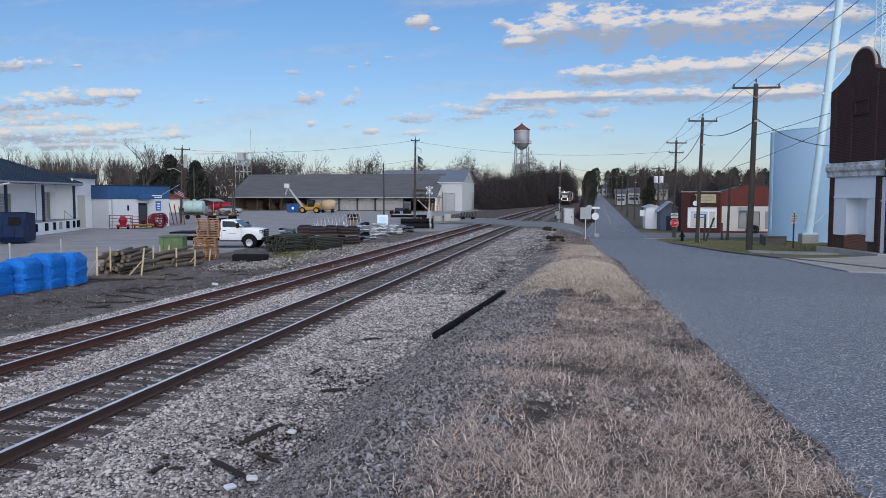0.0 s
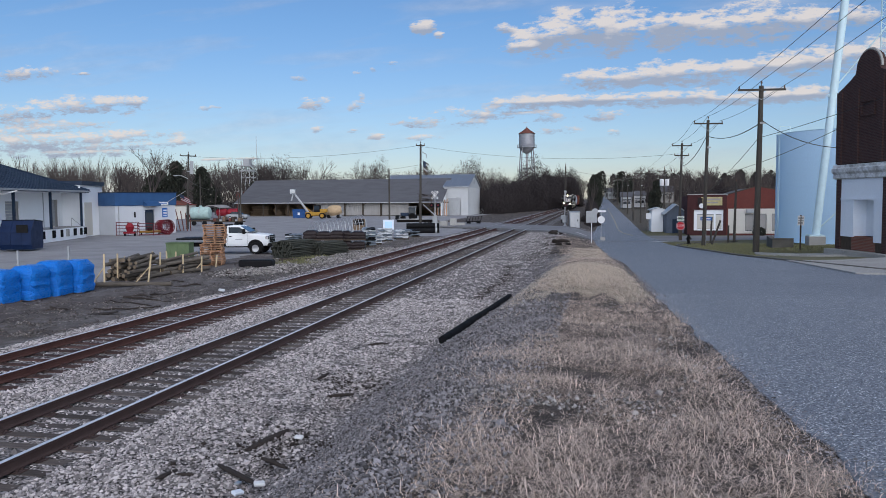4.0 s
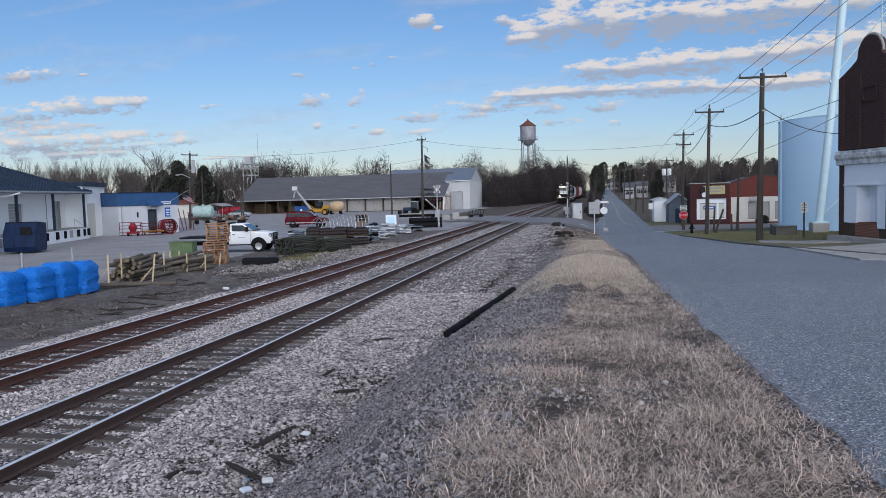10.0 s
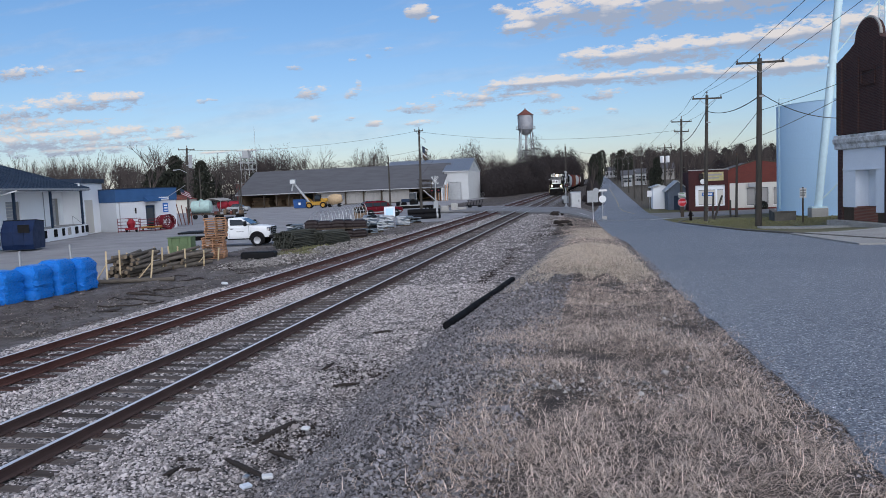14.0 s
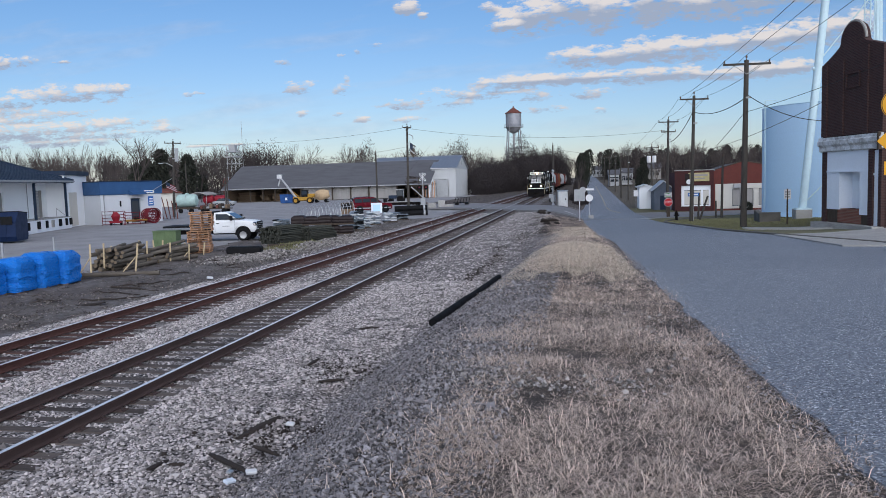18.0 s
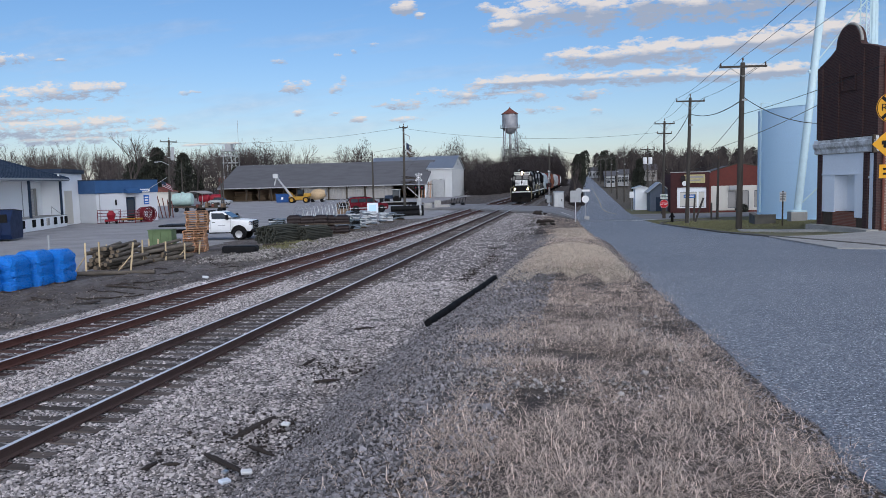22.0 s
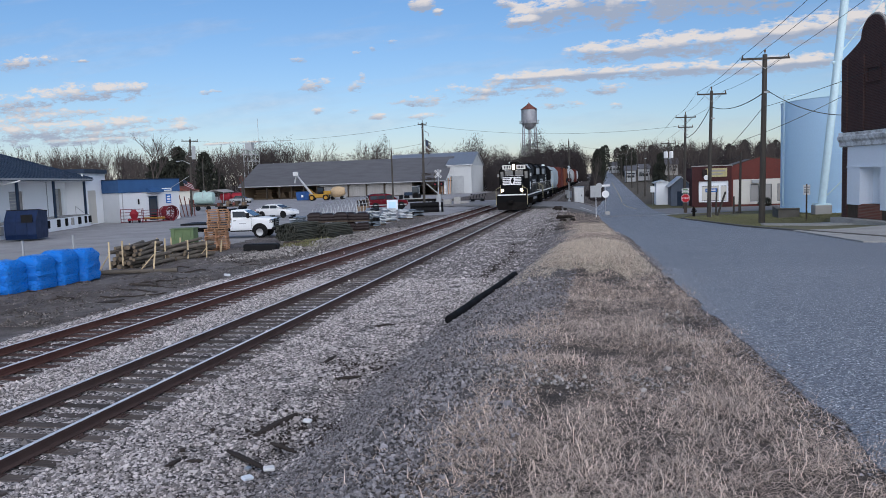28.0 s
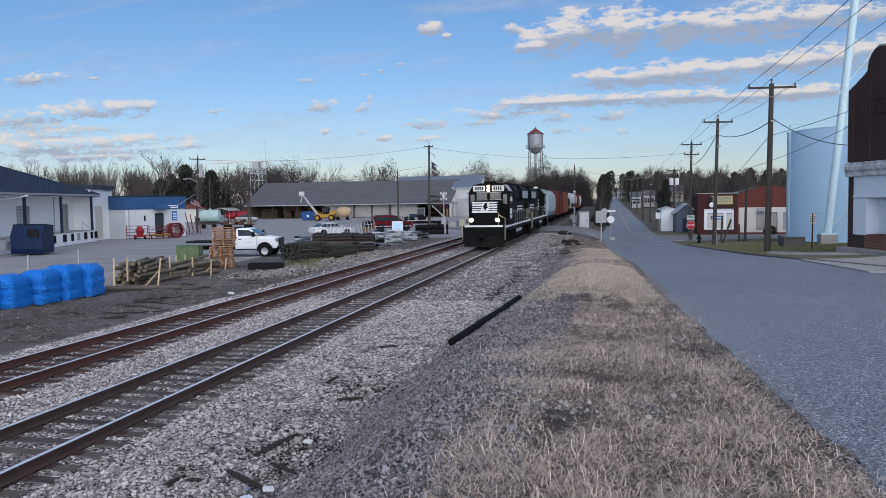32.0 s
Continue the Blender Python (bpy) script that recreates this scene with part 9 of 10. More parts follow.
def sack_stack(x, y, turn, w, d, h, mats, label, seed):
    """Courses of bulging sacks on a pallet, with dark gaps between them."""
    t = thing("sack_stack", pose(x, y, -0.06, 0, 0, turn), label, "sack stack", "sack stacks")
    part("pallet_base", Build().box(-w / 2, w / 2, -d / 2, d / 2, 0, 0.1), M["wood_dark"], t)
    rnd = random.Random(seed)
    course = 0.135
    for k in range(int((h - 0.1) / course)):
        n = 2 + k % 2
        for i in range(n):
            a = w / n
            sw = a * rnd.uniform(0.86, 0.96)
            b = lump(sw, d * rnd.uniform(0.9, 1.04), course * 0.92, 0, seed * 50 + k * 4 + i, 1, 0.3, 0.02)
            part("sack", b, M[rnd.choice(mats)], t, smooth=True, m=pose(-w / 2 + (i + 0.5) * a + rnd.uniform(-0.03, 0.03), rnd.uniform(-0.04, 0.04), 0.1 + k * course, 0, rnd.uniform(-2, 2), rnd.uniform(-4, 4)))
    return t


GREY, PALE = ("bag_grey", "bag_grey", "bag_white", "black"), ("bag_white", "bag_white", "bag_white", "bag_grey")
for k, (x, y, w, h, mats, lab) in enumerate((
        (-22.4, 54.6, 1.15, 1.3, GREY, "stack of grey and black sacks on a pallet"), (-21.2, 55.2, 1.15, 1.45, GREY, "tall stack of grey and black sacks"),
        (-17.6, 58.2, 1.1, 1.5, GREY, "stack of striped grey sacks on a pallet"), (-17.9, 61.0, 1.1, 1.0, PALE, "low stack of white sacks on a pallet"),
        (-19.3, 63.8, 1.1, 1.35, GREY, "stack of mixed grey sacks on a pallet"), (-18.3, 65.5, 1.2, 1.3, PALE, "stack of white sacks with torn wrap"),
        (-17.7, 69.0, 1.2, 0.95, PALE, "stack of white sacks beside the pipes"), (-17.6, 72.5, 1.5, 0.8, GREY, "low stack of grey-blue sacks"))):
    sack_stack(x, y, 8 + 3 * k, w, 1.1, h, mats, lab, 50 + k)

t = thing("culvert_pipes", pose(-19.9, 80.6, -0.06, 0, 0, 16), "stack of black corrugated culvert pipes", "pipe stack")
for y, z in ((0, 0.3), (0.62, 0.3), (0.31, 0.82)):
    prof = []
    for k in range(30):
        prof += [(0.27, k * 0.12), (0.3, k * 0.12 + 0.06)]
    p = part("pipe", Build().spin(prof, 16, m=pose(-0.2, y, z, 0, 90)), M["black"], t, smooth=False)
    part("pale_end_band", Build().spin([(0.31, 3.1), (0.31, 3.3)], 16, m=pose(-0.2, y, z, 0, 90), cap=False), M["steel_grey"], p)

solid("black_trough", Build().box(-0.95, 0.95, -0.35, 0.35, 0, 0.42, bev=0.08), M["black"], "long black plastic trough on the gravel", "trough", m=pose(-18.3, 39.3, -0.06, 0, 0, 8))
t = thing("timber_baulk", pose(-17.4, 43.2, -0.06, 0, 0, 10), "dark timber baulk lying on the ground", "timber")
part("beam", Build().box(-1.2, 1.2, -0.12, 0.12, 0, 0.2, bev=0.02), M["wood_dark"], t)


def hoop_frame():
    t = thing("hoop_frame", pose(-28.6, 75.0, -0.06, 0, 0, 58), "white tubular hoop frame lying in the yard", "hoop frame")
    for k in range(14):
        x = k * 0.48
        b = Build().pipe([(x + 0.25 * math.sin(a), -1.1 * math.cos(a), 0.1 + (1.4 + 0.04 * k) * math.sin(a)) for a in np.linspace(0, math.pi, 11)], 0.025, n=5)
        part("hoop", b, M["galv"], t)
    for y, z in ((-1.1, 0.1), (1.1, 0.1), (-0.75, 0.95), (0.75, 0.95)):
        part("stringer_tube", Build().rod((0, y, z), (6.4, y, z + 0.3 * (z > 0.5)), 0.022, n=5), M["galv"], t)


hoop_frame()


def info_cabinet():
    t = thing("blue_cabinet", pose(-23.6, 86.0, -0.06, 0, 0, 12), "pale blue and white steel cabinet on a stand", "cabinet")
    part("body", Build().box(-0.62, 0.62, -0.3, 0.3, 0.2, 1.35, bev=0.03), M["board_blue"], t)
    part("blue_panel", Build().box(-0.42, 0.42, -0.33, -0.3, 0.4, 1.15), M["tank_blue"], t)
    for x in (-0.5, 0.5):
        part("leg", Build().box(x - 0.05, x + 0.05, -0.2, 0.2, 0, 0.2), M["steel_grey"], t)
    t = thing("brown_bin", pose(-27.3, 86.5, -0.06, 0, 0, 12), "tall brown slatted bin with a dark panel", "bin")
    part("body", Build().box(-0.68, 0.68, -0.5, 0.5, 0.1, 1.45, bev=0.03), M["old_wood"], t)
    part("panel", Build().box(-0.6, 0.6, -0.54, -0.5, 0.75, 1.4), M["black"], t)
    for k in range(3):
        part("slat", Build().box(-0.66, 0.66, -0.55, -0.5, 0.15 + k * 0.2, 0.28 + k * 0.2), M["old_wood"], t)


info_cabinet()


def backhoe():
    t = thing("yellow_loader", pose(-55.2, 146, -0.06, 0, 0, 10), "yellow loader crane with raised grey boom", "loader")
    part("chassis", Build().box(-1.9, 1.9, -0.8, 0.8, 0.6, 1.3, bev=0.08), M["yellow"], t)
    cab = part("cab", Build().box(-0.2, 1.0, -0.7, 0.7, 1.3, 2.7, bev=0.08), M["black"], t)
    part("window", Build().box(-0.1, 0.9, -0.74, -0.7, 1.8, 2.5), M["car_glass"], cab)
    part("engine_cover", Build().box(1.0, 2.4, -0.6, 0.6, 1.2, 1.9, bev=0.12), M["yellow"], t)
    part("boom", Build().rod((-1.4, 0, 1.2), (-4.4, 0, 5.4), 0.26, 0.18, n=6), M["steel_grey"], t, "grimy grey boom")
    part("boom_ram", Build().rod((-0.8, 0.3, 1.3), (-2.9, 0.2, 3.1), 0.1), M["yellow"], t)
    hd = part("boom_head", Build().box(-5.0, -3.9, -0.4, 0.4, 5.0, 5.9, bev=0.08), M["galv"], t)
    part("spout", Build().rod((-4.4, 0, 5.0), (-4.8, 0, 3.6), 0.15), M["steel_grey"], hd)
    for x in (-1.3, 1.5):
        for y in (-0.85, 0.85):
            car_wheel(t, x, y, 0.6, 0.4, "yellow")
    t = thing("cement_mixer", pose(-52.7, 150, -0.06, 0, 0, 5), "tan mixing drum on a low frame", "mixer")
    part("drum", Build().spin([(0.5, -1.6), (1.15, -0.7), (1.2, 0.3), (0.8, 1.4), (0.45, 1.7)], 18, m=pose(0, 0, 1.5, 0, 80)), M["orange_tan"], t, smooth=True)
    part("frame", Build().box(-1.6, 1.6, -0.6, 0.6, 0.3, 0.55), M["steel_grey"], t)
    part("mouth_ring", Build().spin([(0.5, 1.7), (0.55, 1.75), (0.5, 1.8)], 14, m=pose(0, 0, 1.5, 0, 80)), M["galv"], t)
    for x in (-1.0, 1.0):
        part("wheel", Build().rod((x, -0.7, 0.35), (x, 0.7, 0.35), 0.35, n=14), M["rubber"], t)
    t = thing("blue_skip", pose(-59.5, 148.5, -0.06, 0, 0, 6), "dark blue skip with a white mark", "skip")
    part("body", Build().slab([(-1.2, 0.1), (1.2, 0.1), (1.35, 1.75), (-1.35, 1.75)], "y", -0.8, 0.8), M["bin_blue"], t)
    part("rim", Build().box(-1.4, 1.4, -0.86, 0.86, 1.75, 1.86), M["bin_blue"], t)
    part("mark", Build().box(-0.25, 0.2, -0.83, -0.8, 0.7, 1.2), M["sign_white"], t)
    t = thing("farm_tractor", pose(-32.5, 133, -0.06, 0, 0, 185), "small dark tractor with cab beside the shed", "tractor")
    part("hood", Build().box(0.2, 1.7, -0.35, 0.35, 0.75, 1.35, bev=0.08), M["navy"], t)
    cab = part("cab", Build().box(-1.0, 0.2, -0.6, 0.6, 0.9, 2.3, bev=0.06), M["car_glass"], t)
    part("roof", Build().box(-1.1, 0.3, -0.68, 0.68, 2.3, 2.42, bev=0.04), M["steel_grey"], cab)
    for s in (-1, 1):
        car_wheel(t, -0.5, s * 0.75, 0.65, 0.35, "loco_under")
        car_wheel(t, 1.3, s * 0.65, 0.42, 0.25, "loco_under")
    part("front_blade", Build().box(2.2, 2.4, -1.6, 1.6, 0.15, 0.9, bev=0.05), M["black"], t)
    t = thing("flat_trailer", pose(-23.4, 102.0, -0.06, 0, 0, 6), "long low flat trailer with dark wheels", "trailer")
    part("deck", Build().box(-3.2, 2.4, -1.0, 1.0, 0.62, 0.8), M["old_wood"], t)
    part("side_rail", Build().box(-3.2, 2.4, -1.05, -1.0, 0.6, 0.95), M["loco_under"], t)
    part("load", Build().box(-3.0, 0.5, -0.8, 0.8, 0.8, 1.05, bev=0.03), M["concrete"], t)
    for x in (0.9, 1.75):
        for s in (-1, 1):
            car_wheel(t, x, s * 1.02, 0.38, 0.25)
    t = thing("hay_cart", pose(-17.0, 106.5, -0.06, 0, 0, 20), "small black slatted cart beside the track", "cart")
    part("deck", Build().box(-1.0, 1.0, -0.6, 0.6, 0.5, 0.6), M["black"], t)
    for k in range(6):
        part("stave", Build().rod((-1.0 + k * 0.4, -0.62, 0.6), (-1.0 + k * 0.4 + 0.15, -0.66, 1.25), 0.035, n=4), M["black"], t)
    for x in (-0.7, 0.7):
        part("wheel", Build().rod((x, -0.7, 0.3), (x, -0.6, 0.3), 0.3, n=14), M["rubber"], t)
    part("top_bar", Build().rod((-1.0, -0.66, 1.25), (1.2, -0.66, 1.3), 0.03, n=4), M["black"], t)
    for k, (x, y, h, w) in enumerate(((-19.4, 97.8, 0.9, 1.0), (-18.3, 98.6, 1.2, 0.9), (-17.5, 99.4, 0.6, 1.2), (-19.9, 99.5, 0.7, 1.1))):
        t = thing("concrete_block", pose(x, y, -0.08, 0, 0, 10 * k), "rough pale concrete block by the crossing", "concrete block", "concrete blocks")
        part("block", Build().box(-w / 2, w / 2, -0.35, 0.35, 0, h, bev=0.06), M["concrete"], t)


backhoe()


def storage_tanks():
    t = thing("mint_tank", pose(-58.5, 106.5, -0.06, 0, 0, 10), "pale mint horizontal storage tank on a trailer", "storage tank")
    part("barrel", Build().spin([(0.3, -1.6), (0.85, -1.4), (0.95, -1.1), (0.95, 1.1), (0.85, 1.4), (0.3, 1.6)], 20, m=pose(0, 0, 1.85, 0, 90)), M["mint"], t, smooth=True)
    part("hoop_frame", Build().pipe([(0.0, -1.0 * math.cos(a), 1.85 + 1.02 * math.sin(a)) for a in np.linspace(0, math.pi, 9)], 0.04), M["steel_grey"], t)
    part("deck", Build().box(-1.8, 1.8, -0.9, 0.9, 0.6, 0.85), M["wood_dark"], t)
    for x in (-0.8, 0.8):
        part("wheel", Build().rod((x, -0.9, 0.35), (x, -0.7, 0.35), 0.35, n=14), M["rubber"], t)
    part("hatch", Build().spin([(0.25, 2.75), (0.25, 2.95), (0.1, 3.0)], 12), M["mint"], t)
    for k, (x, y) in enumerate(((-77.5, 150.0), (-75.4, 151.0))):
        t = thing("red_tank", pose(x, y, -0.06, 0, 0, 8), "faded red horizontal tank on cradles", "storage tank", "red tanks")
        part("barrel", Build().spin([(0.3, -1.2), (0.75, -1.0), (0.8, -0.8), (0.8, 0.8), (0.75, 1.0), (0.3, 1.2)], 18, m=pose(0, 0, 1.25, 0, 90)), M["red_paint"], t, smooth=True)
        for q in (-0.6, 0.6):
            part("cradle", Build().box(q - 0.1, q + 0.1, -0.6, 0.6, 0, 0.7), M["rust"], t)
    t = thing("flat_wagon", pose(-52.0, 102.5, -0.06, 0, 0, 8), "loaded farm wagon with mixed scrap", "wagon")
    part("deck", Build().box(-2.2, 2.2, -0.9, 0.9, 0.6, 0.75), M["wood_dark"], t)
    rnd = random.Random(9)
    for k in range(9):
        x = -2.0 + k * 0.45
        part("scrap", Build().box(x, x + 0.35, -0.7, 0.6, 0.75, 0.75 + rnd.uniform(0.2, 0.7), bev=0.03), M[("rust", "wood_dark", "steel_grey", "old_wood", "loco_under")[k % 5]], t)
    for x in (-1.5, 1.5):
        for y in (-0.85, 0.85):
            part("wheel", Build().rod((x, y - 0.1, 0.35), (x, y + 0.1, 0.35), 0.35, n=14), M["rubber"], t)
    for k in range(5):
        t = thing("leaning_rail", pose(-50.6 + 0.35 * k, 86.2 + 0.2 * k, -0.06, 0, -14 + 3 * k, 20), "rusty iron rail leaning upright", "iron rail", "leaning rails")
        part("bar", Build().box(-0.05, 0.05, -0.05, 0.05, 0, 3.0 - 0.25 * k), M["rust"], t)
    for x, y, c, lab in ((-77.5, 140, "loco_black", "dark parked pickup far behind the yard"), (-70.0, 142, "steel_grey", "grey parked car far behind the yard")):
        t = thing("parked_car", pose(x, y, -0.06, 0, 0, 5), lab, "car", "parked cars")
        part("body", loft([(-2.2, ring(0.8, 0.4, 0.9)), (-1.8, ring(0.9, 0.3, 1.0)), (1.6, ring(0.9, 0.3, 0.95)), (2.2, ring(0.75, 0.4, 0.8))]), M[c], t, smooth=True)
        part("cabin", loft([(-1.5, ring(0.7, 0.9, 1.0, 0)), (-1.0, ring(0.66, 0.9, 1.5, 0)), (0.3, ring(0.66, 0.9, 1.5, 0)), (1.1, ring(0.75, 0.9, 1.0, 0))]), M["car_glass"], t, smooth=True)
        for q in (-1.3, 1.3):
            for s in (-0.8, 0.8):
                car_wheel(t, q, s, 0.33)
    t = thing("carport", pose(-79.0, 150, -0.06), "pale curved carport roof on posts", "carport")
    part("roof", Build().slab([(-2, 2.3), (-1.0, 2.7), (0, 2.85), (1.0, 2.7), (2, 2.3), (2, 2.2), (0, 2.75), (-2, 2.2)], "y", -2, 3), M["tarp"], t)
    for x in (-1.9, 1.9):
        part("post", Build().rod((x, -1.8, 0), (x, -1.8, 2.3), 0.05), M["steel_grey"], t)
    t = thing("office_cabin", pose(-86.5, 146, -0.06), "small cream cabin with red roof behind the yard", "cabin")
    part("wall", Build().box(-3, 3, 0, 4, 0, 2.8), M["cream_wall"], t)
    part("roof", Build().slab([(-3.3, 2.8), (0, 3.8), (3.3, 2.8)], "y", -0.3, 4.3), M["rust"], t)
    part("window", Build().box(-1, 0.2, -0.05, 0, 1.0, 2.0), M["window"], t)
    t = thing("red_barn", pose(-112, 226, -0.06), "small red brick building far behind the yard", "building")
    part("wall", Build().box(0, 10, 0, 8, 0, 6.5), M["brick_shop"], t)
    part("roof", Build().box(-0.2, 10.2, -0.2, 8.2, 6.5, 6.8), M["concrete"], t)
    for x in (1.5, 5, 8):
        part("window", Build().box(x, x + 1.2, -0.05, 0, 2.5, 4.5), M["window"], t)
    t = thing("grain_tower", pose(-104.5, 215, -0.06), "pale steel lattice elevator tower beyond the shed", "tower")
    for x in (0, 2.6):
        for y in (0, 2.6):
            part("leg", Build().rod((x, y, 0), (x, y, 15.5), 0.14, n=6), M["steel_grey"], t)
    for z in (10.5, 12.5, 14.0):
        part("deck", Build().box(-0.6, 3.2, -0.6, 3.2, z, z + 0.3), M["steel_grey"], t)
    part("housing", Build().box(0.4, 2.3, 0.4, 2.3, 14.3, 16.2), M["steel_grey"], t)
    part("aerial", Build().rod((5.0, 0, 0), (5.0, 0, 23.0), 0.06, n=5), M["steel_grey"], t)


storage_tanks()


# ---------------------------------------------------------------- litter on the bank
DEBRIS = [(-4.79, 10.53, 0.93, 0.07, 72), (-4.28, 9.59, 0.54, 0.04, -28), (-4.59, 9.11, 0.91, 0.06, -33), (-4.57, 13.23, 0.49, 0.05, 26), (-5.28, 18.15, 0.50, 0.05, 28), (-5.42, 14.62, 0.53, 0.05, 85), (-5.49, 8.94, 0.49, 0.05, 91), (-5.25, 8.97, 0.24, 0.03, 1), (-15.77, 22.02, 1.19, 0.16, 11)]  # x, y, length, half width, turn
LITTER = [(-4.37, 10.71, 0.13, "sign_white", "small white plastic block on the gravel"), (-4.14, 8.82, 0.14, "sign_white", "crumpled white paper scrap on the gravel"), (-4.28, 8.50, 0.14, "board_blue", "pale blue bottle lying on the gravel"), (-4.42, 8.80, 0.10, "galv", "small crushed tin on the gravel"), (-14.66, 28.16, 0.35, "bag_white", "white sack lying beside the track")]


def drain_pipe():
    t = thing("drain_pipe", pose(0, 0, 0), "long black plastic drain pipe half sunk in the bank", "pipe")
    pts = [(bank_foot(y) + 0.12 + dx, y) for y, dx in ((18.6, 0.0), (20.2, 0.02), (22.0, -0.03), (23.6, 0.02), (25.2, 0.0), (27.2, 0.03))]
    pts = [(x, y, ground_z(x, y) + 0.05) for x, y in pts]
    part("barrel", Build().pipe(pts, 0.11, n=14), M["rubber"], t, smooth=True)


drain_pipe()


def chunk(b, x, y, z, sx, sy, sz, seed, rz=0.0):
    rnd = random.Random(seed)
    m = pose(x, y, z, rnd.uniform(-8, 8), rnd.uniform(-8, 8), rz)
    n = 10
    ringv = []
    for k, f in enumerate((-1, -0.6, 0, 0.6, 1)):
        w = (0.55, 0.9, 1.0, 0.9, 0.5)[k]
        for i in range(n):
            a = 2 * math.pi * i / n
            j = rnd.uniform(0.75, 1.15)
            ringv.append((f * sx, math.cos(a) * sy * w * j, math.sin(a) * sz * w * j))
    fs = [(k * n + i, k * n + (i + 1) % n, (k + 1) * n + (i + 1) % n, (k + 1) * n + i) for k in range(4) for i in range(n)]
    fs += [tuple(range(n - 1, -1, -1)), tuple(range(4 * n, 5 * n))]
    return b.add(ringv, fs, m)


def debris(x, y, L, w, rz, mat, label, name="rotten_board", cat="debris", seed=0, h=0.03, up=0.03):
    b = chunk(Build(), 0, 0, 0, L / 2, w, h, seed)
    return solid(name, b, M[mat], label, cat, group="debris on the bank", m=pose(x, y, ground_z(x, y) + up, 0, 0, rz))


for k, (x, y, L, w, rz) in enumerate(DEBRIS):
    debris(x, y, L, w, rz, "brown_junk", "dark rotten piece of wood on the gravel", seed=70 + k)
rnd = random.Random(61)
for k in range(16):
    x, y = rnd.uniform(-19.5, -15.2), rnd.uniform(20.5, 38.0)
    a, L, bend = rnd.uniform(-0.6, 0.9), rnd.uniform(0.7, 2.2), rnd.uniform(-0.4, 0.4)
    pts = []
    for i in range(7):
        f = i / 6 - 0.5
        px, py = x + L * f * math.cos(a) - bend * f * f * math.sin(a), y + L * f * math.sin(a) + bend * f * f * math.cos(a)
        pts.append((px, py, surface_z(px, py) + 0.03 + 0.02 * math.sin(5 * f + k)))
    solid("dead_branch", Build().pipe(pts, rnd.uniform(0.018, 0.04), n=6), M["brown_junk"], "crooked dark dead branch lying in the mud", "branch", group="branches in the mud", smooth=True)
for k, (x, y, L, mat, lab) in enumerate(LITTER):
    b = Build().box(-L / 2, L / 2, -L * 0.35, L * 0.35, 0, L * 0.3, bev=L * 0.08)
    solid("litter", b, M[mat], lab, "litter", group="litter on the bank", m=pose(x, y, ground_z(x, y) + 0.02, 8, 5, 30 * k))
for k, (x, y) in enumerate(((-3.8, 76.0), (-2.6, 60.0))):
    heap = thing("rubbish_heap", pose(x, y, ground_z(x, y)), "dark heap of rotten scrap beside the crossing", "rubbish heap", "scrap heaps")
    rnd = random.Random(k)
    for i in range(9):
        b = chunk(Build(), rnd.uniform(-0.5, 0.5), rnd.uniform(-0.4, 0.4), rnd.uniform(0.05, 0.4), rnd.uniform(0.2, 0.45), 0.13, 0.1, i + 20 * k, rnd.uniform(0, 180))
        part("scrap_piece", b, M["brown_junk"], heap)


# ---------------------------------------------------------------- trees
def bare_tree(seed, h, spread=0.5, levels=5, sides=5, thick=0.018):
    """Trunk and crown of a leafless tree as two Builds of tapered limbs."""
    rnd = random.Random(seed)
    trunk, crown = Build(), Build()

    def grow(p, d, L, r, level):
        q = p + d * L
        (trunk if level <= 1 else crown).rod(p, q, r, r * 0.68, n=sides if level < 3 else 3, cap=False)
        if level >= levels:
            return
        n = 3 if level < 2 else rnd.choice((2, 3, 3))
        for k in range(n):
            ax = Vector((rnd.gauss(0, 1), rnd.gauss(0, 1), rnd.gauss(0, 0.6))).normalized()
            nd = (d + ax * spread * rnd.uniform(0.55, 1.2) + Vector((0, 0, 0.16))).normalized()
            grow(p + d * L * (rnd.uniform(0.55, 1.0) if k else 1.0), nd, L * rnd.uniform(0.6, 0.86), r * 0.62, level + 1)
    grow(Vector((0, 0, -0.3)), Vector((rnd.uniform(-0.06, 0.06), rnd.uniform(-0.06, 0.06), 1)).normalized(), h * 0.3, h * thick, 0)
    return trunk, crown


def tree_thing(seed, h, x, y, label, spread=0.5, levels=6):
    t = thing("bare_tree", pose(x, y, ground_z(x, y)), label, "tree", "bare trees")
    a, b = bare_tree(seed, h, spread, levels)
    part("trunk", a, M["bark"], t, smooth=True)
    part("crown", b, M["twig"], t, "fine leafless twigs")
    return t


B1 = tree_thing(3, 15.0, -62.0, 205, "leafless broad tree behind the long shed", 0.62)
B2 = tree_thing(8, 14.5, -79, 126, "tall pale leafless tree behind the office", 0.55)
for ob, spots in ((B1, ((-66, 212, 0.8, 80), (-54, 212, 0.85, 200), (-49, 215, 0.9, 300), (-44, 213, 0.85, 20), (-39, 207, 0.8, 130), (-35, 212, 0.78, 60))), (B2, ((-87, 130, 0.8, 100), (-95, 134, 0.75, 220)))):
    for x, y, s, rz in spots:
        c = copy_thing(ob, pose(x, y, ground_z(x, y), 0, 0, rz))
        c.scale = (s, s, s)


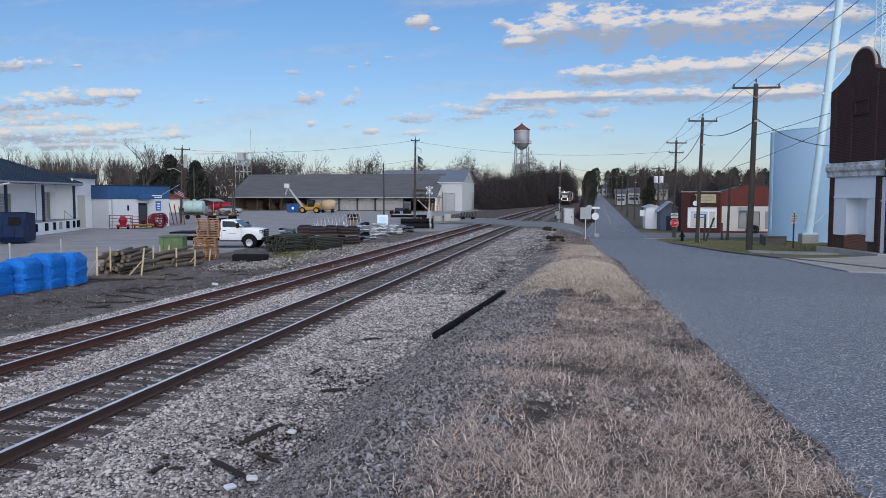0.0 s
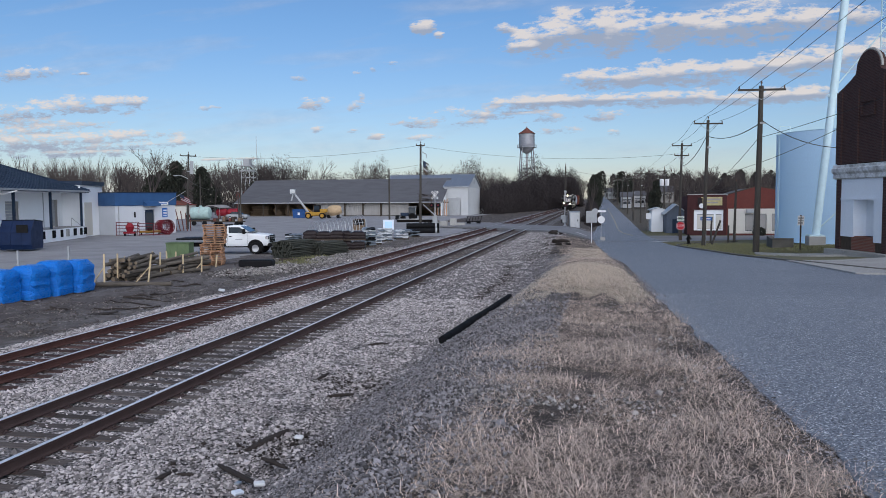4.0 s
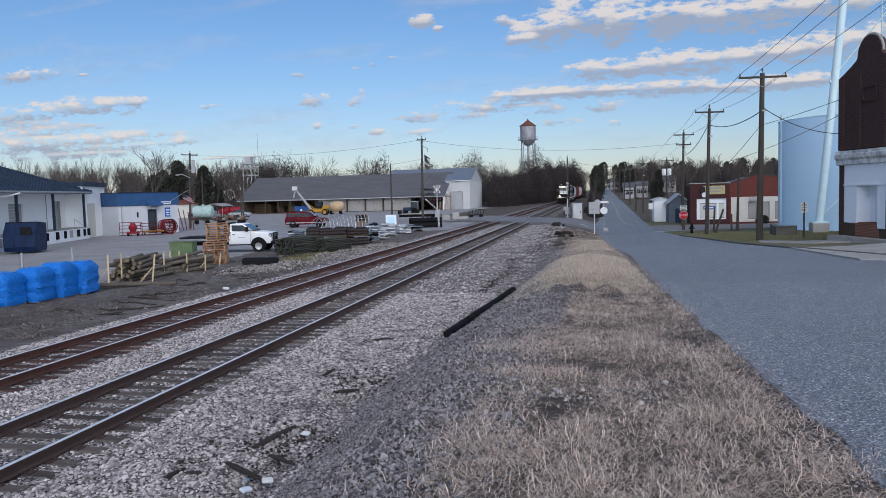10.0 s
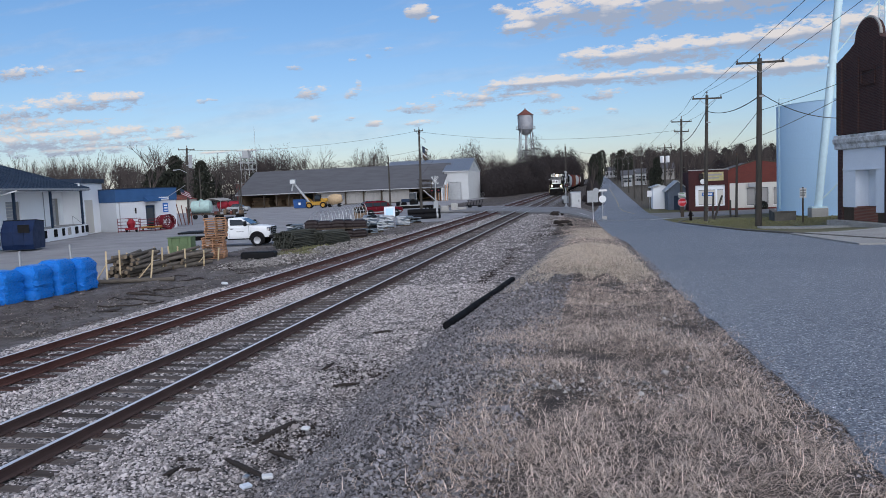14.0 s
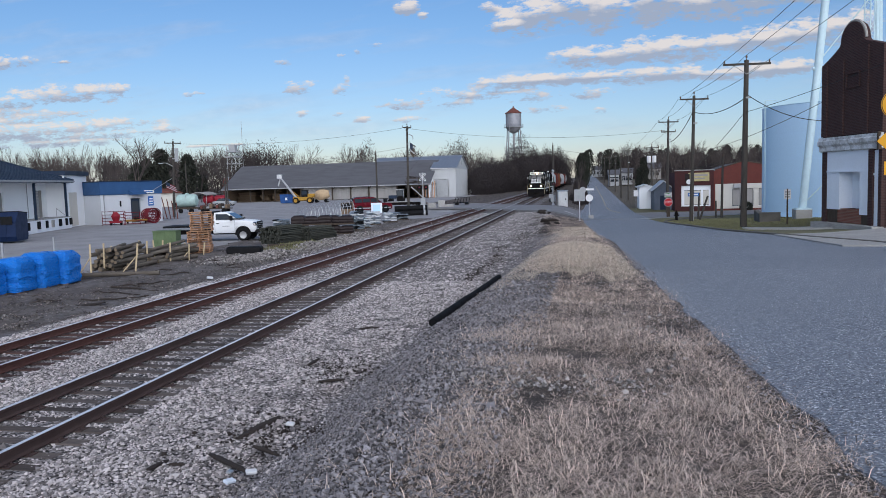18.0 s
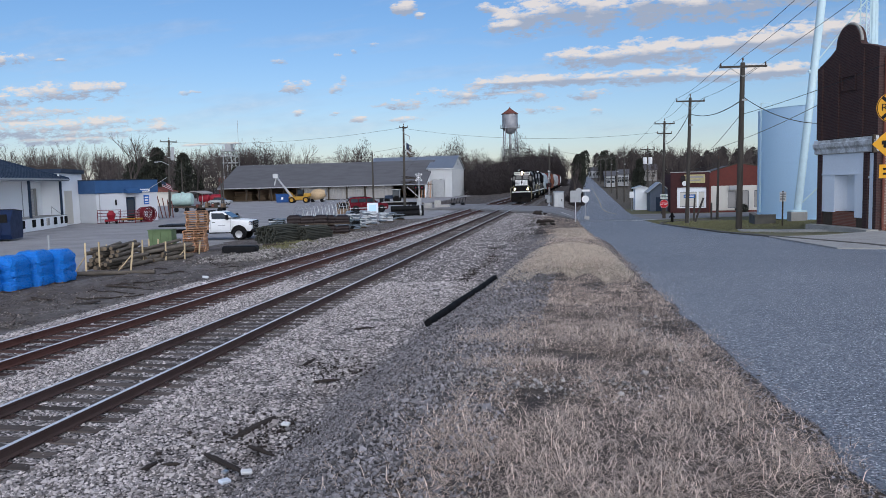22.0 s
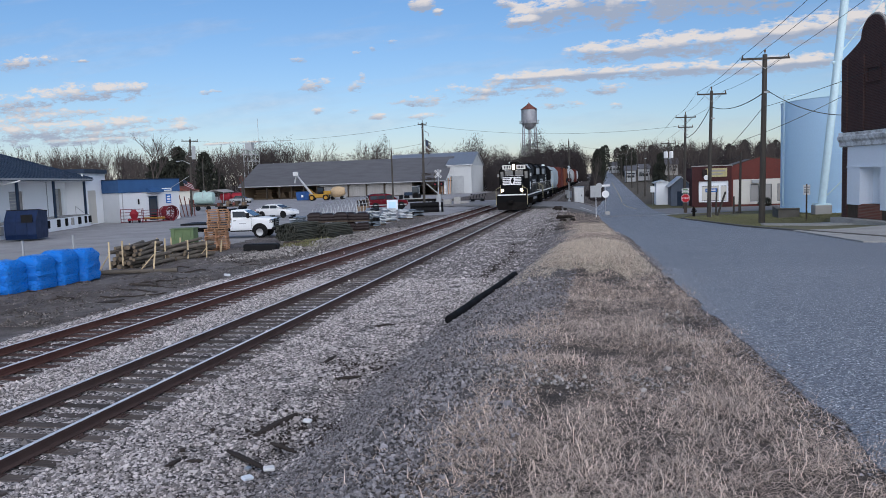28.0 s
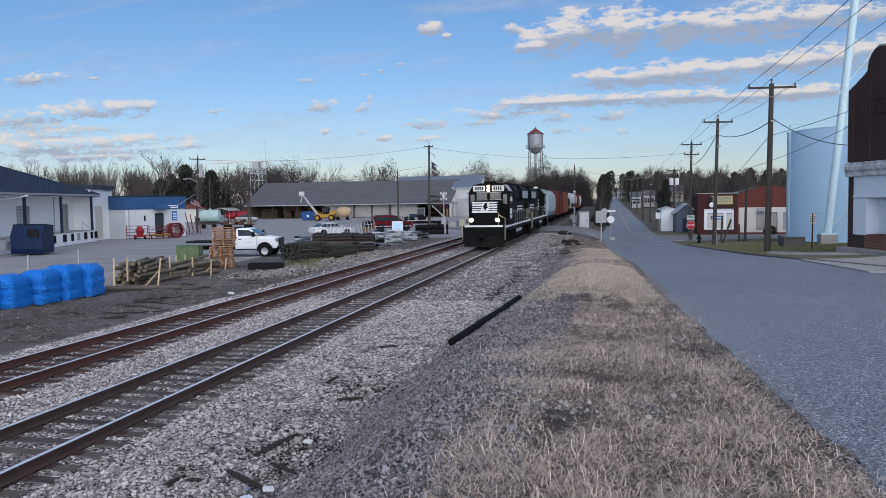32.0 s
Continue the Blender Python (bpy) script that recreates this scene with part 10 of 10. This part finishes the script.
def merged(protos, spots):
    """Arrays of many turned and scaled copies of prototype Builds, as triangles."""
    vs, fs, base = [], [], 0
    arr = []
    for b in protos:
        tri = []
        for f in b.f:
            tri += [(f[0], f[i], f[i + 1]) for i in range(1, len(f) - 1)]
        arr.append((np.array(b.v), np.array(tri)))
    for k, x, y, z, s, a in spots:
        v, f = arr[k]
        c, q = math.cos(a), math.sin(a)
        w = np.stack([v[:, 0] * c - v[:, 1] * q, v[:, 0] * q + v[:, 1] * c, v[:, 2]], 1) * s + np.array([x, y, z])
        vs.append(w)
        fs.append(f + base)
        base += len(w)
    return np.concatenate(vs), np.concatenate(fs)


def woods(name, rows, label, seed, mat="twig", protos=None):
    rng = random.Random(seed)
    if protos is None:
        protos = []
        for s in range(4):
            a, b = bare_tree(seed + s, 10, 0.46, 5, 3, 0.012)
            protos.append(a.add(b.v, b.f))
    spots = []
    for x0, y0, x1, y1, n, h0, h1, depth in rows:
        for i in range(n):
            f = (i + rng.random()) / n
            x, y = x0 + (x1 - x0) * f + rng.uniform(-2, 2), y0 + (y1 - y0) * f + rng.uniform(0, depth)
            spots.append((rng.randrange(len(protos)), x, y, ground_z(x, y) - 0.2, rng.uniform(h0, h1) / 10, rng.uniform(0, 6.28)))
    v, f = merged(protos, spots)
    return tagged(new(name, bulk_mesh(name, v, f, M[mat])), label, "woods", kind="stuff")


woods("bare_woods", [(-215, 190, -95, 235, 120, 14, 21, 30), (-160, 150, -84, 165, 60, 10, 15, 25), (-130, 250, -75, 275, 40, 6, 10, 20), (-75, 270, -20, 300, 34, 9, 13, 20), (-42, 200, -22, 215, 26, 9, 13, 15)],
      "line of leafless woodland behind the yard", 100)
woods("street_woods", [(12, 300, 130, 330, 90, 12, 17, 40), (4, 420, 60, 440, 30, 14, 18, 30), (11, 200, 60, 235, 30, 8, 12, 20), (-22, 330, -6, 360, 20, 12, 16, 20)], "leafless woodland rising beyond the street", 140)


def scrub(name, blobs, n, size, mat, label, seed, category="shrubs"):
    """Dense twiggy growth: small cards spread through uneven mounds (x, y, rx, ry, h)."""
    weights = np.array([b[2] * b[4] for b in blobs], float)
    weights /= weights.sum()

    def pick(rng, k):
        which = rng.choice(len(blobs), k, p=weights)
        B = np.array(blobs)[which]
        d = rng.normal(size=(k, 3))
        d /= np.linalg.norm(d, axis=1, keepdims=True)
        r = rng.uniform(0.35, 1.0, k) ** 0.5
        r *= 0.85 + 0.3 * rng.random(k)
        p = np.empty((k, 3))
        p[:, 0] = B[:, 0] + d[:, 0] * B[:, 2] * r
        p[:, 1] = B[:, 1] + d[:, 1] * B[:, 3] * r
        p[:, 2] = GZ(B[:, 0], B[:, 1]) + np.abs(d[:, 2]) * B[:, 4] * r
        return p
    v, f = foliage_cloud(n, pick, size * 1.5, seed, slim=0.13, up=0.35)
    return tagged(new(name, bulk_mesh(name, v, f, M[mat])), label, category, kind="stuff")


rs = random.Random(77)
hedge = []
for k in range(46):
    f = k / 45
    hedge.append((-25.5 + 9.0 * f + rs.uniform(-1.5, 1.5), 188 + 95 * f + rs.uniform(-4, 4), rs.uniform(2.5, 4.5), rs.uniform(3, 6), (7.6 + 4.6 * f) * rs.uniform(0.8, 1.08)))
scrub("track_thicket", hedge, 260000, 0.2, "brush", "dense brown leafless thicket beside the tracks", 21)
dome = [(-17 + rs.uniform(-4, 7), 330 + rs.uniform(0, 30), rs.uniform(3, 6), 6, rs.uniform(11, 17)) for _ in range(16)]
scrub("dark_trees", dome, 110000, 0.3, "brush", "rounded dark leafless trees beyond the bend", 22, "trees")
right_bank = [(-0.6 + rs.uniform(-1.2, 0.8), 118 + k * 7 + rs.uniform(-2, 2), rs.uniform(0.5, 1.0), 3, rs.uniform(0.8, 2.2)) for k in range(8)]
scrub("bank_scrub", right_bank, 5000, 0.2, "brush", "brown scrub between street and railway", 23)
street_bank = [(-0.7 + rs.uniform(-0.6, 0.5), 125 + k * 5 + rs.uniform(-2, 2), rs.uniform(0.6, 1.1), 3, rs.uniform(2.2, 4.2) + 0.02 * k) for k in range(22)]
scrub("street_brush", street_bank, 50000, 0.16, "brush", "dark leafless brush along the street bank", 27)
far_right = [(rs.uniform(12, 140), rs.uniform(330, 400), rs.uniform(5, 9), 8, rs.uniform(8, 15)) for _ in range(60)]
scrub("hill_woods", far_right, 110000, 0.4, "brush", "brown winter woods on the rise beyond the shops", 24, "woods")
left_far = [(-225 + k * 3.6 + rs.uniform(-2, 2), 215 + 0.25 * k + rs.uniform(0, 40), rs.uniform(3, 6), 6, rs.uniform(10, 17)) for k in range(58)]
scrub("yard_woods", left_far, 170000, 0.3, "brush", "brown undergrowth along the woodland edge", 25, "woods")


def evergreen(seed, h, n=3000):
    def pick(rng, k):
        f = rng.random(k) ** 0.8
        r = 0.27 * np.sqrt(np.clip(1 - (f * 1.25 - 0.42) ** 2 / 0.72, 0.02, 1)) * h * rng.uniform(0.2, 1.0, k) ** 0.6 * (0.82 + 0.14 * np.sin(f * 23 + seed))
        a = rng.uniform(0, 2 * np.pi, k)
        r = r * (0.8 + 0.3 * np.sin(3 * a + f * 9 + seed) * np.sin(5 * a - f * 14))
        return np.stack([r * np.cos(a), r * np.sin(a), h * (0.16 + 0.84 * f)], 1)
    return foliage_cloud(n, pick, 0.034 * h, seed, slim=0.28, up=0.2)


def evergreen_thing(x, y, h, seed, label, slim=1.0):
    t = thing("evergreen_tree", pose(x, y, ground_z(x, y)), label, "tree", "evergreen trees")
    part("trunk", Build().rod((0, 0, -0.3), (0, 0, h * 0.9), h * 0.02, h * 0.005, n=7), M["bark"], t)
    v, f = evergreen(seed, h)
    v = v * np.array([slim, slim, 1.0])
    part("crown", bulk_mesh("crown", v, f, M["needle"]), M["needle"], t, "ragged dark green crown")
    return t


for x, y, h, sd in ((0.1, 186, 8.6, 81), (-0.8, 204, 9.6, 82), (0.7, 222, 10.5, 83), (-1.6, 232, 9.0, 84)):
    evergreen_thing(x, y, h, sd, "dark pine on the bank beside the street", 0.6)
tree_thing(44, 7.5, -0.75, 124, "thin dark bare tree leaning on the street bank", 0.3, 5)
E1 = evergreen_thing(8.7, 118, 7.0, 61, "ragged dark cedar beside the street", 0.62)
E2 = evergreen_thing(-88, 150, 12, 62, "dark green cedar behind the yard")
rs = random.Random(5)
for ob, spots in ((E1, [(10.2, 150, 0.8)]), (E2, [(-83, 152, 0.9), (-92.5, 152, 0.85), (-97, 156, 0.7), (-96, 205, 0.75), (-108, 206, 0.8), (-100, 160, 0.8)])):
    for x, y, s in spots:
        c = copy_thing(ob, pose(x, y, ground_z(x, y), 0, 0, rs.uniform(0, 360)))
        c.scale = (s, s, s)
pines = []
for k in range(80):
    x = rs.uniform(6, 150)
    y = rs.uniform(380, 460)
    pines.append((k % 3, x, y, ground_z(x, y), rs.uniform(0.62, 0.92), rs.uniform(0, 6)))
for x, y, s in ((0.0, 330, 0.75), (2.5, 345, 0.85), (-1.5, 345, 0.7), (9.5, 330, 0.8), (12, 300, 0.7)):
    pines.append((k % 3, x, y, ground_z(x, y), s, 0.5))
protos = []
for s in range(3):
    v, f = evergreen(200 + s, 16, 1100)
    b = Build()
    b.v, b.f = [tuple(p) for p in v], [tuple(q) for q in f]
    protos.append(b.rod((0, 0, -0.5), (0, 0, 13), 0.25, 0.08, n=5))
v, f = merged(protos, pines)
tagged(new("pine_woods", bulk_mesh("pine_woods", v, f, M["needle"])), "dark pines along the far skyline", "woods", kind="stuff")


# ---------------------------------------------------------------- what moves
TRAIN_Y = [(0, 256), (3, 235.5), (6, 214), (9, 194.5), (13, 169.5), (16.5, 146.5), (20, 124.0), (23, 104.5), (25, 91.5), (28, 73.5), (30, 62.8), (32, 52.8)]
SUV_PATH = [(0, -82.04, 97.00), (4, -68.74, 95.00), (5, -62.44, 94.00), (5.5, -58.44, 93.00), (6, -54.46, 92.00), (6.5, -51.16, 91.00), (7, -48.41, 90.00), (7.5, -45.57, 89.30), (8, -42.82, 88.80), (8.5, -40.44, 88.50), (9, -38.42, 88.30), (9.5, -36.66, 88.30), (10, -34.85, 88.50), (10.5, -33.08, 89.00), (11, -31.62, 89.60), (11.5, -30.38, 90.20), (12, -29.34, 90.80), (12.5, -28.41, 91.30), (13, -27.54, 91.80), (13.5, -26.86, 92.20), (14, -26.43, 92.50), (14.5, -26.17, 92.60), (15, -26.14, 92.65), (32, -26.14, 92.65)]
SEDAN_PATH = [(0, -118.09, 101.00), (20, -89.32, 101.00), (23, -65.75, 97.00), (24, -57.31, 94.00), (24.5, -53.49, 92.00), (25, -49.69, 89.50), (25.5, -46.50, 87.00), (26.5, -40.59, 82.00), (27.5, -36.43, 79.00), (28, -34.46, 78.30), (28.5, -33.44, 78.20), (29, -32.47, 78.20), (29.5, -31.45, 78.40), (30, -30.57, 78.80), (30.5, -30.02, 79.20), (31, -29.67, 79.50), (31.5, -29.49, 79.70), (32, -29.40, 79.80)]


def heading_rows(path, z):
    """Rows for a car that drives along (t, x, y), turned the way it goes."""
    rows, last = [], None
    for k, (t, x, y) in enumerate(path):
        (_, xa, ya), (_, xb, yb) = path[max(k - 1, 0)], path[min(k + 1, len(path) - 1)]
        if math.hypot(xb - xa, yb - ya) > 0.3 or last is None:
            last = math.degrees(math.atan2(yb - ya, xb - xa))
        rows.append((t, pose(x, y, z, 0, 0, last)))
    return rows


def motions():
    for ob, back, way in TRAIN:
        walk(ob, [(t, pose(T1, y + back, RAIL_Z, 0, 0, 0 if way > 0 else 180)) for t, y in TRAIN_Y])
    walk(SUV, heading_rows(SUV_PATH, -0.03))
    walk(SEDAN, heading_rows(SEDAN_PATH, -0.03))


motions()
